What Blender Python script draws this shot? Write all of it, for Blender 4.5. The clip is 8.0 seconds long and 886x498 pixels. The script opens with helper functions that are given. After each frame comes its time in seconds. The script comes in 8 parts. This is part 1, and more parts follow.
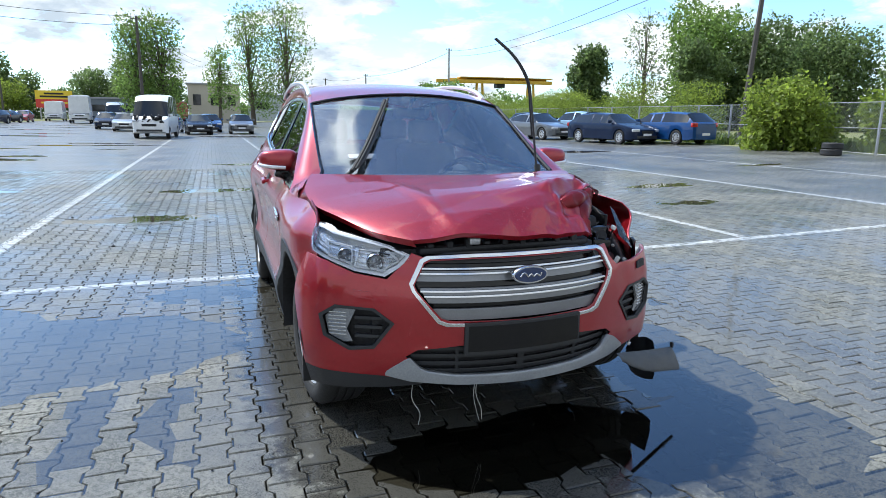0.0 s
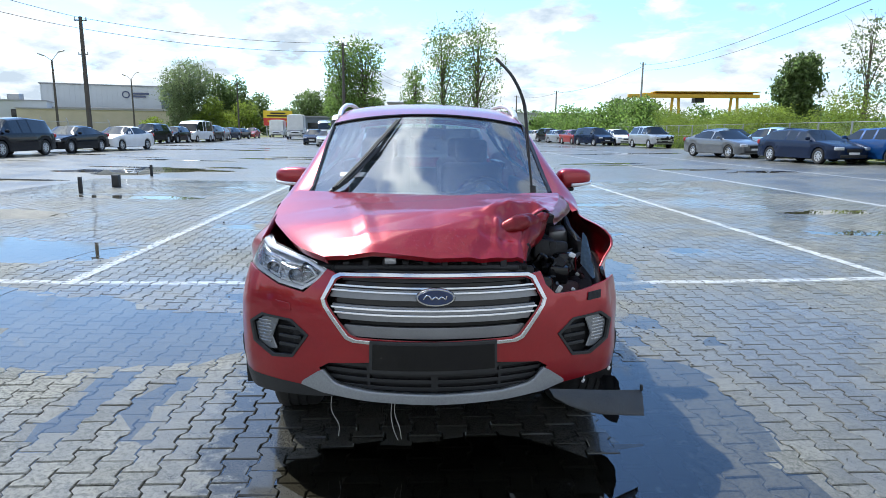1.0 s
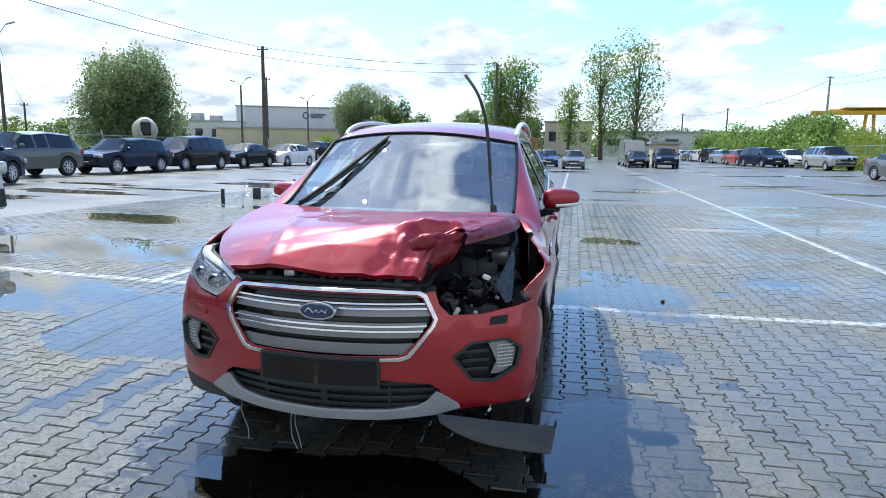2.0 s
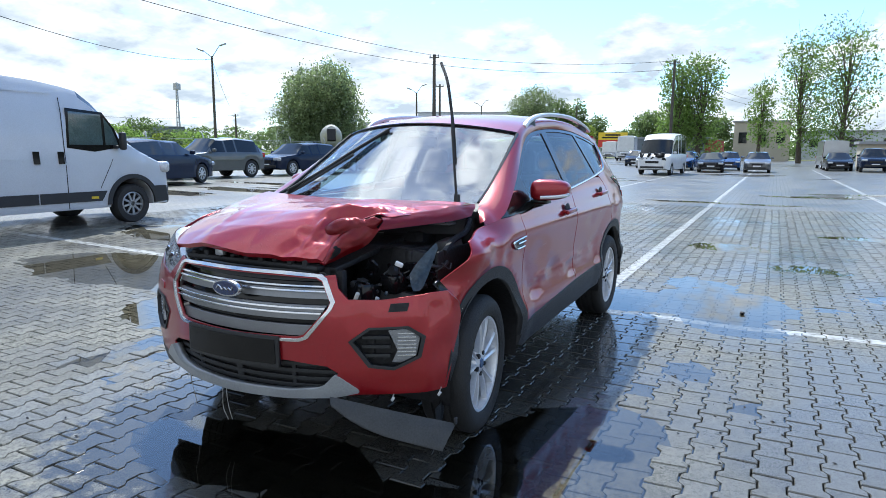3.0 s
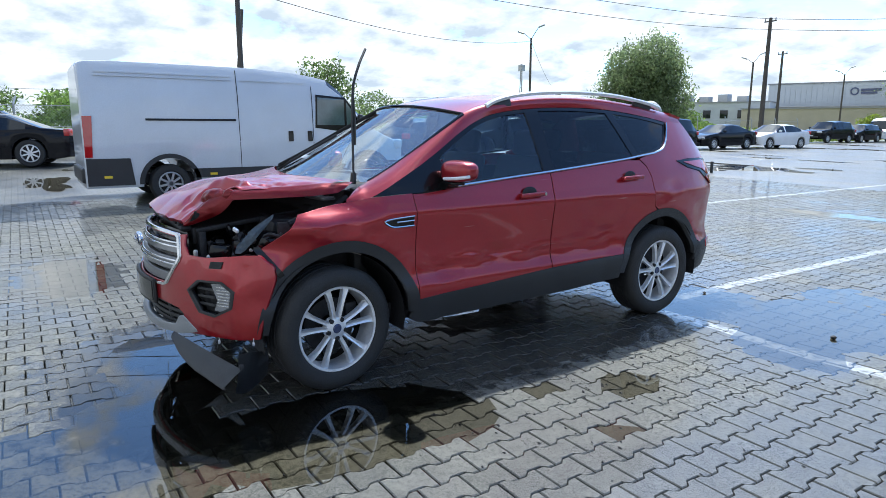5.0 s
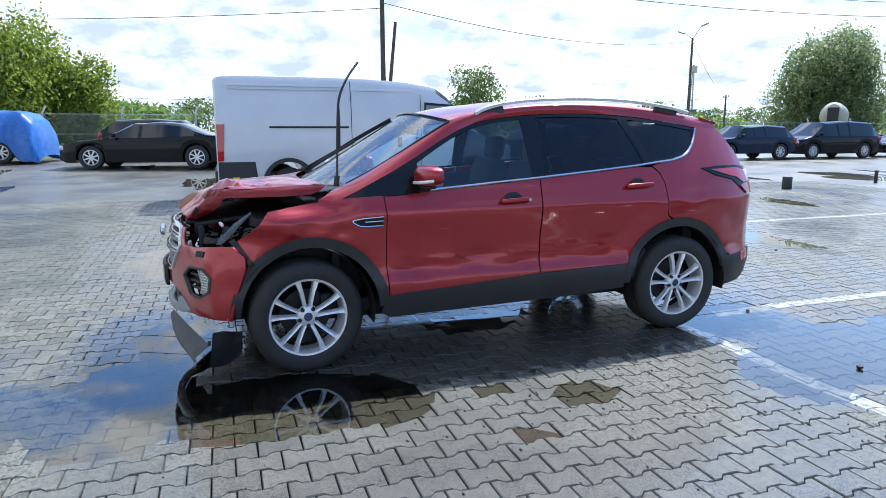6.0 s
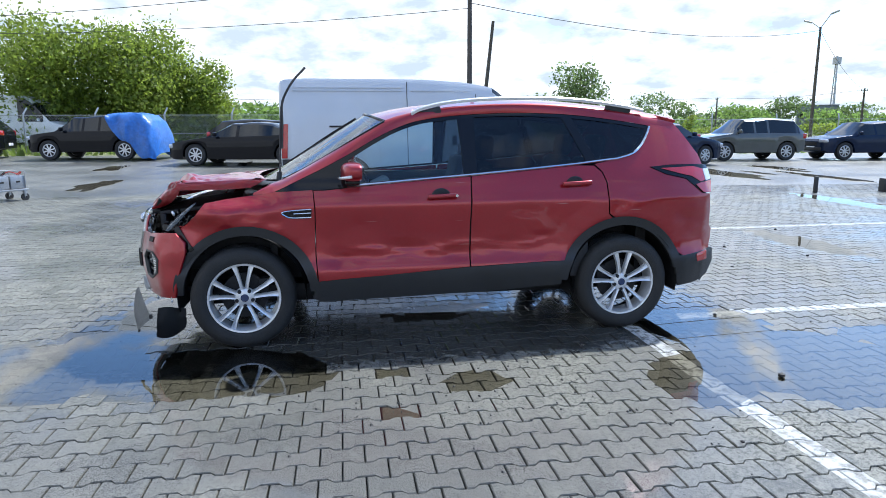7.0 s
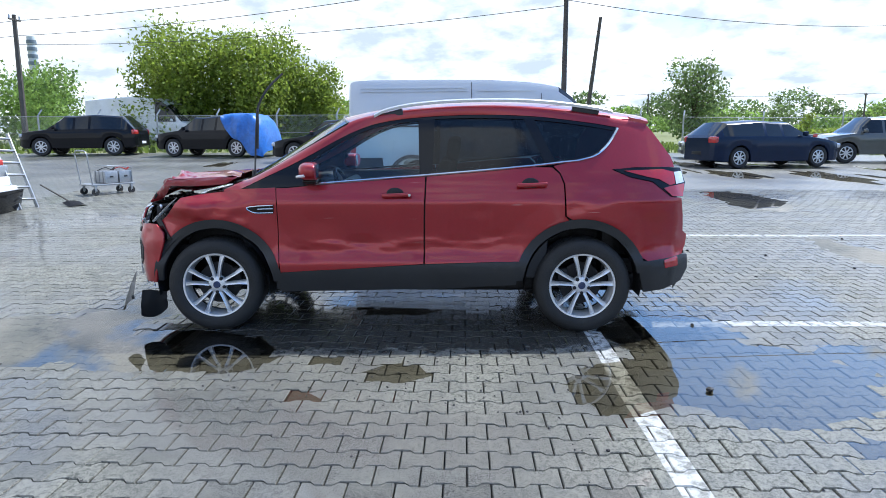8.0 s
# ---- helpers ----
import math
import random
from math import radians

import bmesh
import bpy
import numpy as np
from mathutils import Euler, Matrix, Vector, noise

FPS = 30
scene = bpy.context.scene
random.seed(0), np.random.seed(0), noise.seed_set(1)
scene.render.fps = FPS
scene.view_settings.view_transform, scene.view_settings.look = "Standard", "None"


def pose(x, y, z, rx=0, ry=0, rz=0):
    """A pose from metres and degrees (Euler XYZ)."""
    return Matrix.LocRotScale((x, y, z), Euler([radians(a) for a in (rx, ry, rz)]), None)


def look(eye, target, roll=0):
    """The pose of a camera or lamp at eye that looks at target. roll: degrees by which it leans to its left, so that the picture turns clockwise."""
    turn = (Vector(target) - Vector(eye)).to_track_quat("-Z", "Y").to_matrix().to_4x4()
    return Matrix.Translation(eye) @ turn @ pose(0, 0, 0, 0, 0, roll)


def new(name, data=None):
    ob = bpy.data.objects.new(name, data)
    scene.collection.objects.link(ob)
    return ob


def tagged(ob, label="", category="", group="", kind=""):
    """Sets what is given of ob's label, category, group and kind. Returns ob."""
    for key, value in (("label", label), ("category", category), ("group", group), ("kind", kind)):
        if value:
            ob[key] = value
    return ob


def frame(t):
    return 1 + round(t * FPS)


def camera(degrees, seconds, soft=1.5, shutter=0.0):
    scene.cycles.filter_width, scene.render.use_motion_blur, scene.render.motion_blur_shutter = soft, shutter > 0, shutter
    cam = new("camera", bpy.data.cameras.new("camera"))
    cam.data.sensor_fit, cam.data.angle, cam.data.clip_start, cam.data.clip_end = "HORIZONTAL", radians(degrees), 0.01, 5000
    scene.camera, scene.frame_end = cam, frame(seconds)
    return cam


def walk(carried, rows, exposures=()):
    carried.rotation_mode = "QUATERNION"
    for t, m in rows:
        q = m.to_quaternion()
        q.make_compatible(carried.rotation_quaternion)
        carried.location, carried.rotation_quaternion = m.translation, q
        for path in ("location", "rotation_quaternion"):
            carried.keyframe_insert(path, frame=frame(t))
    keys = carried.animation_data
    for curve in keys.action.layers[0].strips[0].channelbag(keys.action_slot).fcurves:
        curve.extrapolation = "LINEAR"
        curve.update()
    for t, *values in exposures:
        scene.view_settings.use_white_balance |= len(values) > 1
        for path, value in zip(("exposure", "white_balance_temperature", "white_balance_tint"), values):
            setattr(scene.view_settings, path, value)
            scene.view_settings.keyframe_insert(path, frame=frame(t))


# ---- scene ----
cam = camera(69.6, 8.0, 0.5)
PATH = [
    (0, (-1.213, -4.475, 1.439), (-0.55, -2.632, 1.033), 0.6),
    (0.5, (-0.651, -4.609, 1.454), (-0.331, -2.674, 1.063), 0.4),
    (1, (-0.094, -4.709, 1.472), (0.001, -2.745, 1.109), 0.5),
    (1.5, (0.445, -4.672, 1.473), (0.266, -2.71, 1.131), 0.4),
    (1.7, (0.691, -4.657, 1.477), (0.44, -2.699, 1.156), 0.7),
    (2.8, (1.846, -4.276, 1.434), (1.018, -2.482, 1.127), 0.3),
    (3, (2.098, -4.176, 1.403), (1.192, -2.419, 1.098), 0.4),
    (3.5, (2.613, -3.91, 1.404), (1.481, -2.299, 1.053), 0.3),
    (4, (3.049, -3.554, 1.44), (1.674, -2.149, 1.074), 0.1),
    (4.5, (3.595, -3.146, 1.459), (2.106, -1.861, 1.094), 0.1),
    (4.7, (3.728, -2.971, 1.422), (2.174, -1.766, 1.057), 0.1),
    (5.8, (4.591, -1.961, 1.499), (2.773, -1.221, 1.115), -0.0),
    (6, (4.637, -1.782, 1.444), (2.778, -1.139, 1.083), -0.1),
    (6.5, (4.933, -1.224, 1.482), (3.023, -0.768, 1.102), -0.1),
    (7, (5.171, -0.655, 1.446), (3.228, -0.353, 1.081), -0.3),
    (7.5, (5.3, -0.058, 1.471), (3.336, 0.024, 1.103), -0.2),
    (8, (5.385, 0.483, 1.461), (3.42, 0.42, 1.094), -0.3),
]
walk(cam, [(t, look(eye, target, roll)) for t, eye, target, roll in PATH], [(0, 0.24, 6150, 6), (3, 0.22, 6020, 6), (4.7, 0.22, 5980, 6), (6, 0.38, 5950, 8), (8, 0.4, 5950, 8)])

# ---- world, sun ----
SUN = Vector((-0.46, 0.58, 1.0)).normalized()
world = bpy.data.worlds.new("sky")
scene.world = world
world.use_nodes = True
wt = world.node_tree
wt.nodes.clear()


def wn(kind, **values):
    n = wt.nodes.new(kind)
    for key, value in values.items():
        n.inputs[key].default_value = value
    return n


sky = wt.nodes.new("ShaderNodeTexSky")
sky.sky_type, sky.sun_disc = "NISHITA", False
sky.sun_elevation = math.asin(SUN.z)
sky.sun_rotation = math.atan2(SUN.x, SUN.y)
sky.dust_density, sky.air_density, sky.ozone_density = 0.5, 1.0, 3.0
tc = wt.nodes.new("ShaderNodeTexCoord")
sep = wt.nodes.new("ShaderNodeSeparateXYZ")
wt.links.new(tc.outputs["Generated"], sep.inputs[0])
zmax = wt.nodes.new("ShaderNodeMath")
zmax.operation = "MAXIMUM"
zmax.inputs[1].default_value = 0.0
wt.links.new(sep.outputs["Z"], zmax.inputs[0])
zadd = wt.nodes.new("ShaderNodeMath")
zadd.inputs[1].default_value = 0.34
wt.links.new(zmax.outputs[0], zadd.inputs[0])
div = wt.nodes.new("ShaderNodeVectorMath")
div.operation = "DIVIDE"
wt.links.new(tc.outputs["Generated"], div.inputs[0])
comb = wt.nodes.new("ShaderNodeCombineXYZ")
for key in ("X", "Y", "Z"):
    wt.links.new(zadd.outputs[0], comb.inputs[key])
wt.links.new(comb.outputs[0], div.inputs[1])
n1 = wn("ShaderNodeTexNoise", Scale=4.1, Detail=9.0, Roughness=0.56, Distortion=0.25)
wt.links.new(div.outputs[0], n1.inputs["Vector"])
cover = wt.nodes.new("ShaderNodeValToRGB")
cover.color_ramp.elements[0].position, cover.color_ramp.elements[1].position = 0.455, 0.565
ramp = wt.nodes.new("ShaderNodeValToRGB")
band = ramp.color_ramp.elements
band[0].position, band[0].color = 0.0, (0.90, 0.90, 0.90, 1)
band[1].position, band[1].color = 1.0, (0.46, 0.46, 0.46, 1)
for at_z, grey in ((0.15, 0.84), (0.30, 0.42), (0.60, 0.38), (0.80, 0.44)):
    e = band.new(at_z)
    e.color = (grey, grey, grey, 1)
wt.links.new(zmax.outputs[0], ramp.inputs[0])
low = wt.nodes.new("ShaderNodeMath")
low.operation = "MULTIPLY_ADD"
low.inputs[1].default_value, low.inputs[2].default_value = 0.5, -0.25
wt.links.new(ramp.outputs[0], low.inputs[0])
thick = wt.nodes.new("ShaderNodeMath")
wt.links.new(n1.outputs["Fac"], thick.inputs[0])
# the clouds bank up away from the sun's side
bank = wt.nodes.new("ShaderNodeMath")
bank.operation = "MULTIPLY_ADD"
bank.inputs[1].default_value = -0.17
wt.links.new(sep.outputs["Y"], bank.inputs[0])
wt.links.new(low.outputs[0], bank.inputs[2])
near = wt.nodes.new("ShaderNodeVectorMath")
near.operation = "DOT_PRODUCT"
near.inputs[1].default_value = SUN
wt.links.new(tc.outputs["Generated"], near.inputs[0])
veil = wn("ShaderNodeMapRange")
for key, value in (("From Min", 0.84), ("From Max", 1.0), ("To Min", 0.0), ("To Max", 0.06)):
    veil.inputs[key].default_value = value
wt.links.new(near.outputs["Value"], veil.inputs["Value"])
veiled = wt.nodes.new("ShaderNodeMath")
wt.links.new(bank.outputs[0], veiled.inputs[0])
wt.links.new(veil.outputs[0], veiled.inputs[1])
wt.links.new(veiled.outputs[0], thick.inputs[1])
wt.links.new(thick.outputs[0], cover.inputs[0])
n2 = wn("ShaderNodeTexNoise", Scale=6.0, Detail=6.0, Roughness=0.55)
wt.links.new(div.outputs[0], n2.inputs["Vector"])
tone = wt.nodes.new("ShaderNodeValToRGB")
tone.color_ramp.elements[0].position, tone.color_ramp.elements[0].color = 0.36, (4.1, 4.6, 5.2, 1)
tone.color_ramp.elements[1].position, tone.color_ramp.elements[1].color = 0.62, (8.0, 8.05, 8.2, 1)
wt.links.new(n2.outputs["Fac"], tone.inputs[0])
mixc = wt.nodes.new("ShaderNodeMix")
mixc.data_type = "RGBA"
wt.links.new(cover.outputs[0], mixc.inputs[0])
deep = wt.nodes.new("ShaderNodeVectorMath")
deep.operation = "MULTIPLY"
deep.inputs[1].default_value = (1.30, 1.47, 1.68)
wt.links.new(sky.outputs[0], deep.inputs[0])
wt.links.new(deep.outputs[0], mixc.inputs[6])
glow = wn("ShaderNodeMapRange")
for key, value in (("From Min", 0.70), ("From Max", 1.0), ("To Min", 1.0), ("To Max", 2.9)):
    glow.inputs[key].default_value = value
glow.interpolation_type = "SMOOTHSTEP"
wt.links.new(near.outputs["Value"], glow.inputs["Value"])
lit = wt.nodes.new("ShaderNodeVectorMath")
lit.operation = "SCALE"
wt.links.new(tone.outputs[0], lit.inputs[0])
wt.links.new(glow.outputs[0], lit.inputs["Scale"])
wt.links.new(lit.outputs[0], mixc.inputs[7])
bg = wn("ShaderNodeBackground", Strength=0.14)
wt.links.new(mixc.outputs[2], bg.inputs[0])
wt.links.new(bg.outputs[0], wt.nodes.new("ShaderNodeOutputWorld").inputs[0])

sun_lamp = bpy.data.lights.new("sun", "SUN")
sun_lamp.energy, sun_lamp.angle, sun_lamp.color = 5.0, radians(0.6), (1.0, 0.95, 0.87)
sun = new("sun", sun_lamp)
sun.matrix_world = look(SUN * 60, (0, 0, 0))


# ---- materials ----
def mat(name, base, rough=0.5, metal=0.0, vary=0.25, scale=6.0, bump=0.0, bump_scale=60.0, coat=0.0, per_object=0.0, spec=0.5, emit=None):
    """A surface with variation at two scales and fine relief."""
    m = bpy.data.materials.new(name)
    m.use_nodes = True
    t = m.node_tree
    p = t.nodes["Principled BSDF"]
    p.inputs["Roughness"].default_value, p.inputs["Metallic"].default_value = rough, metal
    p.inputs["Coat Weight"].default_value, p.inputs["Coat Roughness"].default_value = coat, 0.04
    p.inputs["Specular IOR Level"].default_value = spec
    co = t.nodes.new("ShaderNodeTexCoord")
    big = t.nodes.new("ShaderNodeTexNoise")
    big.inputs["Scale"].default_value, big.inputs["Detail"].default_value = scale, 5.0
    fine = t.nodes.new("ShaderNodeTexNoise")
    fine.inputs["Scale"].default_value, fine.inputs["Detail"].default_value = bump_scale, 3.0
    for n in (big, fine):
        t.links.new(co.outputs["Object"], n.inputs["Vector"])
    add = t.nodes.new("ShaderNodeMath")
    add.operation = "ADD"
    t.links.new(big.outputs["Fac"], add.inputs[0])
    t.links.new(fine.outputs["Fac"], add.inputs[1])
    ramp = t.nodes.new("ShaderNodeMapRange")
    ramp.inputs["From Min"].default_value, ramp.inputs["From Max"].default_value = 0.6, 1.4
    ramp.inputs["To Min"].default_value, ramp.inputs["To Max"].default_value = 1 - vary, 1 + vary
    t.links.new(add.outputs[0], ramp.inputs["Value"])
    last = ramp.outputs[0]
    if per_object:
        info = t.nodes.new("ShaderNodeObjectInfo")
        r2 = t.nodes.new("ShaderNodeMapRange")
        r2.inputs["To Min"].default_value, r2.inputs["To Max"].default_value = 1 - per_object, 1 + per_object
        t.links.new(info.outputs["Random"], r2.inputs["Value"])
        mul = t.nodes.new("ShaderNodeMath")
        mul.operation = "MULTIPLY"
        t.links.new(last, mul.inputs[0])
        t.links.new(r2.outputs[0], mul.inputs[1])
        last = mul.outputs[0]
    col = t.nodes.new("ShaderNodeMix")
    col.data_type, col.blend_type = "RGBA", "MULTIPLY"
    col.inputs[0].default_value = 1.0
    col.inputs[6].default_value = (*base, 1)
    t.links.new(last, col.inputs[7])
    t.links.new(col.outputs[2], p.inputs["Base Color"])
    if bump:
        b = t.nodes.new("ShaderNodeBump")
        b.inputs["Strength"].default_value, b.inputs["Distance"].default_value = bump, 0.01
        t.links.new(fine.outputs["Fac"], b.inputs["Height"])
        t.links.new(b.outputs[0], p.inputs["Normal"])
    if emit:
        p.inputs["Emission Color"].default_value, p.inputs["Emission Strength"].default_value = (*base, 1), emit
    return m


def drops(m, size=70.0, amount=0.16, strength=0.5, target="Normal"):
    """Rain beads on a surface: small scattered domes as relief."""
    t = m.node_tree
    p = t.nodes["Principled BSDF"]
    co = t.nodes.new("ShaderNodeTexCoord")
    v = t.nodes.new("ShaderNodeTexVoronoi")
    v.inputs["Scale"].default_value = size
    t.links.new(co.outputs["Object"], v.inputs["Vector"])
    r = t.nodes.new("ShaderNodeMapRange")
    r.inputs["From Min"].default_value, r.inputs["From Max"].default_value = 0.0, amount * 2
    r.inputs["To Min"].default_value, r.inputs["To Max"].default_value = 1.0, 0.0
    t.links.new(v.outputs["Distance"], r.inputs["Value"])
    b = t.nodes.new("ShaderNodeBump")
    b.inputs["Strength"].default_value, b.inputs["Distance"].default_value = strength, 0.004
    t.links.new(r.outputs[0], b.inputs["Height"])
    t.links.new(b.outputs[0], p.inputs["Coat Normal"])
    return m


def glass(name, tint=(0.75, 0.85, 0.88), rough=0.0, beads=0.0, ior=1.5):
    """A thin pane: see-through, with mirror gloss, and rain beads where they stand."""
    m = bpy.data.materials.new(name)
    m.use_nodes = True
    t = m.node_tree
    t.nodes.clear()
    out = t.nodes.new("ShaderNodeOutputMaterial")
    clear = t.nodes.new("ShaderNodeBsdfTransparent")
    clear.inputs[0].default_value = (*tint, 1)
    gloss = t.nodes.new("ShaderNodeBsdfGlossy")
    gloss.inputs["Roughness"].default_value = rough
    fres = t.nodes.new("ShaderNodeFresnel")
    fres.inputs["IOR"].default_value = ior
    mix = t.nodes.new("ShaderNodeMixShader")
    t.links.new(fres.outputs[0], mix.inputs[0])
    t.links.new(clear.outputs[0], mix.inputs[1])
    t.links.new(gloss.outputs[0], mix.inputs[2])
    last = mix.outputs[0]
    if beads:
        co = t.nodes.new("ShaderNodeTexCoord")
        v = t.nodes.new("ShaderNodeTexVoronoi")
        v.inputs["Scale"].default_value = 105.0
        t.links.new(co.outputs["Object"], v.inputs["Vector"])
        big = t.nodes.new("ShaderNodeTexNoise")
        big.inputs["Scale"].default_value = 2.5
        t.links.new(co.outputs["Object"], big.inputs["Vector"])
        size = t.nodes.new("ShaderNodeMapRange")
        size.inputs["From Min"].default_value, size.inputs["From Max"].default_value = 0.35, 0.7
        size.inputs["To Min"].default_value, size.inputs["To Max"].default_value = beads * 0.6, beads
        t.links.new(big.outputs["Fac"], size.inputs["Value"])
        less = t.nodes.new("ShaderNodeMath")
        less.operation = "LESS_THAN"
        t.links.new(v.outputs["Distance"], less.inputs[0])
        t.links.new(size.outputs[0], less.inputs[1])
        b = t.nodes.new("ShaderNodeBump")
        b.inputs["Strength"].default_value, b.inputs["Distance"].default_value = 1.0, 0.007
        b.invert = True
        t.links.new(v.outputs["Distance"], b.inputs["Height"])
        bead = t.nodes.new("ShaderNodeBsdfGlossy")
        bead.inputs["Roughness"].default_value = 0.12
        bead.inputs["Color"].default_value = (0.9, 0.93, 0.95, 1)
        t.links.new(b.outputs[0], bead.inputs["Normal"])
        # pale diffuse colour in the clear beads stands for their sun glints
        glint_white = t.nodes.new("ShaderNodeBsdfDiffuse")
        glint_white.inputs[0].default_value = (0.62, 0.68, 0.70, 1)
        both = t.nodes.new("ShaderNodeMixShader")
        both.inputs[0].default_value = 0.6
        t.links.new(bead.outputs[0], both.inputs[1])
        t.links.new(glint_white.outputs[0], both.inputs[2])
        half = t.nodes.new("ShaderNodeMath")
        half.operation = "MULTIPLY"
        half.inputs[1].default_value = 0.95
        t.links.new(less.outputs[0], half.inputs[0])
        mix2 = t.nodes.new("ShaderNodeMixShader")
        t.links.new(half.outputs[0], mix2.inputs[0])
        t.links.new(last, mix2.inputs[1])
        t.links.new(both.outputs[0], mix2.inputs[2])
        last = mix2.outputs[0]
    t.links.new(last, out.inputs[0])
    return m


RED = drops(mat("red_paint", (0.30, 0.006, 0.014), 0.30, 0.45, 0.10, 3.0, coat=0.8), 85.0, 0.14, 0.9)
RED_HURT = drops(mat("scratched_red_paint", (0.31, 0.006, 0.013), 0.28, 0.45, 0.10, 3.0, coat=0.85), 85.0, 0.12, 0.6)


def scratch(m, stretch=(0.5, 1.6, 30.0), a=0.72, b=0.78):
    """Pale scuffs drawn out along the car's flank."""
    t = m.node_tree
    p = t.nodes["Principled BSDF"]
    co = t.nodes.new("ShaderNodeTexCoord")
    mp = t.nodes.new("ShaderNodeMapping")
    mp.inputs["Scale"].default_value = stretch
    t.links.new(co.outputs["Object"], mp.inputs["Vector"])
    n = t.nodes.new("ShaderNodeTexNoise")
    n.inputs["Scale"].default_value, n.inputs["Detail"].default_value = 1.0, 3.0
    n.inputs["Roughness"].default_value = 0.55
    t.links.new(mp.outputs[0], n.inputs["Vector"])
    r = t.nodes.new("ShaderNodeMapRange")
    r.inputs["From Min"].default_value, r.inputs["From Max"].default_value = a, b
    r.inputs["To Max"].default_value = 0.5
    t.links.new(n.outputs["Fac"], r.inputs["Value"])
    mix = t.nodes.new("ShaderNodeMix")
    mix.data_type = "RGBA"
    t.links.new(r.outputs[0], mix.inputs[0])
    t.links.new(p.inputs["Base Color"].links[0].from_socket, mix.inputs[6])
    mix.inputs[7].default_value = (0.55, 0.36, 0.33, 1)
    t.links.new(mix.outputs[2], p.inputs["Base Color"])
    return m


scratch(RED_HURT)
BLACK_PLASTIC = mat("black_plastic", (0.022, 0.023, 0.025), 0.48, 0, 0.25, 5.0, 0.25, 260)
GLOSS_BLACK = mat("gloss_black", (0.006, 0.006, 0.007), 0.14, 0, 0.1, 4.0, coat=0.1, spec=0.3)
DARK = mat("dark_steel", (0.018, 0.018, 0.020), 0.6, 0.3, 0.5, 9.0, 0.3, 60)
RUBBER = mat("tyre_rubber", (0.020, 0.020, 0.020), 0.72, 0, 0.35, 9.0, 0.35, 120)
ALLOY = mat("alloy", (0.72, 0.73, 0.75), 0.34, 0.55, 0.12, 6.0)
CHROME = mat("chrome", (0.62, 0.63, 0.65), 0.15, 1.0, 0.05, 6.0)
SATIN = mat("satin_silver", (0.22, 0.225, 0.235), 0.36, 0.6, 0.12, 7.0, 0.1, 180)
VALANCE = mat("scraped_valance", (0.085, 0.09, 0.095), 0.33, 0.0, 0.3, 9.0, 0.25, 140, coat=0.3)
LIP_GREY = mat("grey_lip", (0.33, 0.345, 0.36), 0.42, 0.3, 0.18, 7.0, 0.1, 120)
SCREEN = glass("windscreen_glass", (0.66, 0.86, 0.92), 0.0, 0.30, 3.2)
SIDE_GLASS = glass("side_glass", (0.70, 0.84, 0.90), 0.0, 0.10, 1.7)
DARK_GLASS = glass("tinted_glass", (0.10, 0.13, 0.15), 0.0, 0.12)
LENS = glass("clear_lens", (0.97, 0.98, 0.99), 0.02, 0.22, 1.5)
FOG_LENS = mat("fog_lens", (0.22, 0.23, 0.25), 0.15, 0.5, 0.3, 40, 0.3, 200, coat=1.0)
SHARD = mat("broken_lens", (0.05, 0.075, 0.10), 0.2, 0.0, 0.4, 12, coat=0.5)
TAIL_RED = mat("red_lens", (0.42, 0.01, 0.012), 0.1, 0, 0.15, 9, coat=1.0)
LENS_WHITE = mat("white_lens", (0.75, 0.76, 0.78), 0.12, 0.2, 0.15, 40, 0.3, 200, coat=1.0)
REFLECTOR = mat("lamp_reflector", (0.93, 0.94, 0.95), 0.35, 0.10, 0.06, 30, 0.2, 90)
MIRRORED = mat("mirrored_plastic", (0.93, 0.94, 0.95), 0.22, 0.9, 0.04, 30)
BADGE_BLUE = mat("badge_blue", (0.012, 0.03, 0.10), 0.2, 0.2, 0.1, 8, coat=1.0)
SEAT = mat("grey_cloth", (0.05, 0.055, 0.06), 0.85, 0, 0.3, 12, 0.3, 220)
DASH = mat("dash_plastic", (0.035, 0.036, 0.038), 0.6, 0, 0.2, 7, 0.3, 200)
CREAM = mat("airbag_cloth", (0.42, 0.42, 0.40), 0.8, 0, 0.2, 6, 0.3, 150)
RAW = mat("torn_metal", (0.40, 0.40, 0.41), 0.4, 0.8, 0.5, 16, 0.3, 70)
WHITE_VAN = mat("white_van_paint", (0.56, 0.59, 0.63), 0.3, 0, 0.10, 1.3, coat=0.7)
WHITE = mat("white_paint", (0.72, 0.73, 0.74), 0.35, 0, 0.15, 2.0, coat=0.5)
BLACKPAINT = mat("black_paint", (0.004, 0.0045, 0.007), 0.15, 0.0, 0.2, 2.0, coat=0.12, spec=0.2)
NAVY = mat("navy_paint", (0.007, 0.015, 0.040), 0.25, 0.0, 0.2, 2.0, coat=0.15, spec=0.2)
BLUE = mat("blue_paint", (0.008, 0.050, 0.17), 0.25, 0.1, 0.2, 2.0, coat=0.6, spec=0.4)
LTBLUE = mat("light_blue_paint", (0.28, 0.42, 0.55), 0.3, 0.2, 0.15, 2.0, coat=1.0)
GREYPAINT = mat("grey_paint", (0.12, 0.125, 0.13), 0.28, 0.3, 0.2, 2.0, coat=1.0)
OLIVE = mat("olive_grey_paint", (0.085, 0.088, 0.08), 0.3, 0.2, 0.2, 2.0, coat=1.0)
SILVER = mat("silver_paint", (0.42, 0.43, 0.44), 0.3, 0.5, 0.12, 2.0, coat=1.0)
CARRED = mat("old_red_paint", (0.33, 0.03, 0.025), 0.3, 0, 0.2, 2.0, coat=0.8)
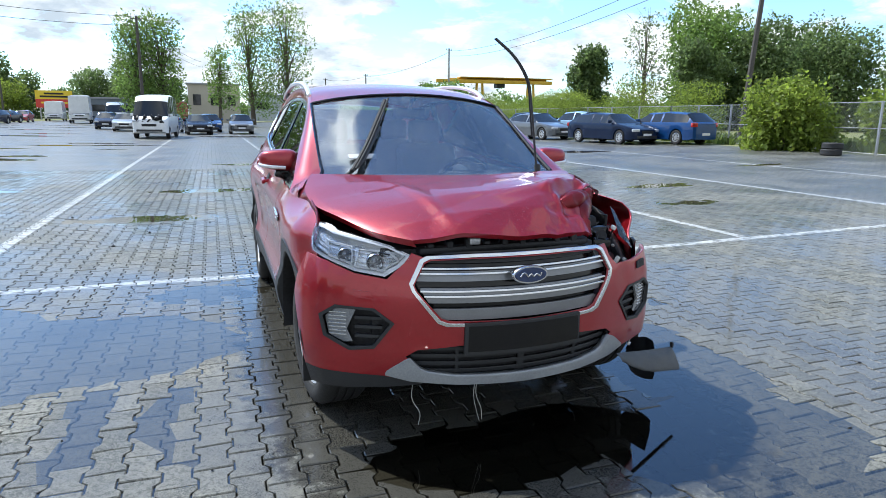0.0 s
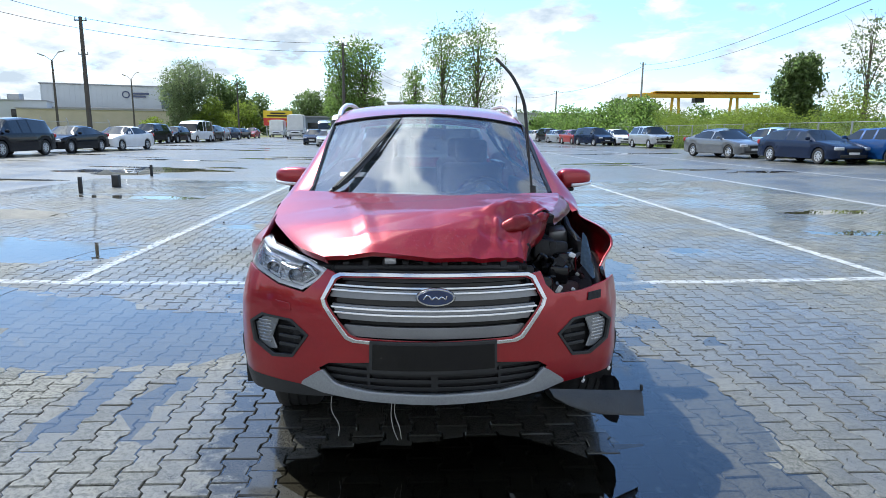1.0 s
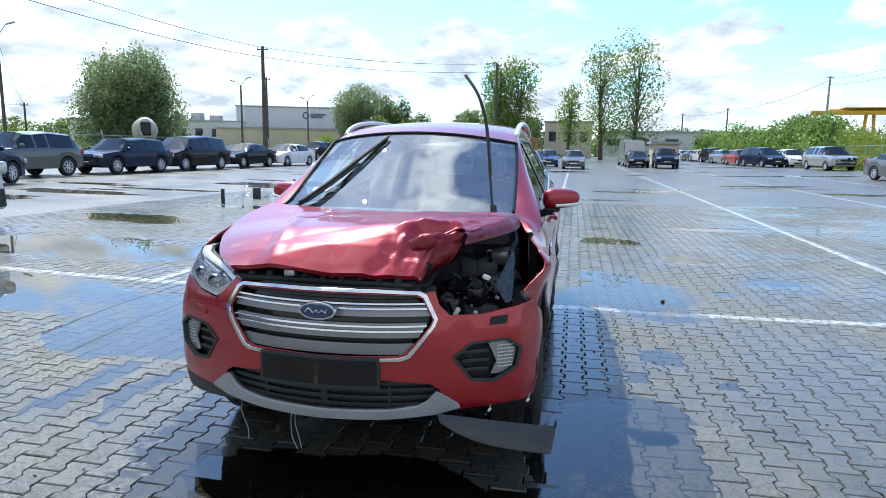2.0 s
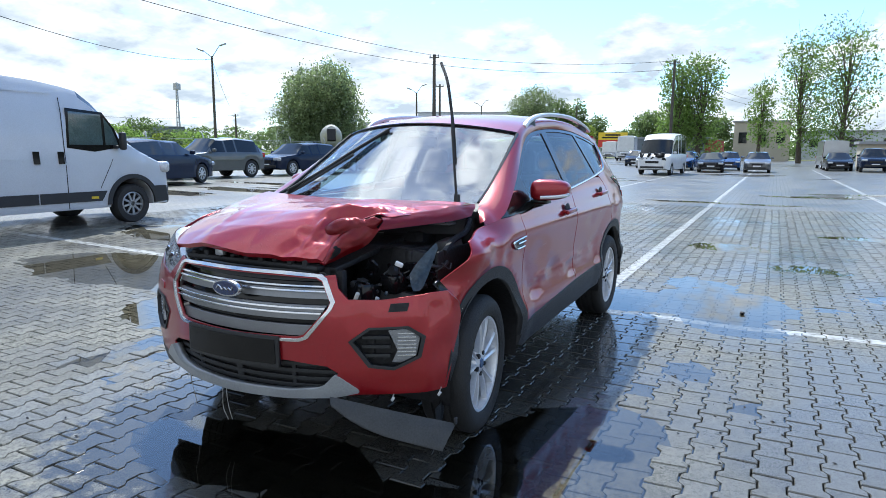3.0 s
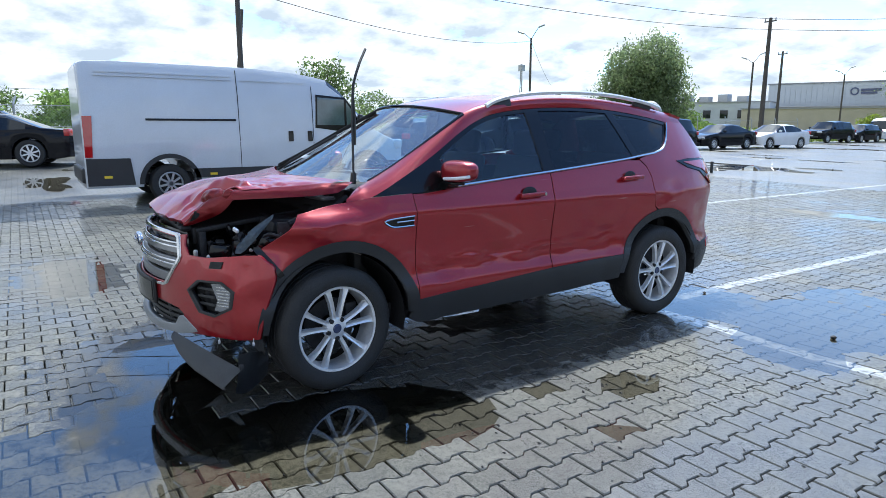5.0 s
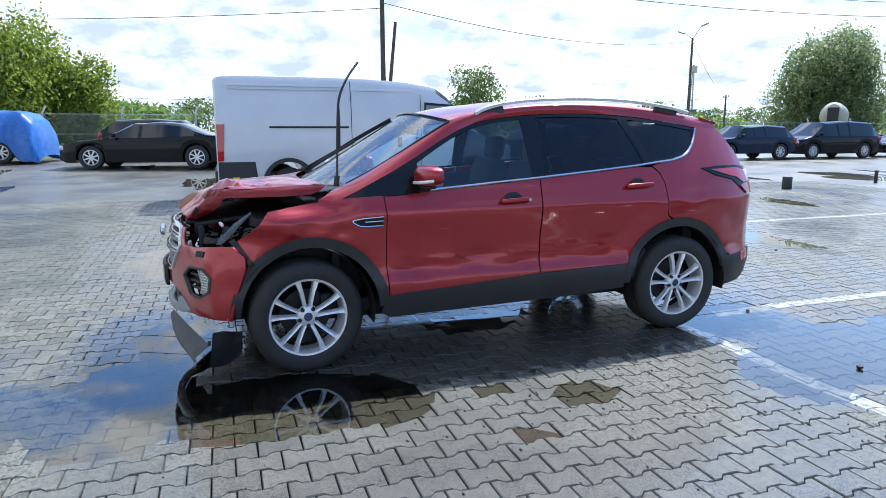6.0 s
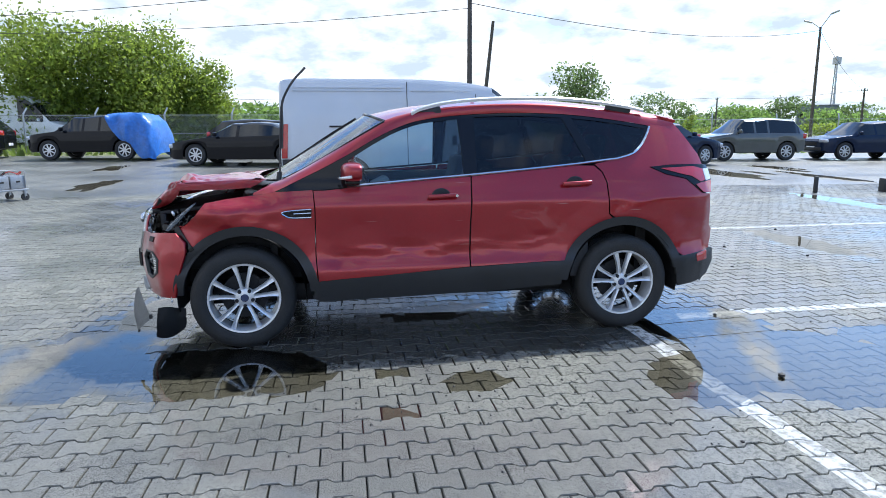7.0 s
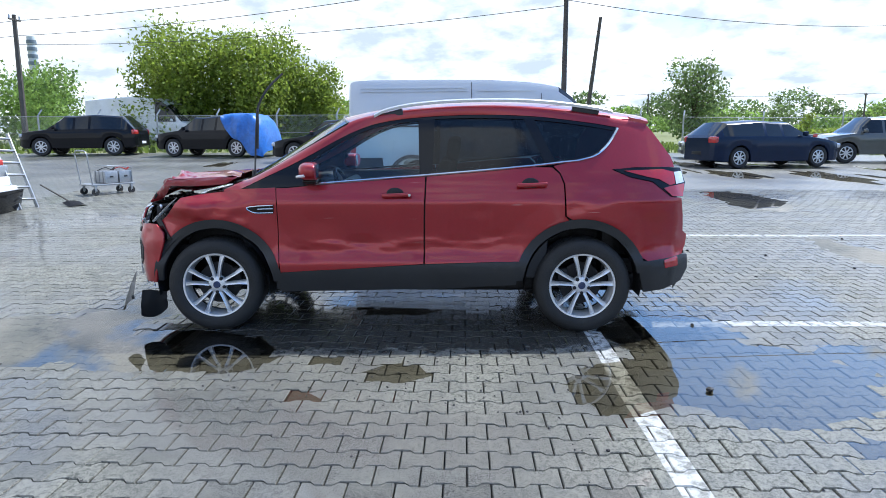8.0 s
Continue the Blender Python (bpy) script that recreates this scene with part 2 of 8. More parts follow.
CARGLASS = mat("car_glass", (0.010, 0.013, 0.016), 0.05, 0, 0.2, 2.0, coat=0.1, spec=0.5)
VAN_GLASS = mat("van_window", (0.07, 0.105, 0.11), 0.05, 0, 0.5, 3.0, coat=1.0, spec=0.7)
LAMPGLASS = mat("lamp_glass", (0.55, 0.57, 0.6), 0.12, 0.3, 0.3, 20, coat=1.0)
TARP = mat("blue_tarpaulin", (0.03, 0.14, 0.45), 0.36, 0, 0.3, 4.0, 1.0, 11)
CONCRETE = mat("concrete", (0.32, 0.31, 0.29), 0.85, 0, 0.25, 2.0, 0.4, 40)
POLE_WOOD = mat("tarred_pole", (0.085, 0.075, 0.065), 0.85, 0, 0.35, 3.0, 0.4, 30)
GALV = mat("galvanised_steel", (0.38, 0.39, 0.40), 0.45, 0.7, 0.25, 6.0, 0.2, 50)
WIRE = mat("cable", (0.03, 0.03, 0.032), 0.6, 0, 0.1, 2)
BARK = mat("bark", (0.10, 0.08, 0.06), 0.9, 0, 0.4, 3.0, 0.8, 14)
HALL = mat("hall_cladding", (0.50, 0.53, 0.55), 0.6, 0, 0.1, 0.2)
HALL_DARK = mat("hall_dark", (0.13, 0.16, 0.19), 0.5, 0, 0.1, 0.3)
BEIGE = mat("beige_render", (0.45, 0.41, 0.32), 0.9, 0, 0.15, 0.4)
ROOF = mat("roof_sheet", (0.30, 0.31, 0.32), 0.7, 0, 0.2, 0.5)
YELLOW = mat("crane_yellow", (0.60, 0.36, 0.03), 0.5, 0, 0.2, 0.6)
SIGN_RED = mat("sign_red", (0.50, 0.04, 0.03), 0.5, 0, 0.15, 1)
SIGN_YELLOW = mat("sign_yellow", (0.70, 0.50, 0.03), 0.5, 0, 0.15, 1)


def leaf(name, base, vary=0.45):
    m = mat(name, base, 0.55, 0, 0.2, 0.8, per_object=0.0)
    t = m.node_tree
    p = t.nodes["Principled BSDF"]
    g = t.nodes.new("ShaderNodeNewGeometry")
    r = t.nodes.new("ShaderNodeMapRange")
    r.inputs["To Min"].default_value, r.inputs["To Max"].default_value = 1 - vary, 1 + vary
    t.links.new(g.outputs["Random Per Island"], r.inputs["Value"])
    mul = t.nodes.new("ShaderNodeMix")
    mul.data_type, mul.blend_type = "RGBA", "MULTIPLY"
    mul.inputs[0].default_value = 1.0
    old = p.inputs["Base Color"].links[0].from_socket
    t.links.new(old, mul.inputs[6])
    t.links.new(r.outputs[0], mul.inputs[7])
    t.links.new(mul.outputs[2], p.inputs["Base Color"])
    tr = t.nodes.new("ShaderNodeBsdfTranslucent")
    t.links.new(mul.outputs[2], tr.inputs[0])
    mix = t.nodes.new("ShaderNodeMixShader")
    mix.inputs[0].default_value = 0.6
    out = t.nodes["Material Output"]
    t.links.new(p.outputs[0], mix.inputs[1])
    t.links.new(tr.outputs[0], mix.inputs[2])
    t.links.new(mix.outputs[0], out.inputs[0])
    return m


LEAF = leaf("leaves", (0.19, 0.29, 0.07))
LEAF_DARK = leaf("dark_leaves", (0.15, 0.215, 0.075))
LEAF_LIGHT = leaf("light_leaves", (0.225, 0.295, 0.045))
LEAF_GREY = leaf("willow_leaves", (0.21, 0.27, 0.13))
GRASS = leaf("grass_blades", (0.13, 0.18, 0.04))


# ---- helpers for building ----
def mesh_of(name, verts, faces, material, smooth=False):
    me = bpy.data.meshes.new(name)
    me.from_pydata([tuple(v) for v in verts], [], [tuple(f) for f in faces])
    for m in material if isinstance(material, (list, tuple)) else [material]:
        me.materials.append(m)
    if smooth:
        me.shade_smooth()
    return me


def put(name, me, parent=None, label="", m=None):
    ob = new(name, me)
    if parent is not None:
        ob.parent = parent
    if m is not None:
        ob.matrix_basis = m
    if label:
        ob["label"] = label
    return ob


def part(name, bm, material, parent, label="", smooth=True, m=None):
    """Links a bmesh as one mesh object under a thing or a part."""
    me = bpy.data.meshes.new(name)
    bmesh.ops.recalc_face_normals(bm, faces=bm.faces)
    true_n = bm.verts.layers.float_vector.get("true_n")
    normals = None
    if true_n is not None:
        bm.normal_update()
        normals = [v[true_n] * (1 if v[true_n].dot(v.normal) > 0 else -1) for v in bm.verts]
        bm.verts.layers.float_vector.remove(true_n)
    bm.to_mesh(me)
    bm.free()
    for x in material if isinstance(material, (list, tuple)) else [material]:
        me.materials.append(x)
    if smooth:
        me.shade_smooth()
        me.set_sharp_from_angle(angle=radians(38))
    if normals:
        me.normals_split_custom_set_from_vertices(normals)
    return put(name, me, parent, label, m)


def empty(name, m, label, category, group="", kind=""):
    ob = new(name)
    ob.matrix_basis = m
    return tagged(ob, label, category, group, kind)


def add_box(bm, c, s, m=None, bevel=0.0, seg=2):
    g = bmesh.ops.create_cube(bm, size=1.0)
    vs = g["verts"]
    bmesh.ops.scale(bm, vec=s, verts=vs)
    if bevel:
        es = list({e for v in vs for e in v.link_edges})
        r = bmesh.ops.bevel(bm, geom=es, offset=bevel, segments=seg, affect="EDGES", profile=0.5)
        vs = list({v for f in r["faces"] for v in f.verts} | {v for v in vs if v.is_valid})
    if m is not None:
        bmesh.ops.transform(bm, matrix=m, verts=vs)
    bmesh.ops.translate(bm, vec=c, verts=vs)
    return vs


def add_rod(bm, a, b, r1, r2=None, n=10):
    a, b = Vector(a), Vector(b)
    g = bmesh.ops.create_cone(bm, cap_ends=True, segments=n, radius1=r1, radius2=r1 if r2 is None else r2, depth=(b - a).length)
    q = (b - a).to_track_quat("Z", "Y").to_matrix().to_4x4()
    bmesh.ops.transform(bm, matrix=Matrix.Translation((a + b) / 2) @ q, verts=g["verts"])
    return g["verts"]


def add_path(bm, pts, r, n=8):
    """One bent tube through the points."""
    pts = [Vector(p) for p in pts]
    rings, up = [], Vector((0.13, 0.21, 0.97))
    for k, p in enumerate(pts):
        d = (pts[min(k + 1, len(pts) - 1)] - pts[max(k - 1, 0)]).normalized()
        side = d.cross(up)
        if side.length < 0.05:
            side = d.cross(Vector((1, 0, 0)))
        side.normalize()
        up2 = side.cross(d)
        rings.append([bm.verts.new(p + (side * math.cos(2 * math.pi * j / n) + up2 * math.sin(2 * math.pi * j / n)) * r) for j in range(n)])
    for a, b in zip(rings, rings[1:]):
        for j in range(n):
            bm.faces.new((a[j], a[(j + 1) % n], b[(j + 1) % n], b[j]))
    bm.faces.new(rings[0][::-1])
    bm.faces.new(rings[-1])


def add_lathe(bm, profile, m=None, n=40, close=True):
    """Turns (radius, height) points round the x axis."""
    rings = []
    for r, h in profile:
        ring = []
        for k in range(n):
            a = 2 * math.pi * k / n
            v = Vector((h, r * math.cos(a), r * math.sin(a)))
            ring.append(bm.verts.new(m @ v if m is not None else v))
        rings.append(ring)
    pairs = list(zip(rings, rings[1:])) + ([(rings[-1], rings[0])] if close else [])
    for p, q in pairs:
        for k in range(n):
            bm.faces.new((p[k], p[(k + 1) % n], q[(k + 1) % n], q[k]))


def lerp(table, x):
    """A value from a table of (x, value), by straight lines."""
    return float(np.interp(x, [a for a, _ in table], [b for _, b in table]))


def smooth_step(a, b, x):
    t = min(1.0, max(0.0, (x - a) / (b - a)))
    return t * t * (3 - 2 * t)


# ---- ground ----
def rise(x, y):
    """The yard is a shallow bowl that falls to where the red car stands."""
    side = max(0.0, min(abs(x), 30.0) - 2.5)
    k = 0.024 * side * side / (side + 1.2)
    if x < 0:
        k *= 1 - 0.45 * smooth_step(5, 15, y)
    else:
        k *= 0.9
    return k


DIPS = [
    (1.30, -1.60, 0.38, 0.62, 0.020), (1.00, -2.36, 0.60, 0.40, 0.020), (0.10, -2.10, 0.75, 0.30, 0.013), (1.45, -1.02, 0.26, 0.26, 0.014), (0.95, -2.95, 0.45, 0.28, 0.012),
    (-2.1, -0.2, 0.95, 0.62, 0.018), (-3.3, 0.45, 0.9, 0.45, 0.016), (-1.85, -1.35, 0.16, 0.55, 0.009), (-1.47, -1.35, 0.11, 0.55, 0.009), (-1.4, 0.9, 0.55, 0.4, 0.008),
    (1.70, 2.20, 0.60, 0.62, 0.018), (0.95, 2.0, 0.5, 0.5, 0.014), (1.90, 1.40, 0.40, 0.36, 0.013), (1.5, 3.1, 0.4, 0.4, 0.010), (2.62, 2.35, 0.25, 0.2, 0.005),
    (1.68, 0.06, 0.16, 0.25, 0.010), (2.10, -0.40, 0.07, 0.08, 0.008), (1.45, -0.45, 0.10, 0.12, 0.006), (0.2, 0.1, 0.35, 0.8, 0.006),
    (-4.6, 0.6, 1.4, 0.7, 0.016), (-5.6, 3.0, 2.1, 0.8, 0.016), (-3.0, -2.4, 1.0, 0.5, 0.010), (-7.2, 6.0, 1.5, 0.6, 0.014), (2.6, 4.6, 0.5, 0.35, 0.009),
    (3.3, 3.1, 0.45, 0.25, 0.008), (-2.2, 5.2, 1.1, 0.35, 0.011), (1.6, 6.2, 0.55, 0.5, 0.009), (-1.2, 8.6, 1.2, 0.3, 0.011), (3.6, 8.2, 0.9, 0.3, 0.009),
    (6.3, 4.2, 0.7, 0.3, 0.009), (7.4, 6.5, 0.9, 0.35, 0.010), (-5.8, 9.0, 1.4, 0.35, 0.012),
]


def dip(x, y):
    d = 0.0
    x, y = x + 0.10 * noise.noise((x * 2.3, y * 2.3, 0.7)), y + 0.10 * noise.noise((x * 2.3, y * 2.3, 9.2))
    for cx, cy, rx, ry, deep in DIPS:
        q = ((x - cx) / rx) ** 2 + ((y - cy) / ry) ** 2
        if q < 2.2:
            d = max(d, deep * (1 - q / 1.6))
    return d


def height(x, y):
    n = noise.noise((x * 0.9, y * 0.9, 3.1)) * 0.0025 + noise.noise((x * 0.33, y * 0.33, 7.7)) * 0.0015
    return rise(x, y) + 0.004 + n - dip(x, y)


PX0, PX1, PY0, PY1 = -9.0, 9.0, -8.4, 14.0


class Nodes:
    """Short calls for shader arithmetic."""

    def __init__(self, m):
        self.t = m.node_tree

    def math(self, op, a, b=0.0):
        n = self.t.nodes.new("ShaderNodeMath")
        n.operation = op
        for k, v in enumerate((a, b)):
            if isinstance(v, (int, float)):
                n.inputs[k].default_value = v
            else:
                self.t.links.new(v, n.inputs[k])
        return n.outputs[0]

    def noise(self, co, scale, detail=4.0, rough=0.55):
        n = self.t.nodes.new("ShaderNodeTexNoise")
        n.inputs["Scale"].default_value, n.inputs["Detail"].default_value, n.inputs["Roughness"].default_value = scale, detail, rough
        self.t.links.new(co, n.inputs["Vector"])
        return n.outputs["Fac"]

    def ramp(self, v, a, b, c=0.0, d=1.0):
        n = self.t.nodes.new("ShaderNodeMapRange")
        for k, x in zip(("From Min", "From Max", "To Min", "To Max"), (a, b, c, d)):
            n.inputs[k].default_value = x
        self.t.links.new(v, n.inputs["Value"])
        return n.outputs[0]

    def mix(self, f, a, b):
        n = self.t.nodes.new("ShaderNodeMix")
        n.data_type = "RGBA"
        for k, v in ((0, f), (6, a), (7, b)):
            if isinstance(v, tuple):
                n.inputs[k].default_value = (*v, 1)
            elif isinstance(v, (int, float)):
                n.inputs[k].default_value = v
            else:
                self.t.links.new(v, n.inputs[k])
        return n.outputs[2]


LINES_X = (-3.4, 0.65, 4.85, 9.05, 13.2)


def paving(name, joints):
    """Damp concrete paving with wet film, stains, painted car shade and worn white bay lines."""
    m = bpy.data.materials.new(name)
    m.use_nodes = True
    n = Nodes(m)
    t = m.node_tree
    p = t.nodes["Principled BSDF"]
    geo = t.nodes.new("ShaderNodeNewGeometry")
    pos = geo.outputs["Position"]
    sep = t.nodes.new("ShaderNodeSeparateXYZ")
    t.links.new(pos, sep.inputs[0])
    x, y = sep.outputs[0], sep.outputs[1]
    film = n.ramp(n.noise(pos, 0.55, 6.0, 0.62), 0.40, 0.60)
    grain = n.noise(pos, 170.0, 4.0, 0.75)
    blotch = n.noise(pos, 9.0, 5.0, 0.6)
    each = t.nodes.new("ShaderNodeNewGeometry").outputs["Random Per Island"]
    shade = n.math("ADD", n.math("MULTIPLY", n.ramp(grain, 0.36, 0.64), 0.95), n.math("MULTIPLY", blotch, 0.45))
    shade = n.math("ADD", n.math("MULTIPLY", shade, 0.9), n.math("MULTIPLY", each, 0.30 if joints else 0.0))
    dry = n.mix(n.ramp(shade, 0.32, 0.88), (0.05, 0.052, 0.044) if joints else (0.07, 0.072, 0.066), (0.25, 0.245, 0.208) if joints else (0.27, 0.265, 0.235))
    pits = n.ramp(n.noise(pos, 46.0, 7.0, 0.75), 0.50, 0.57)
    dry = n.mix(n.math("MULTIPLY", pits, 0.78), dry, (0.045, 0.047, 0.038))
    wet = n.mix(n.ramp(shade, 0.35, 0.85), (0.045, 0.045, 0.042), (0.14, 0.138, 0.125))
    # wet ground round the car, with its cast shade painted into the colour
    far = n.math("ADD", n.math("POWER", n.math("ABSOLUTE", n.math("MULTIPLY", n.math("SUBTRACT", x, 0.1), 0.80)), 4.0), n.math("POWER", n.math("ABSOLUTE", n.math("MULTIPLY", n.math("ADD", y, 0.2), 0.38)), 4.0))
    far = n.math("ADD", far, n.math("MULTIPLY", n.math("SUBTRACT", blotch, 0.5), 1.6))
    shaded_wet = n.ramp(far, 0.75, 1.25, 1.0, 0.0)
    film = n.math("MAXIMUM", film, shaded_wet)
    # near-black tone here carries the shade beneath the car
    wet = n.mix(shaded_wet, wet, n.mix(n.ramp(shade, 0.35, 0.85), (0.016, 0.016, 0.0145), (0.060, 0.058, 0.050)))
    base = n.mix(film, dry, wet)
    rough = n.ramp(film, 0.0, 1.0, 0.52 if joints else 0.5, 0.26 if joints else 0.34)
    rough = n.math("SUBTRACT", rough, n.math("MULTIPLY", shaded_wet, 0.12))
    rough = n.math("ADD", rough, n.ramp(grain, 0.3, 0.7, -0.06, 0.10))
    # bay lines
    lines = n.math("MULTIPLY", n.math("LESS_THAN", n.math("ABSOLUTE", n.math("SUBTRACT", y, 1.43)), 0.065), n.math("LESS_THAN", n.math("ABSOLUTE", n.math("SUBTRACT", x, 2.0)), 12.0))
    for lx in LINES_X:
        one = n.math("MULTIPLY", n.math("LESS_THAN", n.math("ABSOLUTE", n.math("SUBTRACT", x, lx)), 0.065), n.math("GREATER_THAN", y, 1.47))
        one = n.math("MULTIPLY", one, n.math("LESS_THAN", y, 58.0))
        lines = n.math("MAXIMUM", lines, one)
    worn = n.ramp(n.noise(pos, 14.0, 6.0, 0.7), 0.40, 0.54)
    lines = n.math("MULTIPLY", lines, n.math("ADD", n.math("MULTIPLY", worn, 0.62), 0.10))
    base = n.mix(lines, base, (0.60, 0.61, 0.60))
    rough = n.math("ADD", rough, n.math("MULTIPLY", lines, 0.12))
    hgt = n.math("SUBTRACT", n.math("MULTIPLY", grain, 0.5), n.math("MULTIPLY", pits, 0.25))
    if not joints:
        br = t.nodes.new("ShaderNodeTexBrick")
        mp = t.nodes.new("ShaderNodeMapping")
        mp.inputs["Rotation"].default_value = (0, 0, radians(90))
        t.links.new(pos, mp.inputs["Vector"])
        t.links.new(mp.outputs[0], br.inputs["Vector"])
        for key, value in (("Scale", 1.0), ("Mortar Size", 0.008), ("Brick Width", 0.2), ("Row Height", 0.139), ("Mortar Smooth", 0.3)):
            br.inputs[key].default_value = value
        hgt = n.math("SUBTRACT", hgt, n.math("MULTIPLY", br.outputs["Fac"], 0.8))
        base = n.mix(n.math("MULTIPLY", br.outputs["Fac"], 0.85), base, (0.02, 0.02, 0.018))
        # grass verge beyond the yard
        edge = n.math("MULTIPLY", n.noise(pos, 0.8, 4.0), 3.0)
        out = n.math("MAXIMUM", n.ramp(n.math("ADD", n.math("MULTIPLY", x, -1.0), edge), 25.0, 26.0), n.ramp(n.math("ADD", x, edge), 20.5, 21.5))
        out = n.math("MAXIMUM", out, n.ramp(n.math("ADD", y, edge), 120.0, 122.0))
        out = n.math("MAXIMUM", out, n.ramp(n.math("SUBTRACT", edge, y), 48.0, 50.0))
        green = n.mix(n.noise(pos, 0.7, 6.0, 0.65), (0.10, 0.135, 0.035), (0.26, 0.25, 0.11))
        base = n.mix(out, base, green)
        rough = n.math("MAXIMUM", rough, out)
    p.inputs["Coat Roughness"].default_value = 0.06 if joints else 0.13
    p.inputs["Specular IOR Level"].default_value = 0.16 if joints else 0.5
    t.links.new(n.ramp(film, 0.0, 1.0, 0.03 if joints else 0.05, 0.50 if joints else 0.26), p.inputs["Coat Weight"])
    t.links.new(base, p.inputs["Base Color"])
    t.links.new(rough, p.inputs["Roughness"])
    b = t.nodes.new("ShaderNodeBump")
    b.inputs["Strength"].default_value, b.inputs["Distance"].default_value = 0.8 if joints else 0.4, 0.004
    t.links.new(n.ramp(shaded_wet, 0.0, 1.0, 0.8 if joints else 0.4, 0.15), b.inputs["Strength"])
    t.links.new(hgt, b.inputs["Height"])
    t.links.new(b.outputs[0], p.inputs["Normal"])
    return m


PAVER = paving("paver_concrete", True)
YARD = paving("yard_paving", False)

# one sheet that reaches the horizon
near_x = list(np.arange(-12, 12.01, 0.5))
gx = [-1500, -800, -400, -200, -120, -80, -60, -45, -38, -34, -30, -27, -24, -21, -18, -15, -13.2] + near_x + [13.2, 15, 18, 21, 24, 27, 30, 34, 40, 60, 90, 150, 300, 700, 1500]
gy = [-1500, -700, -300, -150, -80, -50, -36, -28, -22, -17, -13, -10, -7.5] + list(np.arange(-6, 16.01, 0.5)) + [18, 20, 23, 27, 32, 38, 45, 55, 70, 90, 120, 160, 240, 400, 800, 1500]
verts, faces = [], []
for yy in gy:
    for xx in gx:
        inside = PX0 + 0.2 < xx < PX1 - 0.2 and PY0 + 0.2 < yy < PY1 - 0.2
        z = rise(xx, yy)
        verts.append((xx, yy, z - 0.042 if inside else z + 0.002))
for j in range(len(gy) - 1):
    for i in range(len(gx) - 1):
        a = j * len(gx) + i
        faces.append((a, a + 1, a + 1 + len(gx), a + len(gx)))
ground = put("ground", mesh_of("ground", verts, faces, YARD, True))
tagged(ground, "wide wet yard of grey concrete paving with grass verges", "ground", kind="structure")

WATER = glass("puddle_water", (0.56, 0.545, 0.48), 0.003, 0.0, 2.0)


# ---- parked vehicles ----
def wheel_at(name, parent, x, y, r, rim, side, width=0.21, spokes=8, rim_mat=None):
    """A tyre with a spoked rim, facing +x or -x."""
    s = 1 if side > 0 else -1
    tyre = bmesh.new()
    w = width / 2
    prof = [(rim, -w * 0.8), (rim + 0.02, -w), (r * 0.93, -w), (r, -w * 0.72), (r, w * 0.72), (r * 0.93, w), (rim + 0.02, w), (rim, w * 0.8)]
    add_lathe(tyre, prof, Matrix.Translation((x, y, r)), 28)
    wheel = part("wheel", tyre, RUBBER, parent)
    bm = bmesh.new()
    face = x + s * w * 0.78
    add_lathe(bm, [(rim, 0.0), (rim - 0.02, s * 0.008), (rim - 0.03, -s * 0.03), (rim, -s * 0.05)], Matrix.Translation((face, y, r)), 28)
    add_lathe(bm, [(0.001, s * 0.0), (0.06, s * 0.0), (0.065, -s * 0.03), (0.001, -s * 0.03)], Matrix.Translation((face, y, r)), 14)
    for k in range(spokes):
        a = 2 * math.pi * k / spokes + 0.3
        m = Matrix.Rotation(a, 4, "X")
        add_box(bm, Vector((face - s * 0.012, y, r)) + m @ Vector((0, 0, rim * 0.52)), (0.025, rim * 0.17, rim * 0.95), m)
    part("rim", bm, rim_mat or ALLOY, wheel, "silver alloy rim")
    bm = bmesh.new()
    add_lathe(bm, [(0.001, 0), (rim - 0.01, 0), (rim - 0.01, -s * 0.01), (0.001, -s * 0.01)], Matrix.Translation((face - s * 0.06, y, r)), 20)
    part("brake", bm, DARK, wheel)
    return wheel


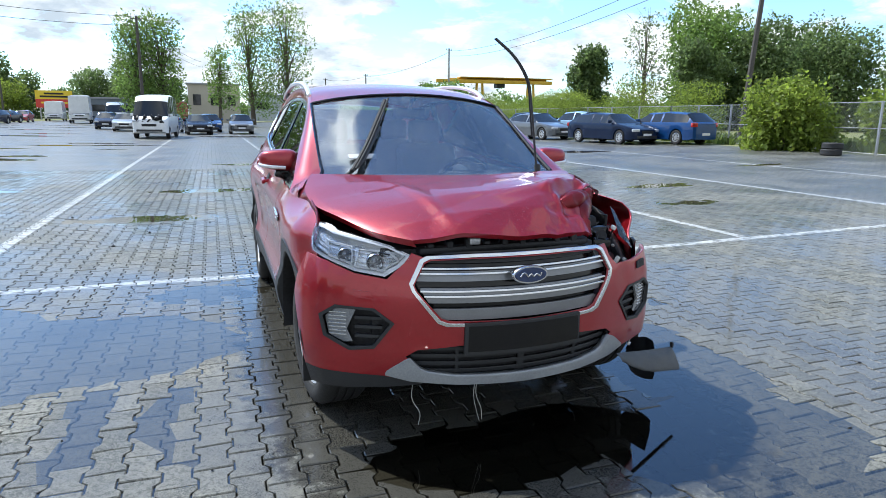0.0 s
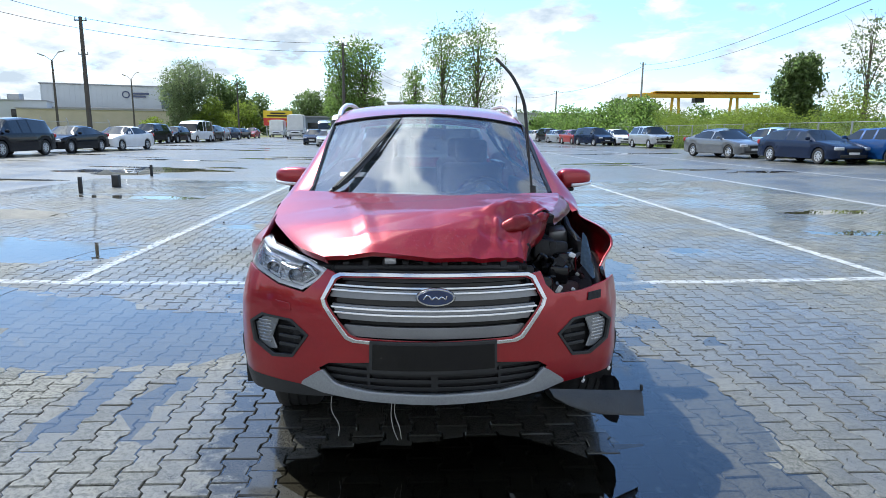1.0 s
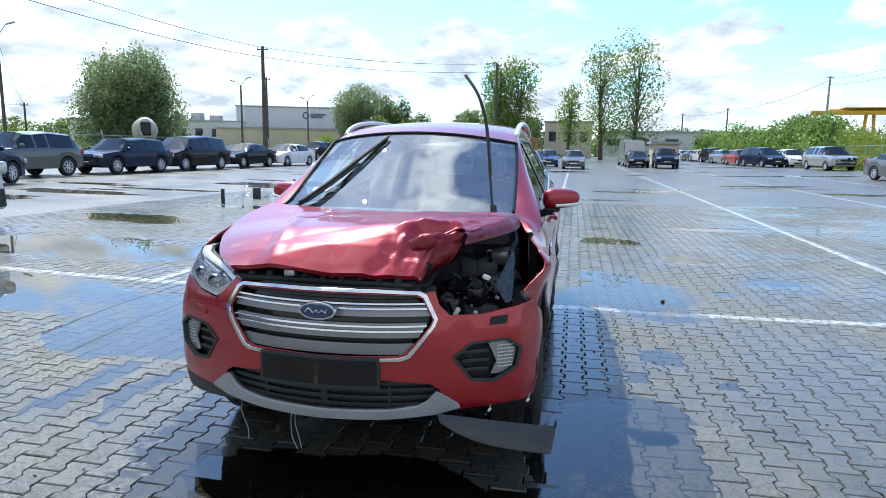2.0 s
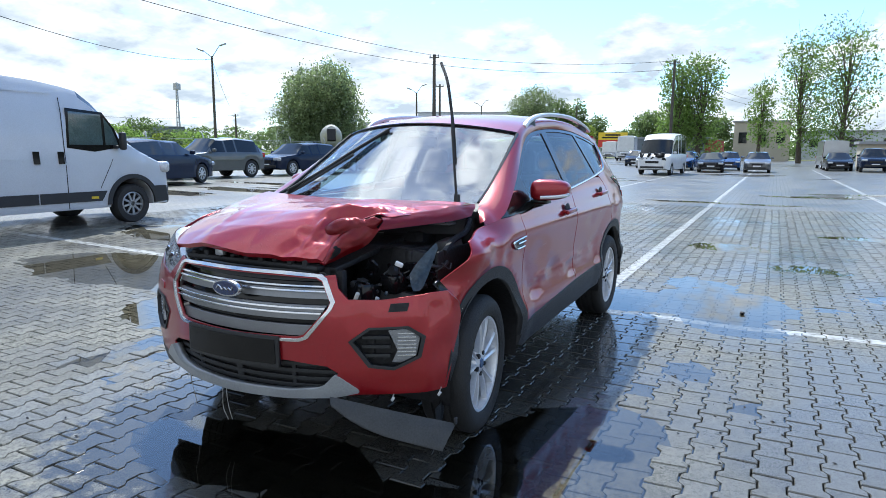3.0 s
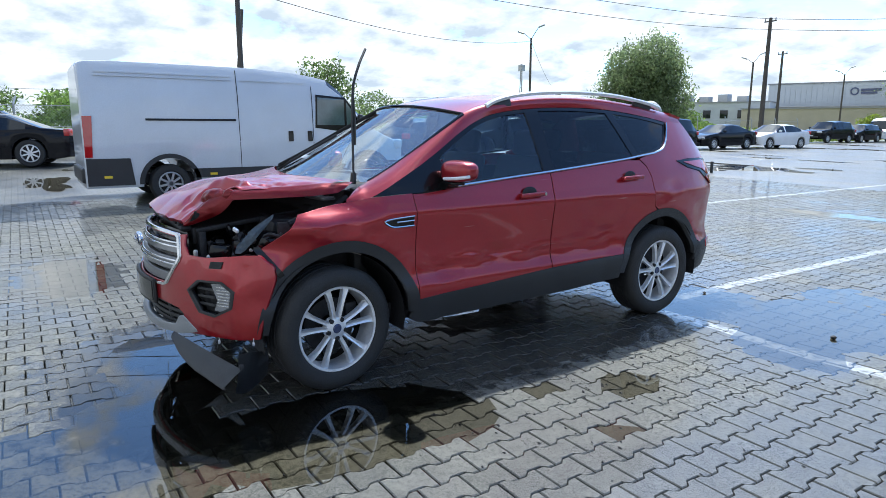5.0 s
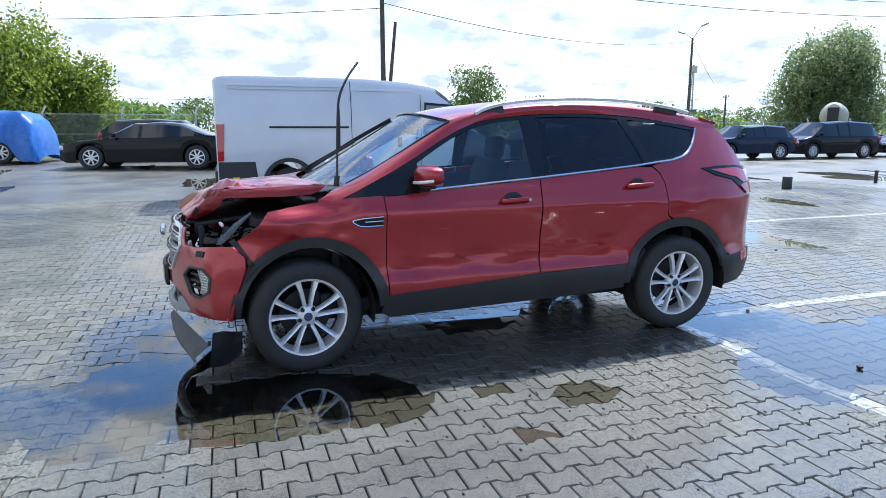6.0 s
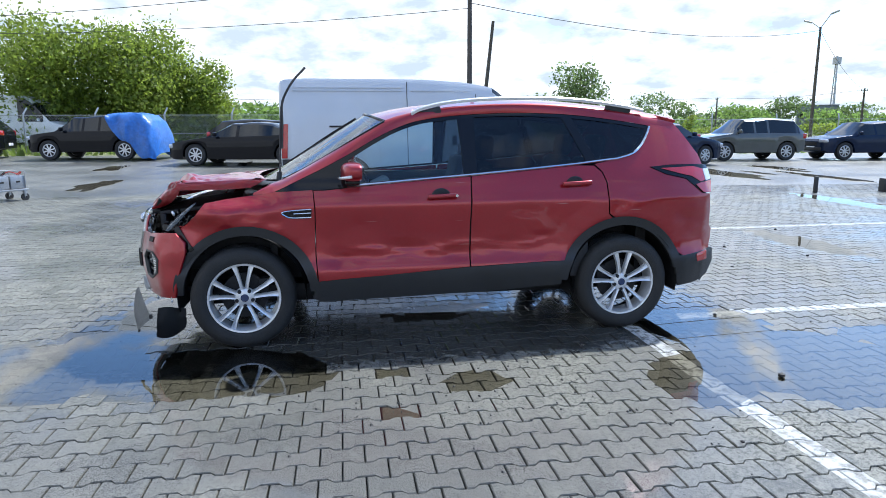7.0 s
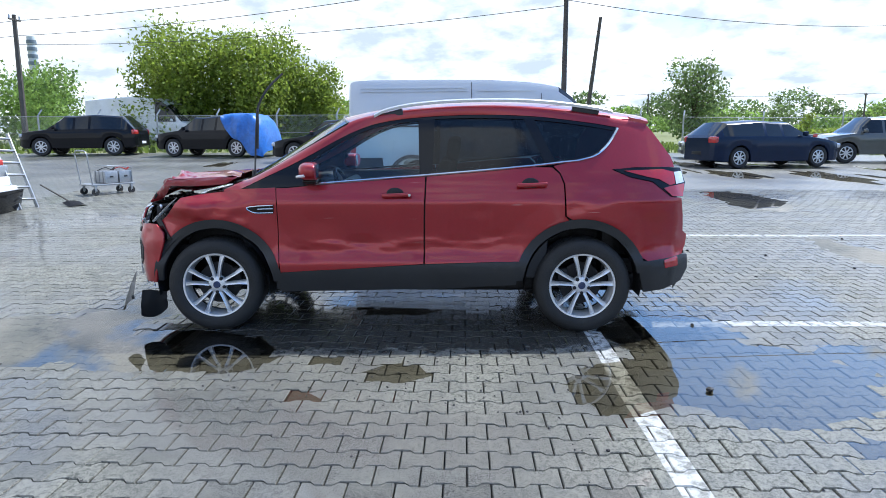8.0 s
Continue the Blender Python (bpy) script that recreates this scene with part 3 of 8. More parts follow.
def loft_vehicle(name, m, label, category, paint, L, W, H, kind="hatch", group="parked vehicles", wheel_r=0.32, lights=True, broken=False, trim=None, glazed=1.0):
    """A road vehicle lofted along its length; it faces -y."""
    car = empty(name, m, label, category, group)
    k = {
        # hood start z, hood end z, cowl y, roof start, roof end, rear top y, boot z, sill
        "sedan": dict(nose=0.46, hood0=0.50, hood1=0.66, cowl=0.27, r0=0.43, r1=0.70, tail=0.86, boot=0.70, sill=0.14),
        "hatch": dict(nose=0.46, hood0=0.50, hood1=0.66, cowl=0.24, r0=0.40, r1=0.84, tail=0.97, boot=0.66, sill=0.14),
        "wagon": dict(nose=0.46, hood0=0.50, hood1=0.66, cowl=0.26, r0=0.41, r1=0.88, tail=0.98, boot=0.66, sill=0.13),
        "suv": dict(nose=0.48, hood0=0.54, hood1=0.64, cowl=0.25, r0=0.39, r1=0.88, tail=0.98, boot=0.62, sill=0.18),
        "minivan": dict(brow=0.95, nose=0.42, hood0=0.48, hood1=0.60, cowl=0.18, r0=0.35, r1=0.90, tail=0.985, boot=0.58, sill=0.13),
        "bus": dict(brow=0.84, nose=0.34, hood0=0.42, hood1=0.50, cowl=0.14, r0=0.25, r1=0.975, tail=0.995, boot=0.48, sill=0.12),
        "box": dict(nose=0.30, hood0=0.34, hood1=0.40, cowl=0.03, r0=0.09, r1=0.985, tail=0.995, boot=0.44, sill=0.12),
    }[kind]
    fw, rw = L * (0.185 if kind in ("bus", "box") else 0.195), L * 0.80
    r = wheel_r
    arch = r * 1.16
    us = sorted(set([0.0, 0.008, 0.02, 0.045, 0.08, 0.12, k["cowl"], k["r0"], 0.47, 0.49, 0.60, 0.62, 0.66, 0.74, k["r1"], k["tail"], 0.985, 0.995, 1.0, 0.31, 0.36, 0.54, 0.79, 0.92] + [(c + arch * s) / L for c in (fw, rw) for s in (-1.02, -0.99, -0.8, -0.45, 0, 0.45, 0.8, 0.99, 1.02)]))
    belt0 = k["hood1"] * H
    top_table = [(0, k["nose"] * H), (0.02, k["hood0"] * H), (0.10, (k["hood0"] * 0.5 + k["hood1"] * 0.5) * H), (k["cowl"], k["hood1"] * H), (k["r0"], k.get("brow", 0.965) * H), (k["r0"] + 0.07, 0.96 * H), ((k["r0"] + k["r1"]) / 2, H), (k["r1"], 0.955 * H), (k["tail"], k["boot"] * H + 0.04), (1.0, k["boot"] * H * 0.96)]
    belt_table = [(0, k["nose"] * H), (0.02, k["hood0"] * H - 0.01), (0.10, (k["hood0"] * 0.5 + k["hood1"] * 0.5) * H - 0.03), (k["cowl"], belt0 - 0.03), (0.6, belt0), (k["tail"], k["boot"] * H), (1, k["boot"] * H * 0.95)]
    w_table = [(0, 0.62), (0.008, 0.76), (0.03, 0.88), (0.08, 0.97), (0.16, 1.0), (0.85, 1.0), (0.95, 0.96), (0.985, 0.90), (1.0, 0.74)]
    rings = []
    for u in us:
        y = -L / 2 + u * L
        t, b = lerp(top_table, u), lerp(belt_table, u)
        w = lerp(w_table, u) * W / 2
        cab = max(0.0, min(1.0, (t - b) / (0.26 * H)))
        wr = w * (0.97 - 0.25 * cab * (0.25 if kind in ("bus", "box") else 0.9))
        z0 = k["sill"] * H * (1.25 if u < 0.04 or u > 0.97 else 1.0)
        for c in (fw, rw):
            d = abs(u * L - c)
            if d < arch:
                z0 = max(z0, r + math.sqrt(arch * arch - d * d) * 0.98)
        z0 = min(z0, b - 0.12)
        mid = z0 + (b - z0) * 0.5
        half = [(0, t), (wr * 0.5, t - 0.008), (wr * 0.88, t - 0.03 * cab - 0.008), (wr, t - 0.07 * cab - 0.02), (w * 0.965, b), (w, b - 0.07), (w * 1.0, mid), (w * 0.985, z0 + 0.02), (w * 0.93, z0), (0, z0)]
        rings.append((u, y, half))
    n = len(rings[0][2])
    pv, pf, gv, gf = [], [], [], []
    bodies = {"body": ([], []), "windows": ([], [])}
    grid = []
    verts = []
    for u, y, half in rings:
        row = []
        for x, z in half:
            row.append(len(verts))
            verts.append((x, y, z))
        row2 = [row[0]]
        for x, z in half[1:-1]:
            row2.append(len(verts))
            verts.append((-x, y, z))
        row2.append(row[-1])
        grid.append((row, row2))
    body_f, glass_f = [], []
    pillars = ((0.465, 0.495), (0.60 if kind != "sedan" else 0.585, 0.62 if kind != "sedan" else 0.60)) if kind not in ("box",) else ()
    for a in range(len(rings) - 1):
        u = (rings[a][0] + rings[a + 1][0]) / 2
        for s in (0, 1):
            ra, rb = grid[a][s], grid[a + 1][s]
            for i in range(n - 1):
                f = (ra[i], ra[i + 1], rb[i + 1], rb[i]) if s else (ra[i], rb[i], rb[i + 1], ra[i + 1])
                if len(set(f)) < 3:
                    continue
                tt = lerp(top_table, u) - lerp(belt_table, u)
                screen = i in (0, 1, 2) and (k["cowl"] < u < k["r0"] or (k["r1"] < u < k["tail"]))
                side = i == 3 and tt > 0.14 * H and k["cowl"] + 0.04 < u < (k["tail"] - 0.02 if kind != "box" else 0.14) and u < glazed and not any(p < u < q for p, q in pillars)
                if kind == "box" and u > k["r0"] and i < 3:
                    screen = False
                if screen or side:
                    glass_f.append((f, ("windscreen" if u < 0.5 else "rear_screen") if screen else ("side_window_right" if s else "side_window_left")))
                else:
                    body_f.append(f)
    for e, flip in ((0, 1), (len(rings) - 1, 0)):
        loop = grid[e][0] + grid[e][1][1:-1][::-1]
        body_f.append(tuple(loop[::-1] if flip else loop))

    def piece(pname, fs, material, plabel=""):
        used = sorted({v for f in fs for v in f})
        at = {v: q for q, v in enumerate(used)}
        me = mesh_of(pname, [verts[v] for v in used], [[at[v] for v in f] for f in fs], material, True)
        me.set_sharp_from_angle(angle=radians(32))
        return put(pname, me, car, plabel)

    piece("body", body_f, paint)
    for wname in ("windscreen", "rear_screen", "side_window_left", "side_window_right"):
        fs = [f for f, w_ in glass_f if w_ == wname]
        if fs:
            piece("side_window" if "side" in wname else wname, fs, CARGLASS, "dark reflecting glass")
    for sx in (1, -1):
        for yy in (fw, rw):
            wheel_at("wheel", car, sx * (W / 2 - 0.115), -L / 2 + yy, r, r * 0.66, sx)
    bm = bmesh.new()
    add_box(bm, (0, 0, (k["sill"] * H + r) / 2 + 0.1), (W * 0.72, L * 0.9, 0.22))
    part("underbody", bm, DARK, car, "", False)
    y0 = -L / 2
    for sx in (1, -1):
        bm = bmesh.new()
        add_box(bm, (sx * W * 0.36, y0 + 0.10, k["hood0"] * H - 0.08), (W * 0.20, 0.16, 0.14), Matrix.Rotation(sx * 0.35, 4, "Z"), 0.04)
        if not (broken and sx > 0):
            part("headlight", bm, LAMPGLASS, car, "clear headlamp")
        else:
            bm.free()
        bm = bmesh.new()
        add_box(bm, (sx * W * 0.40, L / 2 - 0.09, k["boot"] * H - 0.10), (W * 0.16, 0.16, 0.20), Matrix.Rotation(-sx * 0.3, 4, "Z"), 0.04)
        part("tail_light", bm, TAIL_RED, car, "red tail lamp")
        bm = bmesh.new()
        my = y0 + (k["cowl"] + 0.07) * L
        add_box(bm, (sx * (W / 2 + 0.07), my, belt0 + 0.07), (0.19, 0.10, 0.14), None, 0.04)
        part("mirror", bm, trim or paint, car)
    bm = bmesh.new()
    add_box(bm, (0, y0 + 0.015, k["nose"] * H - 0.10), (W * 0.40, 0.06, 0.14), None, 0.02)
    part("grille", bm, DARK, car, "dark front grille")
    bm = bmesh.new()
    add_box(bm, (0, y0 + 0.03, k["sill"] * H * 1.25 + 0.09), (W * 0.7, 0.1, 0.13), None, 0.03)
    part("bumper_intake", bm, BLACK_PLASTIC, car)
    for yy, ww in ((y0 - 0.012, 0.5), (L / 2 + 0.006, 0.5)):
        bm = bmesh.new()
        add_box(bm, (0, yy + (0.02 if yy < 0 else -0.012), 0.30 * H + 0.02), (ww, 0.03, 0.11), None, 0.006)
        part("number_plate", bm, WHITE if not broken else DARK, car)
    if broken:
        bm = bmesh.new()
        r2 = random.Random(len(label))
        for q in range(14):
            add_box(bm, (r2.uniform(-W * 0.4, W * 0.4), y0 + r2.uniform(0.0, 0.22), r2.uniform(0.35, 0.5) * H), (r2.uniform(0.1, 0.4), r2.uniform(0.1, 0.25), r2.uniform(0.05, 0.2)), Euler((r2.uniform(-1, 1), r2.uniform(-1, 1), r2.uniform(-1, 1))).to_matrix().to_4x4(), 0.01, 1)
        part("crushed_front", bm, DARK, car, "crushed and exposed front structure")
    return car


def here(x, y, rz=0.0):
    return pose(x, y, rise(x, y), 0, 0, rz)


# ---- the red car in the middle: x across (its left is +x), it faces -y ----
car = empty("crashed_suv", pose(0, 0, 0), "crashed red SUV with crumpled bonnet standing in a puddle", "car")
PLAN_Y = [(-1.8, 0.865), (-1.6, 0.892), (-1.3, 0.902), (-0.8, 0.896), (0.0, 0.892), (0.8, 0.898), (1.35, 0.905), (1.7, 0.89), (1.9, 0.855), (2.0, 0.82), (2.08, 0.77), (2.16, 0.66)]
SECT_Z = [(0.2, -0.05), (0.30, -0.03), (0.44, 0.004), (0.50, 0.012), (0.535, 0.010), (0.57, -0.010), (0.64, -0.022), (0.74, -0.018), (0.86, -0.004), (0.95, 0.006), (0.975, 0.004), (1.0, -0.012), (1.06, -0.03), (1.10, -0.045), (1.16, -0.07), (1.25, -0.115), (1.35, -0.165), (1.45, -0.215), (1.56, -0.275), (1.62, -0.33)]


def soft_table(table, x, w=0.035):
    return (lerp(table, x - w) + 2 * lerp(table, x) + lerp(table, x + w)) / 4


def body_x(y, z):
    x = soft_table(PLAN_Y, y, 0.08) + soft_table(SECT_Z, z, 0.024)
    if z > 1.1 and y > 0.9:
        x -= 0.10 * (y - 0.9) * (z - 1.1)
    if y < -0.95:
        x -= 0.085 * smooth_step(0.90, 1.05, z) * smooth_step(-0.98, -1.42, y)
        x -= 0.06 * smooth_step(-1.5, -1.75, y) * smooth_step(0.68, 0.86, z)
    # flared arches
    for c in (-1.31, 1.33):
        d = math.hypot(y - c, z - 0.36)
        x += 0.014 * max(0.0, 1 - abs(d - 0.50) / 0.14)
    return x


def curve(pts, n=6):
    """A smooth line through the points (any number of coordinates)."""
    p = [np.array(q, float) for q in pts]
    p = [2 * p[0] - p[1]] + p + [2 * p[-1] - p[-2]]
    out = []
    for a, b, c, d in zip(p, p[1:], p[2:], p[3:]):
        for k in range(n):
            t = k / n
            out.append(0.5 * (2 * b + (c - a) * t + (2 * a - 5 * b + 4 * c - d) * t * t + (3 * b - a - 3 * c + d) * t ** 3))
    out.append(p[-2])
    return [tuple(float(v) for v in q) for q in out]


def dense(poly, step=0.05):
    out = []
    for a, b in zip(poly, poly[1:] + poly[:1]):
        n = max(1, int(math.dist(a, b) / step))
        out += [(a[0] + (b[0] - a[0]) * k / n, a[1] + (b[1] - a[1]) * k / n) for k in range(n)]
    return out


def patch(outline, to_3d, holes=(), step=0.06, thick=0.010, inward=None, up=0.0):
    """Fills an outline in two coordinates, cuts it fine, bends it onto a surface and gives it thickness."""
    bm = bmesh.new()
    for loop in (outline, *holes):
        vs = [bm.verts.new((a, b, 0)) for a, b in dense(list(loop), step)]
        for a, b in zip(vs, vs[1:] + vs[:1]):
            bm.edges.new((a, b))
    bmesh.ops.triangle_fill(bm, use_beauty=True, edges=bm.edges[:])
    for axis in (0, 1):
        lo, hi = min(p[axis] for p in outline), max(p[axis] for p in outline)
        cut = up if axis and up else step
        for k in range(int(lo / cut), int(hi / cut) + 2):
            co, no = [0, 0, 0], [0, 0, 0]
            co[axis], no[axis] = k * cut, 1
            bmesh.ops.bisect_plane(bm, geom=bm.verts[:] + bm.edges[:] + bm.faces[:], dist=1e-4, plane_co=co, plane_no=no)
    bmesh.ops.remove_doubles(bm, verts=bm.verts, dist=5e-4)
    flat = [(v.co.x, v.co.y) for v in bm.verts]
    layer = bm.verts.layers.float_vector.new("true_n")
    for v, (a, b) in zip(bm.verts, flat):
        v.co = to_3d(a, b)
        v[layer] = (to_3d(a + 0.012, b) - to_3d(a - 0.012, b)).cross(to_3d(a, b + 0.012) - to_3d(a, b - 0.012)).normalized()
    if thick:
        front = bm.faces[:]
        dup = bmesh.ops.duplicate(bm, geom=bm.verts[:] + bm.edges[:] + front)
        vm = dup["vert_map"]
        pairs = [(v, vm[v]) for v in bm.verts if v in vm and v.index < len(flat)]
        bm.verts.index_update()
        back = [f for f in dup["geom"] if isinstance(f, bmesh.types.BMFace)]
        orig = [e for e in bm.edges if len(e.link_faces) == 1 and e.link_faces[0] in set(front)]
        off = inward or (lambda co: Vector((-math.copysign(thick, co.x), 0, 0)))
        seen = {}
        for f in front:
            for v in f.verts:
                seen[v] = vm[v]
        for v, w in seen.items():
            w.co = v.co + off(v.co)
            w[layer] = (0, 0, 0)
        for e in orig:
            a, b = e.verts
            try:
                bm.faces.new((a, b, seen[b], seen[a]))
            except ValueError:
                pass
        bmesh.ops.reverse_faces(bm, faces=back)
    return bm


def side_patch(outline, side, holes=(), off=0.0, thick=0.012, step=0.06, shape=None, up=0.0):
    f = lambda y, z: Vector((side * (body_x(y, z) + off + (shape(y, z) if shape else 0.0)), y, z))  # noqa: E731
    return patch(outline, f, holes, step, thick, None, up)


PLAN_F = [(0.0, -2.165), (0.12, -2.16), (0.25, -2.14), (0.36, -2.11), (0.47, -2.068), (0.6, -2.012), (0.73, -1.945), (0.84, -1.87), (0.897, -1.775), (0.915, -1.66)]
SEG = [0.0]
for (ax, ay), (bx, by) in zip(PLAN_F, PLAN_F[1:]):
    SEG.append(SEG[-1] + math.hypot(bx - ax, by - ay))
INSET_Z = [(0.22, 0.07), (0.28, 0.03), (0.36, 0.012), (0.45, 0.0), (0.62, 0.0), (0.70, 0.004), (0.78, 0.02), (0.87, 0.05), (0.95, 0.095), (1.05, 0.16)]


def nose(s, z, off=0.0):
    """The front of the car, by the way round from its middle and the height."""
    q = abs(s)
    pick = lambda t: (float(np.interp(t, SEG, [p[0] for p in PLAN_F])), float(np.interp(t, SEG, [p[1] for p in PLAN_F])))  # noqa: E731
    a, b, c = pick(max(0, q - 0.04)), pick(min(SEG[-1], q + 0.04)), pick(q)
    x, y = (a[0] + b[0] + 2 * c[0]) / 4, (a[1] + b[1] + 2 * c[1]) / 4
    nx, ny = b[1] - a[1], -(b[0] - a[0])
    d = math.hypot(nx, ny) or 1
    if q < 0.04:
        nx, ny = 0, -1
        d = 1
    k = off - soft_table(INSET_Z, z, 0.02)
    if s > 0.5:  # dents of the struck corner
        for ds, dz, r, deep in ((0.95, 0.72, 0.12, 0.014), (0.86, 0.71, 0.07, -0.008), (1.0, 0.57, 0.10, 0.009), (0.62, 0.70, 0.08, 0.006), (0.78, 0.42, 0.10, 0.006)):
            k -= deep * max(0.0, 1 - math.hypot(s - ds, z - dz) / r)
    x, y = x + nx / d * k, y + ny / d * k
    return Vector((math.copysign(x, s) if s else 0.0, y, z))


def nose_patch(outline, holes=(), off=0.0, thick=0.014, step=0.05):
    back = lambda co: Vector((-0.4 * thick * co.x, thick, 0))  # noqa: E731
    return patch(outline, lambda s, z: nose(s, z, off), holes, step, thick, back)


def mirror2(poly):
    return [(-a, b) for a, b in poly][::-1]


def arc(cy, cz, r, a0, a1, n=14):
    return [(cy + r * math.cos(radians(a0 + (a1 - a0) * k / n)), cz + r * math.sin(radians(a0 + (a1 - a0) * k / n))) for k in range(n + 1)]


BELT = [(-1.03, 1.058), (-0.975, 1.062), (-0.776, 1.066), (-0.557, 1.086), (-0.181, 1.114), (0.212, 1.142), (0.602, 1.173), (0.989, 1.206), (1.22, 1.232), (1.33, 1.25)]


def belt(y):
    return lerp(BELT, y)


def pushed_wing(y, z):
    """The hit wing stands out at its front top and is dented behind."""
    x = 0.055 * smooth_step(-1.2, -1.55, y) * smooth_step(0.80, 0.98, z)
    for dy, dz, r, deep in ((-1.13, 0.86, 0.09, 0.010), (-1.30, 0.90, 0.11, 0.014), (-1.05, 0.70, 0.10, 0.006), (-1.42, 0.87, 0.07, -0.010)):
        x -= deep * max(0.0, 1 - math.hypot(y - dy, (z - dz) * 1.6) / r)
    return x


def hurt_door(y, z):
    """A long buckled crease low on the scraped doors, and dents before the rear wheel."""
    x = 0.0
    for dy, dz, r, deep in ((-0.66, 0.60, 0.17, 0.015), (-0.45, 0.645, 0.10, -0.007), (-0.25, 0.655, 0.17, 0.014), (-0.03, 0.62, 0.09, -0.006), (0.12, 0.60, 0.13, 0.010), (0.45, 0.66, 0.16, 0.008), (0.72, 0.70, 0.13, 0.009), (0.60, 0.90, 0.14, 0.005), (-0.55, 0.82, 0.20, 0.005)):
        x -= deep * max(0.0, 1 - math.hypot(y - dy, (z - dz) * 2.2) / r)
    ridge = 0.645 + 0.02 * math.sin(9 * y) + 0.03 * (y + 0.3)
    x += 0.006 * max(0.0, 1 - abs(z - ridge) / 0.03) * smooth_step(-0.80, -0.65, y) * smooth_step(0.95, 0.7, y)
    return x


def hurt_quarter(y, z):
    """A bent line over the rear arch."""
    x = 0.0
    for dy, dz, r, deep in ((1.28, 0.93, 0.12, 0.010), (1.42, 0.98, 0.12, 0.008), (1.85, 0.80, 0.14, 0.010), (1.95, 0.66, 0.10, 0.008)):
        x -= deep * max(0.0, 1 - math.hypot(y - dy, (z - dz) * 1.6) / r)
    return x


FA = (-1.31, 0.36)
RA = (1.325, 0.36)
for side in (1, -1):
    # front wing
    if side > 0:
        top = [(-0.86, 1.062), (-1.105, 1.053), (-1.18, 1.041), (-1.25, 1.030), (-1.32, 1.024), (-1.42, 1.012), (-1.545, 0.992), (-1.60, 0.92), (-1.665, 0.862), (-1.725, 0.82)]
    else:
        top = [(-0.86, 1.062), (-1.105, 1.053), (-1.18, 1.041), (-1.25, 1.036), (-1.35, 1.036), (-1.47, 1.028), (-1.56, 1.012), (-1.65, 0.985), (-1.71, 0.945), (-1.745, 0.875)]
    wing = top + [(-1.70, 0.76), (-1.66, 0.69)] + arc(*FA, 0.475, 138, 8) + [(-0.845, 0.44), (-0.856, 0.628), (-0.85, 0.95)]
    bm = side_patch(wing, side, step=0.045, up=0.024, shape=pushed_wing if side > 0 else None)
    part("front_wing", bm, RED_HURT if side > 0 else RED, car, "dented and scratched front wing" if side > 0 else "")
    front_door = [(-0.843, 0.95), (-0.849, 0.628), (-0.838, 0.452), (-0.4, 0.474), (0.197, 0.514), (0.20, 0.8), (0.213, belt(0.21) - 0.008)] + [(y, belt(y) - 0.008) for y in (0.0, -0.18, -0.4, -0.6, -0.776)] + [(-0.853, 1.058)]
    door = part("front_door", side_patch(front_door, side, up=0.024, shape=hurt_door if side > 0 else None), RED_HURT if side > 0 else RED, car, "scratched front door" if side > 0 else "")
    rear_door = [(0.208, 0.514), (0.884, 0.536)] + [p for p in arc(*RA, 0.475, 157, 101, 8)] + [(1.20, 0.86), (1.192, 1.08), (1.165, 1.15), (1.115, 1.195)] + [(y, belt(y) - 0.008) for y in (0.989, 0.8, 0.6, 0.4)] + [(0.224, belt(0.22) - 0.008), (0.211, 0.8)]
    door2 = part("rear_door", side_patch(rear_door, side, up=0.024, shape=hurt_door if side > 0 else None), RED_HURT if side > 0 else RED, car, "scuffed rear door" if side > 0 else "")
    for d, (y0, z0), (y1, z1) in ((door, (-0.094, 1.008), (0.115, 1.012)), (door2, (0.861, 1.073), (1.075, 1.084))):
        bm = bmesh.new()
        xm = body_x((y0 + y1) / 2, z0)
        add_box(bm, (side * (xm + 0.03), (y0 + y1) / 2, (z0 + z1) / 2), (0.024, y1 - y0, 0.03), Matrix.Rotation(0.04, 4, "X"), 0.010, 3)
        for yy in (y0 + 0.025, y1 - 0.03):
            add_box(bm, (side * (xm + 0.012), yy, z0 + 0.003), (0.04, 0.03, 0.022), None, 0.006)
        part("handle", bm, RED, d)
        # a dark disc gives the hand recess its shade; no hollow is cut
        bm = bmesh.new()
        add_lathe(bm, [(0.001, 0.004), (0.045, 0.004), (0.052, 0.0), (0.001, -0.004)], Matrix.Translation((side * (xm + 0.0015), (y0 + y1) / 2 - 0.01, z0 + 0.01)) @ Matrix.Diagonal((1, 1.2, 0.85, 1)), 20)
        part("handle_cup", bm, DARK, d, "dark disc painted as the shaded recess behind the handle")
    if side > 0:
        bm = bmesh.new()
        add_lathe(bm, [(0.001, 0.0), (0.010, 0.0), (0.010, -0.01), (0.001, -0.01)], Matrix.Translation((body_x(0.12, 1.01) + 0.044, 0.105, 1.012)), 12)
        part("lock", bm, CHROME, door, "chrome lock")
    quarter = [(1.212, 0.86)] + arc(*RA, 0.475, 98, 25, 10) + [(1.80, 0.535), (1.95, 0.545), (2.08, 0.56), (2.12, 0.63), (2.125, 0.70), (2.085, 0.73), (2.07, 0.85), (2.045, 0.975), (1.96, 0.985), (1.82, 1.09), (1.66, 1.125), (1.535, 1.18), (1.70, 1.195), (1.90, 1.195), (2.0, 1.19), (1.985, 1.26), (1.86, 1.44), (1.78, 1.535), (1.64, 1.535), (1.605, 1.465), (1.56, 1.405), (1.50, 1.335), (1.44, 1.285), (1.36, 1.255), (1.25, 1.232), (1.125, 1.205), (1.175, 1.155), (1.203, 1.08)]
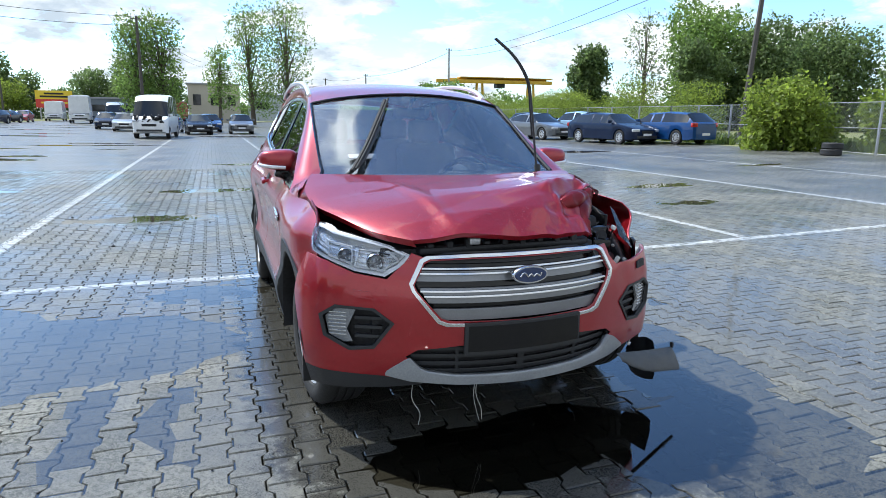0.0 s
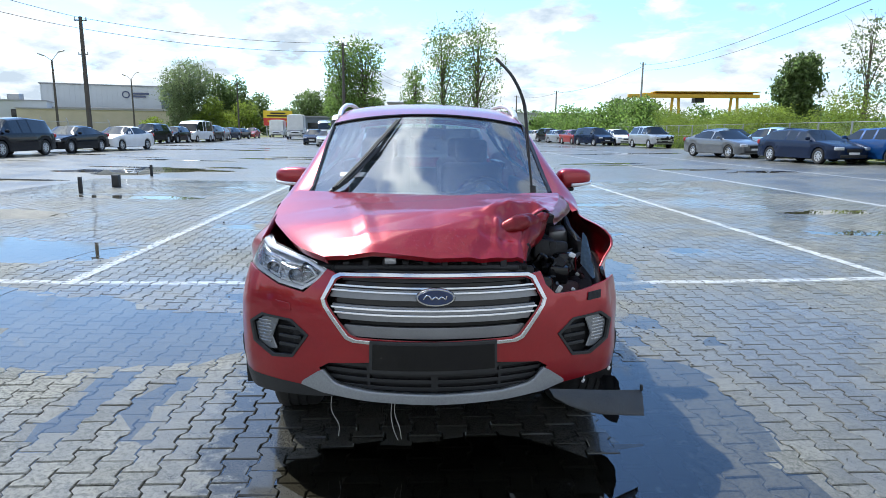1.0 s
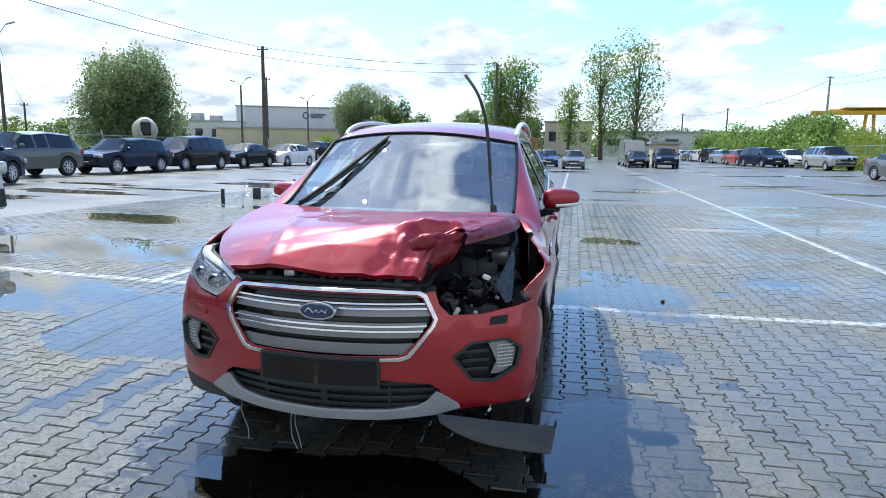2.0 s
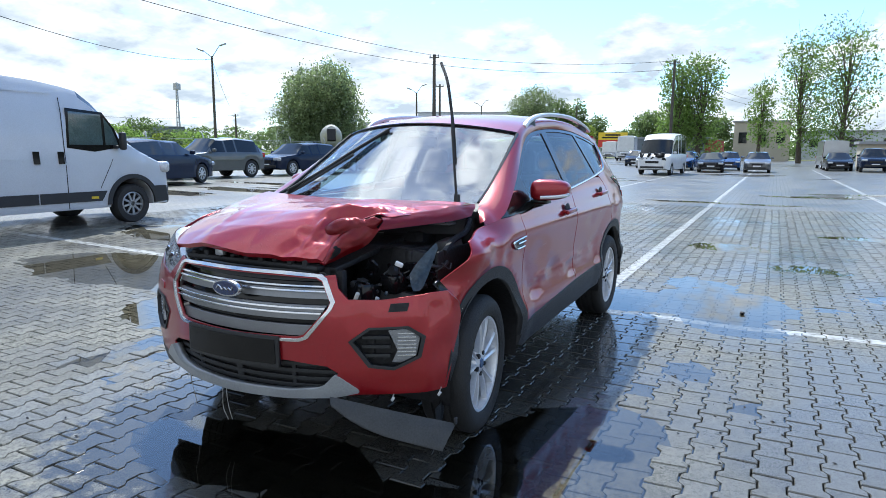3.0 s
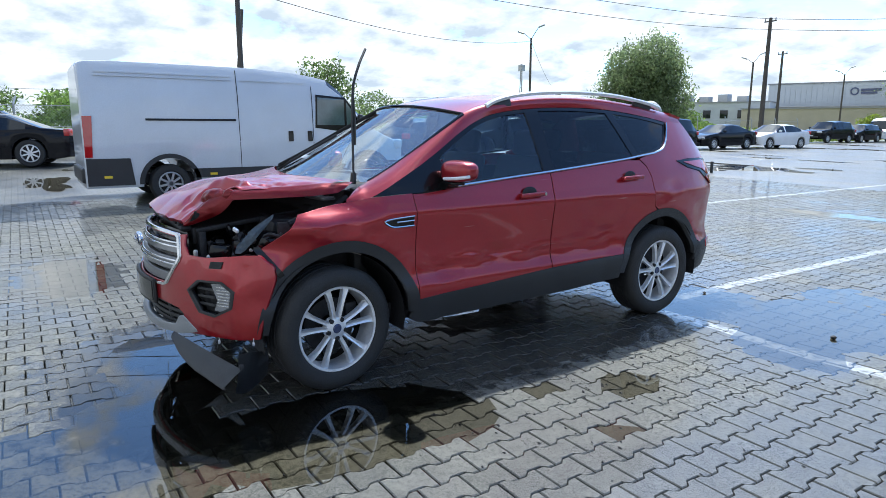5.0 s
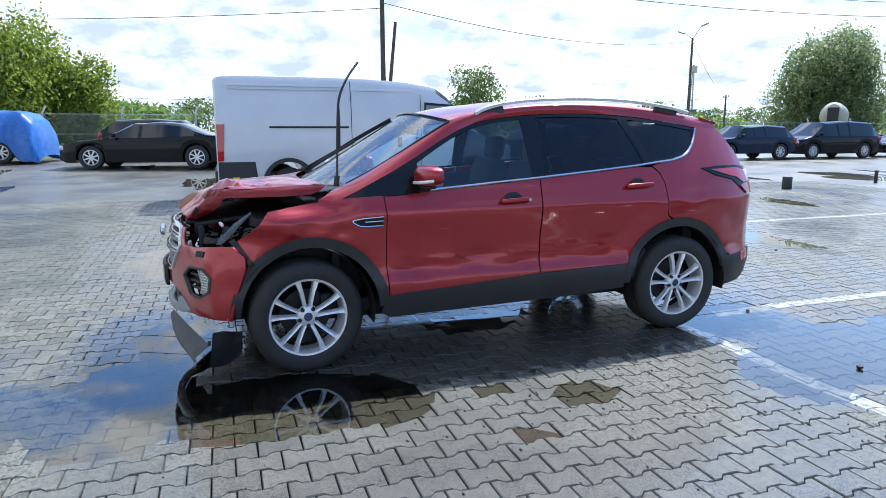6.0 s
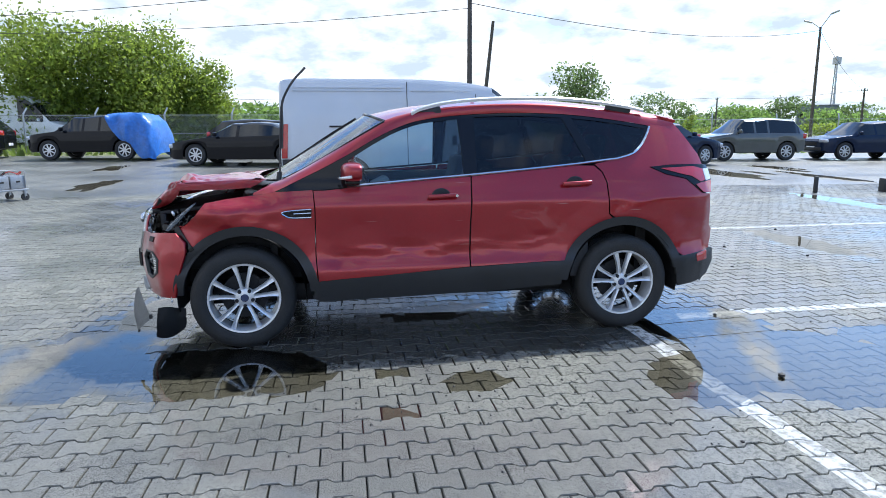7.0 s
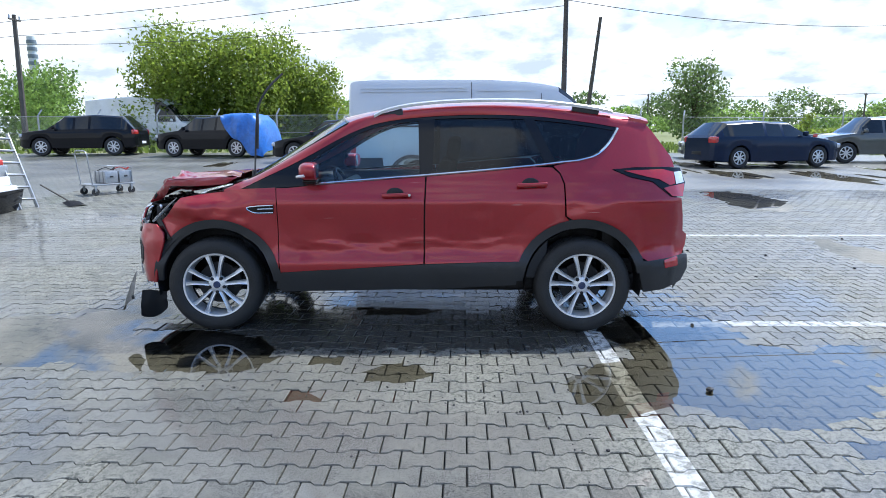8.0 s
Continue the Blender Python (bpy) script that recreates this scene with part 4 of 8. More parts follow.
    part("rear_quarter", side_patch(quarter, side, up=0.024, shape=hurt_quarter if side > 0 else None), RED_HURT if side > 0 else RED, car, "scuffed rear quarter panel" if side > 0 else "")
    # window surround with openings
    upper = curve([(-1.105, 1.056), (-0.935, 1.135), (-0.77, 1.212), (-0.60, 1.30), (-0.44, 1.39), (-0.28, 1.466), (-0.10, 1.520), (0.20, 1.556), (0.60, 1.570), (1.0, 1.556), (1.40, 1.508), (1.60, 1.472)], 3)
    lower = [(1.56, 1.40), (1.505, 1.335), (1.44, 1.283), (1.36, 1.252), (1.25, 1.23)] + [(y, belt(y) - 0.002) for y in (1.0, 0.8, 0.6, 0.4, 0.2, 0.0, -0.2, -0.4, -0.6, -0.78, -0.95)]
    win_f = curve([(-0.62, 1.252), (-0.44, 1.358), (-0.28, 1.438), (-0.10, 1.494), (0.155, 1.528)], 3) + [(0.172, belt(0.17) + 0.014), (0.0, belt(0) + 0.014), (-0.2, belt(-0.2) + 0.014), (-0.4, belt(-0.4) + 0.014), (-0.60, belt(-0.6) + 0.014)]
    win_r = [(0.275, 1.540), (0.45, 1.546), (0.60, 1.547), (0.75, 1.543), (0.925, 1.534), (0.99, 1.40), (1.065, belt(1.06) + 0.014), (0.8, belt(0.8) + 0.014), (0.5, belt(0.5) + 0.014), (0.262, belt(0.26) + 0.014)]
    win_q = [(1.0, 1.53), (1.2, 1.51), (1.40, 1.482), (1.57, 1.452), (1.54, 1.40), (1.47, 1.325), (1.42, 1.29), (1.34, 1.268), (1.14, 1.236)]
    part("window_surround", side_patch(upper + lower, side, (win_f, win_r, win_q), -0.006, 0.02), GLOSS_BLACK, car, "gloss black window surround")
    part("front_window", side_patch(win_f, side, (), -0.012, 0.0), SIDE_GLASS, car, "clear side glass").visible_shadow = False
    part("rear_window", side_patch(win_r, side, (), -0.012, 0.0), DARK_GLASS, car, "dark tinted side glass")
    part("quarter_window", side_patch(win_q, side, (), -0.012, 0.0), DARK_GLASS, car, "dark tinted side glass")
    # bright strip along the belt
    bm = bmesh.new()
    line = [(y, belt(y) + 0.004) for y in np.arange(-0.60, 1.26, 0.06)] + curve([(1.30, 1.243), (1.42, 1.275), (1.50, 1.333), (1.556, 1.40), (1.60, 1.468)], 4)
    add_path(bm, [(side * (body_x(y, z) + 0.004), y, z) for y, z in line], 0.009, 6)
    part("belt_strip", bm, CHROME, car, "chrome belt strip")
    # pillar and roof side
    A = [Vector((side * (body_x(y, z) - 0.002), y, z)) for y, z in curve([(-1.25, 1.032), (-1.18, 1.042), (-1.105, 1.056), (-0.935, 1.135), (-0.77, 1.212), (-0.60, 1.30), (-0.44, 1.39), (-0.28, 1.466), (-0.10, 1.520), (0.20, 1.556), (0.60, 1.570), (1.0, 1.556), (1.40, 1.508), (1.62, 1.472), (1.80, 1.46)], 5)]
    B = [Vector((side * x, y, z)) for x, y, z in curve(([(0.79, -1.235, 1.04), (0.745, -1.15, 1.095)] if side > 0 else [(0.80, -1.24, 1.085), (0.765, -1.15, 1.115)]) + [(0.71, -1.06, 1.13), (0.70, -0.91, 1.203), (0.686, -0.76, 1.287), (0.672, -0.61, 1.372), (0.656, -0.47, 1.452), (0.640, -0.35, 1.520), (0.618, -0.16, 1.573), (0.595, 0.20, 1.620), (0.588, 0.60, 1.637), (0.580, 1.0, 1.627), (0.565, 1.40, 1.59), (0.555, 1.62, 1.56), (0.55, 1.84, 1.525)], 5)]
    bm = bmesh.new()
    rows_ = []
    for a, b in zip(A, B):
        bulge = Vector((side * 0.6, 0, 0.8)) * 0.016
        rows_.append([bm.verts.new(a.lerp(b, t) + bulge * math.sin(math.pi * t)) for t in (0, 0.25, 0.5, 0.75, 1)])
    for p, q in zip(rows_, rows_[1:]):
        for k in range(4):
            bm.faces.new((p[k], p[k + 1], q[k + 1], q[k]))
    part("pillar_and_roof_side", bm, RED, car)
    # cladding
    for (cy, cz), a0, a1 in ((FA, 3, 177), (RA, 12, 176)):
        bm = side_patch(arc(cy, cz, 0.478, a0, a1, 22) + arc(cy, cz, 0.415, a1, a0, 22), side, (), 0.006, 0.06, 0.08)
        part("arch_cladding", bm, BLACK_PLASTIC, car, "black plastic arch trim")
    sill = [(-0.885, 0.33), (-0.845, 0.445), (-0.4, 0.470), (0.205, 0.508), (0.875, 0.532), (0.865, 0.36), (0.40, 0.327), (-0.4, 0.307), (-0.83, 0.302)]
    part("sill_trim", side_patch(sill, side, (), 0.004, 0.06), BLACK_PLASTIC, car, "black plastic sill trim")
    # inner arch liners
    for cy in (-1.345, 1.345):
        bm = bmesh.new()
        prof = []
        for k in range(25):
            a = radians(-12 + 204 * k / 24)
            prof.append((cy + 0.415 * math.cos(a), 0.36 + 0.415 * math.sin(a)))
        ra = [bm.verts.new((side * 0.89, y, z)) for y, z in prof]
        rb = [bm.verts.new((side * 0.52, y, z)) for y, z in prof]
        for k in range(24):
            bm.faces.new((ra[k], ra[k + 1], rb[k + 1], rb[k]))
        bm.faces.new(rb)
        part("arch_liner", bm, DARK, car, "", True)
    if side > 0:
        part("seam", side_patch([(-1.765, 0.825), (-1.735, 0.838), (-1.69, 0.775), (-1.63, 0.69), (-1.655, 0.675), (-1.71, 0.745)], side, (), 0.012, 0.02), GLOSS_BLACK, car, "gaping black joint between bumper and wing")
    # vent badge on the wing
    vent = part("side_vent", side_patch([(-1.06, 0.925), (-0.868, 0.937), (-0.872, 0.888), (-1.0, 0.884), (-1.04, 0.90)], side, (), 0.004, 0.01), GLOSS_BLACK, car, "black side vent with chrome edge")
    bm = bmesh.new()
    for row in (curve([(-0.87, 0.940), (-1.0, 0.933), (-1.06, 0.922), (-1.035, 0.898), (-0.99, 0.885), (-0.872, 0.886)], 4), [(-0.985, 0.912), (-0.872, 0.915)]):
        add_path(bm, [(side * (body_x(y, z) + 0.008), y, z) for y, z in row], 0.0055, 6)
    part("vent_trim", bm, CHROME, vent, "chrome trim")
    # tail lamp
    lamp = part("tail_lamp", side_patch([(1.545, 1.183), (1.66, 1.13), (1.82, 1.098), (1.955, 0.99), (2.055, 0.985), (2.085, 1.08), (2.05, 1.185), (1.90, 1.193), (1.70, 1.192)], side, (), 0.006, 0.03), GLOSS_BLACK, car, "wrap-round tail lamp with clear and red lens")
    part("clear_lens", side_patch([(1.99, 1.158), (2.055, 1.162), (2.07, 1.085), (2.0, 1.075)], side, (), 0.014, 0.01), LENS_WHITE, lamp)
    part("red_lens", side_patch([(1.95, 1.062), (2.075, 1.076), (2.055, 0.99), (1.965, 0.993), (1.90, 1.05)], side, (), 0.014, 0.01), TAIL_RED, lamp)
    part("red_lens", side_patch([(1.62, 1.172), (1.9, 1.18), (1.985, 1.16), (1.993, 1.08), (1.95, 1.068), (1.87, 1.112), (1.78, 1.13)], side, (), 0.012, 0.01), TAIL_RED, lamp)
    # rear bumper corner
    bump = part("rear_bumper_side", side_patch([(1.735, 0.53), (1.95, 0.548), (2.08, 0.562), (2.13, 0.555), (2.14, 0.45), (2.09, 0.36), (1.95, 0.315), (1.79, 0.30), (1.755, 0.40)], side, (), 0.005, 0.03), BLACK_PLASTIC, car, "black lower rear bumper")
    part("reflector", side_patch([(1.925, 0.535), (2.035, 0.556), (2.04, 0.487), (1.935, 0.478)], side, (), 0.012, 0.01), TAIL_RED, bump, "red reflector")
    # roof rail
    rail = curve([(0.625, -0.17, 1.565), (0.625, -0.08, 1.605), (0.62, 0.1, 1.642), (0.615, 0.4, 1.667), (0.61, 0.8, 1.672), (0.60, 1.1, 1.657), (0.595, 1.4, 1.620), (0.59, 1.57, 1.585)], 5)
    bm = bmesh.new()
    prev = None
    for x, y, z in rail:
        sq = [bm.verts.new((side * (x + dx), y, z + dz)) for dx, dz in ((-0.016, -0.012), (0.014, -0.014), (0.019, 0.004), (0.008, 0.014), (-0.010, 0.014), (-0.018, 0.004))]
        if prev:
            for k in range(6):
                bm.faces.new((prev[k], prev[(k + 1) % 6], sq[(k + 1) % 6], sq[k]))
        else:
            bm.faces.new(sq)
        prev = sq
    bm.faces.new(prev)
    rl = part("roof_rail", bm, ALLOY, car, "satin silver roof rail")
    for (x, y, z) in (rail[1], rail[-4]):
        bm = bmesh.new()
        add_box(bm, (side * (x - 0.012), y + (0.10 if y < 0 else -0.10), z - 0.005), (0.03, 0.20, 0.055), Matrix.Rotation(0.25 if y < 0 else -0.17, 4, "X"), 0.012)
        part("rail_foot", bm, BLACK_PLASTIC, rl)
    # door mirror; the one on the sound side is knocked a little inwards
    mx = 0.95 if side > 0 else 0.885
    bm = bmesh.new()
    bmesh.ops.create_icosphere(bm, subdivisions=4, radius=1.0)
    for v in bm.verts:
        a = v.co.copy()
        sup = lambda t, e: math.copysign(abs(t) ** e, t)  # noqa: E731
        q = Vector((sup(a.x, 0.62), sup(a.y, 0.72), sup(a.z, 0.68)))
        out = 0.5 + 0.5 * side * q.x
        q.z *= 1.0 - 0.28 * out
        q.y = min(q.y, 0.55) if q.y > 0 else q.y * (1 - 0.25 * out)
        v.co = Vector((side * mx + q.x * 0.112, -0.60 + q.y * 0.085 + 0.02 * out, 1.178 + q.z * 0.072 + 0.008 * out))
    mir = part("door_mirror", bm, RED, car, "red door mirror")
    bm = bmesh.new()
    add_box(bm, (side * (mx - 0.055), -0.595, 1.113), (0.10, 0.10, 0.026), None, 0.011, 3)
    add_box(bm, (side * 0.865, -0.60, 1.098), (0.09, 0.07, 0.045), Matrix.Rotation(side * -0.3, 4, "Y"), 0.014, 3)
    part("mirror_foot", bm, GLOSS_BLACK, mir)
    bm = bmesh.new()
    add_path(bm, curve([(side * (mx - 0.03), -0.681, 1.142), (side * (mx + 0.045), -0.668, 1.147), (side * (mx + 0.093), -0.640, 1.153), (side * (mx + 0.111), -0.60, 1.158)], 5), 0.010, 8)
    part("indicator", bm, LENS_WHITE, mir, "clear indicator strip")
    bm = bmesh.new()
    add_box(bm, (side * mx, -0.545, 1.182), (0.165, 0.006, 0.09), None, 0.002, 1)
    part("mirror_glass", bm, CHROME, mir)
    # wheels
    for cy in (-1.345, 1.345):
        bm = bmesh.new()
        R, w = 0.345, 0.117
        xc = side * (0.702 if cy < 0 and side < 0 else 0.768)
        M = Matrix.Translation((xc, cy, R)) @ Matrix.Rotation(radians(5.5 if cy < 0 else 0), 4, "Z") @ Matrix.Diagonal((side, 1, 1, 1))
        add_lathe(bm, [(0.228, -0.09), (0.245, -w), (0.30, -w - 0.004), (0.328, -w * 0.92), (R, -w * 0.72), (R, -0.05), (R - 0.008, -0.048), (R - 0.008, -0.038), (R, -0.036), (R, -0.006), (R - 0.008, -0.004), (R - 0.008, 0.004), (R, 0.006), (R, 0.036), (R - 0.008, 0.038), (R - 0.008, 0.048), (R, 0.05), (R, w * 0.72), (0.328, w * 0.93), (0.30, w + 0.005), (0.262, w + 0.003), (0.244, w - 0.004), (0.234, 0.09)], M, 56)
        wheel = part("wheel", bm, RUBBER, car, "wet black tyre on an alloy wheel")
        bm = bmesh.new()
        add_lathe(bm, [(0.243, 0.098), (0.238, 0.106), (0.226, 0.104), (0.218, 0.075), (0.214, -0.02), (0.222, -0.02), (0.236, 0.07)], M, 56)
        add_lathe(bm, [(0.001, 0.088), (0.040, 0.088), (0.062, 0.080), (0.072, 0.060), (0.06, 0.03), (0.001, 0.03)], M, 32)
        for k in range(5):
            for da in (-0.165, 0.165):
                a = 2 * math.pi * k / 5
                pts = []
                for rr_, ang, wid, h in ((0.05, da * 1.7, 0.013, 0.084), (0.10, da * 1.35, 0.0125, 0.092), (0.16, da * 1.35, 0.0135, 0.098), (0.205, da * 1.45, 0.017, 0.099), (0.230, da * 1.5, 0.021, 0.097)):
                    c_ = a + ang
                    rad, tan = Vector((0, math.sin(c_), math.cos(c_))), Vector((0, math.cos(c_), -math.sin(c_)))
                    pts.append([bm.verts.new(M @ (rad * rr_ + tan * t + Vector((hh, 0, 0)))) for t, hh in ((-wid, h - 0.03), (-wid * 0.8, h - 0.004), (0, h - 0.007), (wid * 0.8, h), (wid, h - 0.03))])
                for p, q in zip(pts, pts[1:]):
                    for j in range(5):
                        bm.faces.new((p[j], p[(j + 1) % 5], q[(j + 1) % 5], q[j]))
        part("rim", bm, ALLOY, wheel, "silver alloy rim with five double spokes")
        for k in range(5):
            bm = bmesh.new()
            a = 2 * math.pi * (k + 0.5) / 5
            add_lathe(bm, [(0.001, 0.092), (0.010, 0.092), (0.013, 0.089), (0.013, 0.06), (0.001, 0.06)], M @ Matrix.Translation((0, 0.054 * math.sin(a), 0.054 * math.cos(a))), 8)
            part("wheel_bolt", bm, DARK, wheel)
        bm = bmesh.new()
        add_lathe(bm, [(0.001, 0.093), (0.022, 0.093), (0.027, 0.088), (0.001, 0.08)], M, 20)
        part("centre_cap", bm, BADGE_BLUE, wheel, "blue centre cap")
        bm = bmesh.new()
        add_lathe(bm, [(0.06, 0.0), (0.155, 0.0), (0.155, -0.025), (0.06, -0.025)], M, 32)
        add_box(bm, M @ Vector((-0.01, 0.13 * (1 if cy < 0 else -1), 0.04)), (0.07, 0.07, 0.15), None, 0.01)
        part("brake_disc", bm, DARK, wheel, "dull steel brake disc")

# roof
bm = bmesh.new()
rows_ = []
edge = [(0.640, -0.35, 1.520), (0.618, -0.16, 1.573), (0.600, 0.02, 1.602), (0.595, 0.20, 1.620), (0.588, 0.60, 1.637), (0.580, 1.0, 1.627), (0.565, 1.40, 1.59), (0.555, 1.62, 1.56), (0.55, 1.84, 1.525)]
for k, (x, y, z) in enumerate(curve(edge, 4)):
    t = max(0.0, 1 - k / 8)
    row = []
    for u in np.linspace(-1, 1, 15):
        row.append(bm.verts.new((x * u, y - 0.12 * t * (1 - u * u), z + 0.048 * (1 - u * u) ** 0.8)))
    rows_.append(row)
for p, q in zip(rows_, rows_[1:]):
    for k in range(14):
        bm.faces.new((p[k], p[k + 1], q[k + 1], q[k]))
part("roof", bm, RED, car, "red roof panel beaded with rain")
# rear spoiler, tailgate
bm = bmesh.new()
prev = None
for u in np.linspace(-1, 1, 17):
    x = 0.60 * u
    sec = [bm.verts.new((x, 1.70, 1.545 + 0.045 * (1 - u * u))), bm.verts.new((x, 1.83 + 0.03 * (1 - u * u), 1.515 + 0.04 * (1 - u * u))), bm.verts.new((x, 1.83 + 0.03 * (1 - u * u), 1.498 + 0.04 * (1 - u * u))), bm.verts.new((x, 1.70, 1.50 + 0.045 * (1 - u * u)))]
    if abs(u) == 1:
        bm.faces.new(sec)
    if prev:
        for k in range(4):
            bm.faces.new((prev[k], prev[(k + 1) % 4], sec[(k + 1) % 4], sec[k]))
    prev = sec
part("rear_spoiler", bm, RED, car)


def rear_face(z0, z1, y_at, off, material, name, label="", w=0.98, steps=10):
    bm = bmesh.new()
    rows = []
    for z in np.linspace(z0, z1, steps):
        row = []
        yq = lerp(y_at, z)
        xw = (body_x(min(yq - 0.03, 2.1), z) - 0.006) * w
        for u in np.linspace(-1, 1, 19):
            row.append(bm.verts.new((xw * u, yq + 0.09 * (1 - abs(u) ** 3) + off, z)))
        rows.append(row)
    for p, q in zip(rows, rows[1:]):
        for k in range(18):
            bm.faces.new((p[k], p[k + 1], q[k + 1], q[k]))
    return part(name, bm, material, car, label)


REAR = [(0.30, 2.05), (0.36, 2.10), (0.5, 2.13), (0.69, 2.12), (0.73, 2.085), (0.85, 2.07), (1.0, 2.04), (1.2, 2.0), (1.28, 1.965), (1.50, 1.83)]
rear_face(0.56, 1.20, REAR, -0.03, RED, "tailgate")
rear_face(1.20, 1.50, REAR, -0.05, DARK_GLASS, "rear_screen", "dark rear screen", 0.93)
rear_face(0.30, 0.56, REAR, -0.02, BLACK_PLASTIC, "rear_bumper", "black lower rear bumper")

# windscreen
bm = bmesh.new()
rows_ = []
Bw = curve([(0.69, -1.055, 1.125), (0.682, -0.89, 1.205), (0.668, -0.70, 1.312), (0.652, -0.53, 1.412), (0.634, -0.36, 1.508)], 6)
for k, (x, y, z) in enumerate(Bw):
    t = k / (len(Bw) - 1)
    bow = 0.22 * (1 - t) + 0.125 * t
    row = []
    for u in np.linspace(-1, 1, 21):
        row.append(bm.verts.new((x * u, y - bow * (1 - u * u), z + (0.025 + 0.035 * t) * (1 - u * u) - 0.05 * (1 - t) * (1 - u * u))))
    rows_.append(row)
for p, q in zip(rows_, rows_[1:]):
    for k in range(20):
        bm.faces.new((p[k], p[k + 1], q[k + 1], q[k]))
ws = part("windscreen", bm, SCREEN, car, "windscreen covered in rain beads")
ws.visible_shadow = False
bm = bmesh.new()
top = [(0.64 * u, -0.355 - 0.125 * (1 - u * u), 1.512 + 0.062 * (1 - u * u)) for u in np.linspace(-1, 1, 15)]
add_path(bm, top, 0.010, 6)
for s in (1, -1):
    add_path(bm, [(s * (x + 0.012), y, z + 0.002) for x, y, z in Bw], 0.011, 6)
part("windscreen_seal", bm, GLOSS_BLACK, car, "black windscreen seal")
bm = bmesh.new()
prev = None
for u in np.linspace(-1, 1, 19):
    q = 1 - u * u
    sec = [bm.verts.new((0.70 * u, -1.10 - 0.16 * q, 1.115 - 0.025 * q)), bm.verts.new((0.70 * u, -1.20 - 0.18 * q, 1.085 - 0.02 * q)), bm.verts.new((0.70 * u, -1.24 - 0.18 * q, 0.98))]
    if prev:
        for k in range(2):
            bm.faces.new((prev[k], prev[k + 1], sec[k + 1], sec[k]))
    prev = sec
part("cowl", bm, BLACK_PLASTIC, car, "black plastic scuttle")
for s in (1, -1):
    bm = bmesh.new()
    add_box(bm, (s * 0.705, -1.10, 1.088), (0.08, 0.12, 0.05), Matrix.Rotation(0.3, 4, "X"), 0.015)
    part("cowl_end", bm, BLACK_PLASTIC, car)


# bonnet, crumpled at its left front
def seg_d(px, py, a, b):
    ax, ay, bx, by = *a, *b
    t = max(0, min(1, ((px - ax) * (bx - ax) + (py - ay) * (by - ay)) / ((bx - ax) ** 2 + (by - ay) ** 2)))
    return math.hypot(px - ax - t * (bx - ax), py - ay - t * (by - ay))


RIGHT = [(-0.47, -2.035, 0.945), (-0.60, -1.90, 0.965), (-0.71, -1.70, 1.005), (-0.785, -1.5, 1.035), (-0.795, -1.3, 1.085), (-0.74, -1.10, 1.142)]
LEFT = [(0.39, -2.0, 0.925), (0.398, -1.92, 0.992), (0.412, -1.83, 1.052), (0.505, -1.77, 1.092), (0.575, -1.71, 1.104), (0.63, -1.52, 1.116), (0.685, -1.34, 1.128), (0.725, -1.15, 1.130)]


def edge_by_y(line, n):
    """Resamples an edge at even steps of its way back."""
    pts = sorted(curve(line, 10), key=lambda p: p[1])
    ys = [p[1] for p in pts]
    return [Vector((float(np.interp(y, ys, [p[0] for p in pts])), y, float(np.interp(y, ys, [p[2] for p in pts])))) for y in np.linspace(ys[0], ys[-1], n)]


NV, NU = 91, 84
right_edge, left_edge = edge_by_y(RIGHT, NV), edge_by_y(LEFT, NV)
CREASES = (  # from, to, width, height
    ((-0.25, -2.02), (0.38, -1.80), 0.13, 0.018), ((0.20, -2.03), (0.36, -1.86), 0.05, -0.012), ((0.36, -2.02), (0.40, -1.84), 0.03, 0.008),
    ((0.34, -1.83), (0.45, -1.745), 0.055, -0.040), ((0.36, -1.755), (0.50, -1.685), 0.035, 0.028), ((0.47, -1.79), (0.53, -1.75), 0.03, 0.020),
    ((0.26, -1.80), (0.33, -1.72), 0.04, 0.014), ((0.22, -1.93), (0.40, -1.92), 0.03, -0.012), ((0.27, -1.97), (0.29, -1.86), 0.022, 0.010), ((0.48, -1.66), (0.66, -1.40), 0.05, -0.012), ((0.30, -1.62), (0.62, -1.56), 0.07, -0.010),
    ((0.52, -1.28), (0.70, -1.22), 0.05, 0.012), ((0.2, -1.45), (0.5, -1.2), 0.08, 0.008))
bm = bmesh.new()
rows_ = []
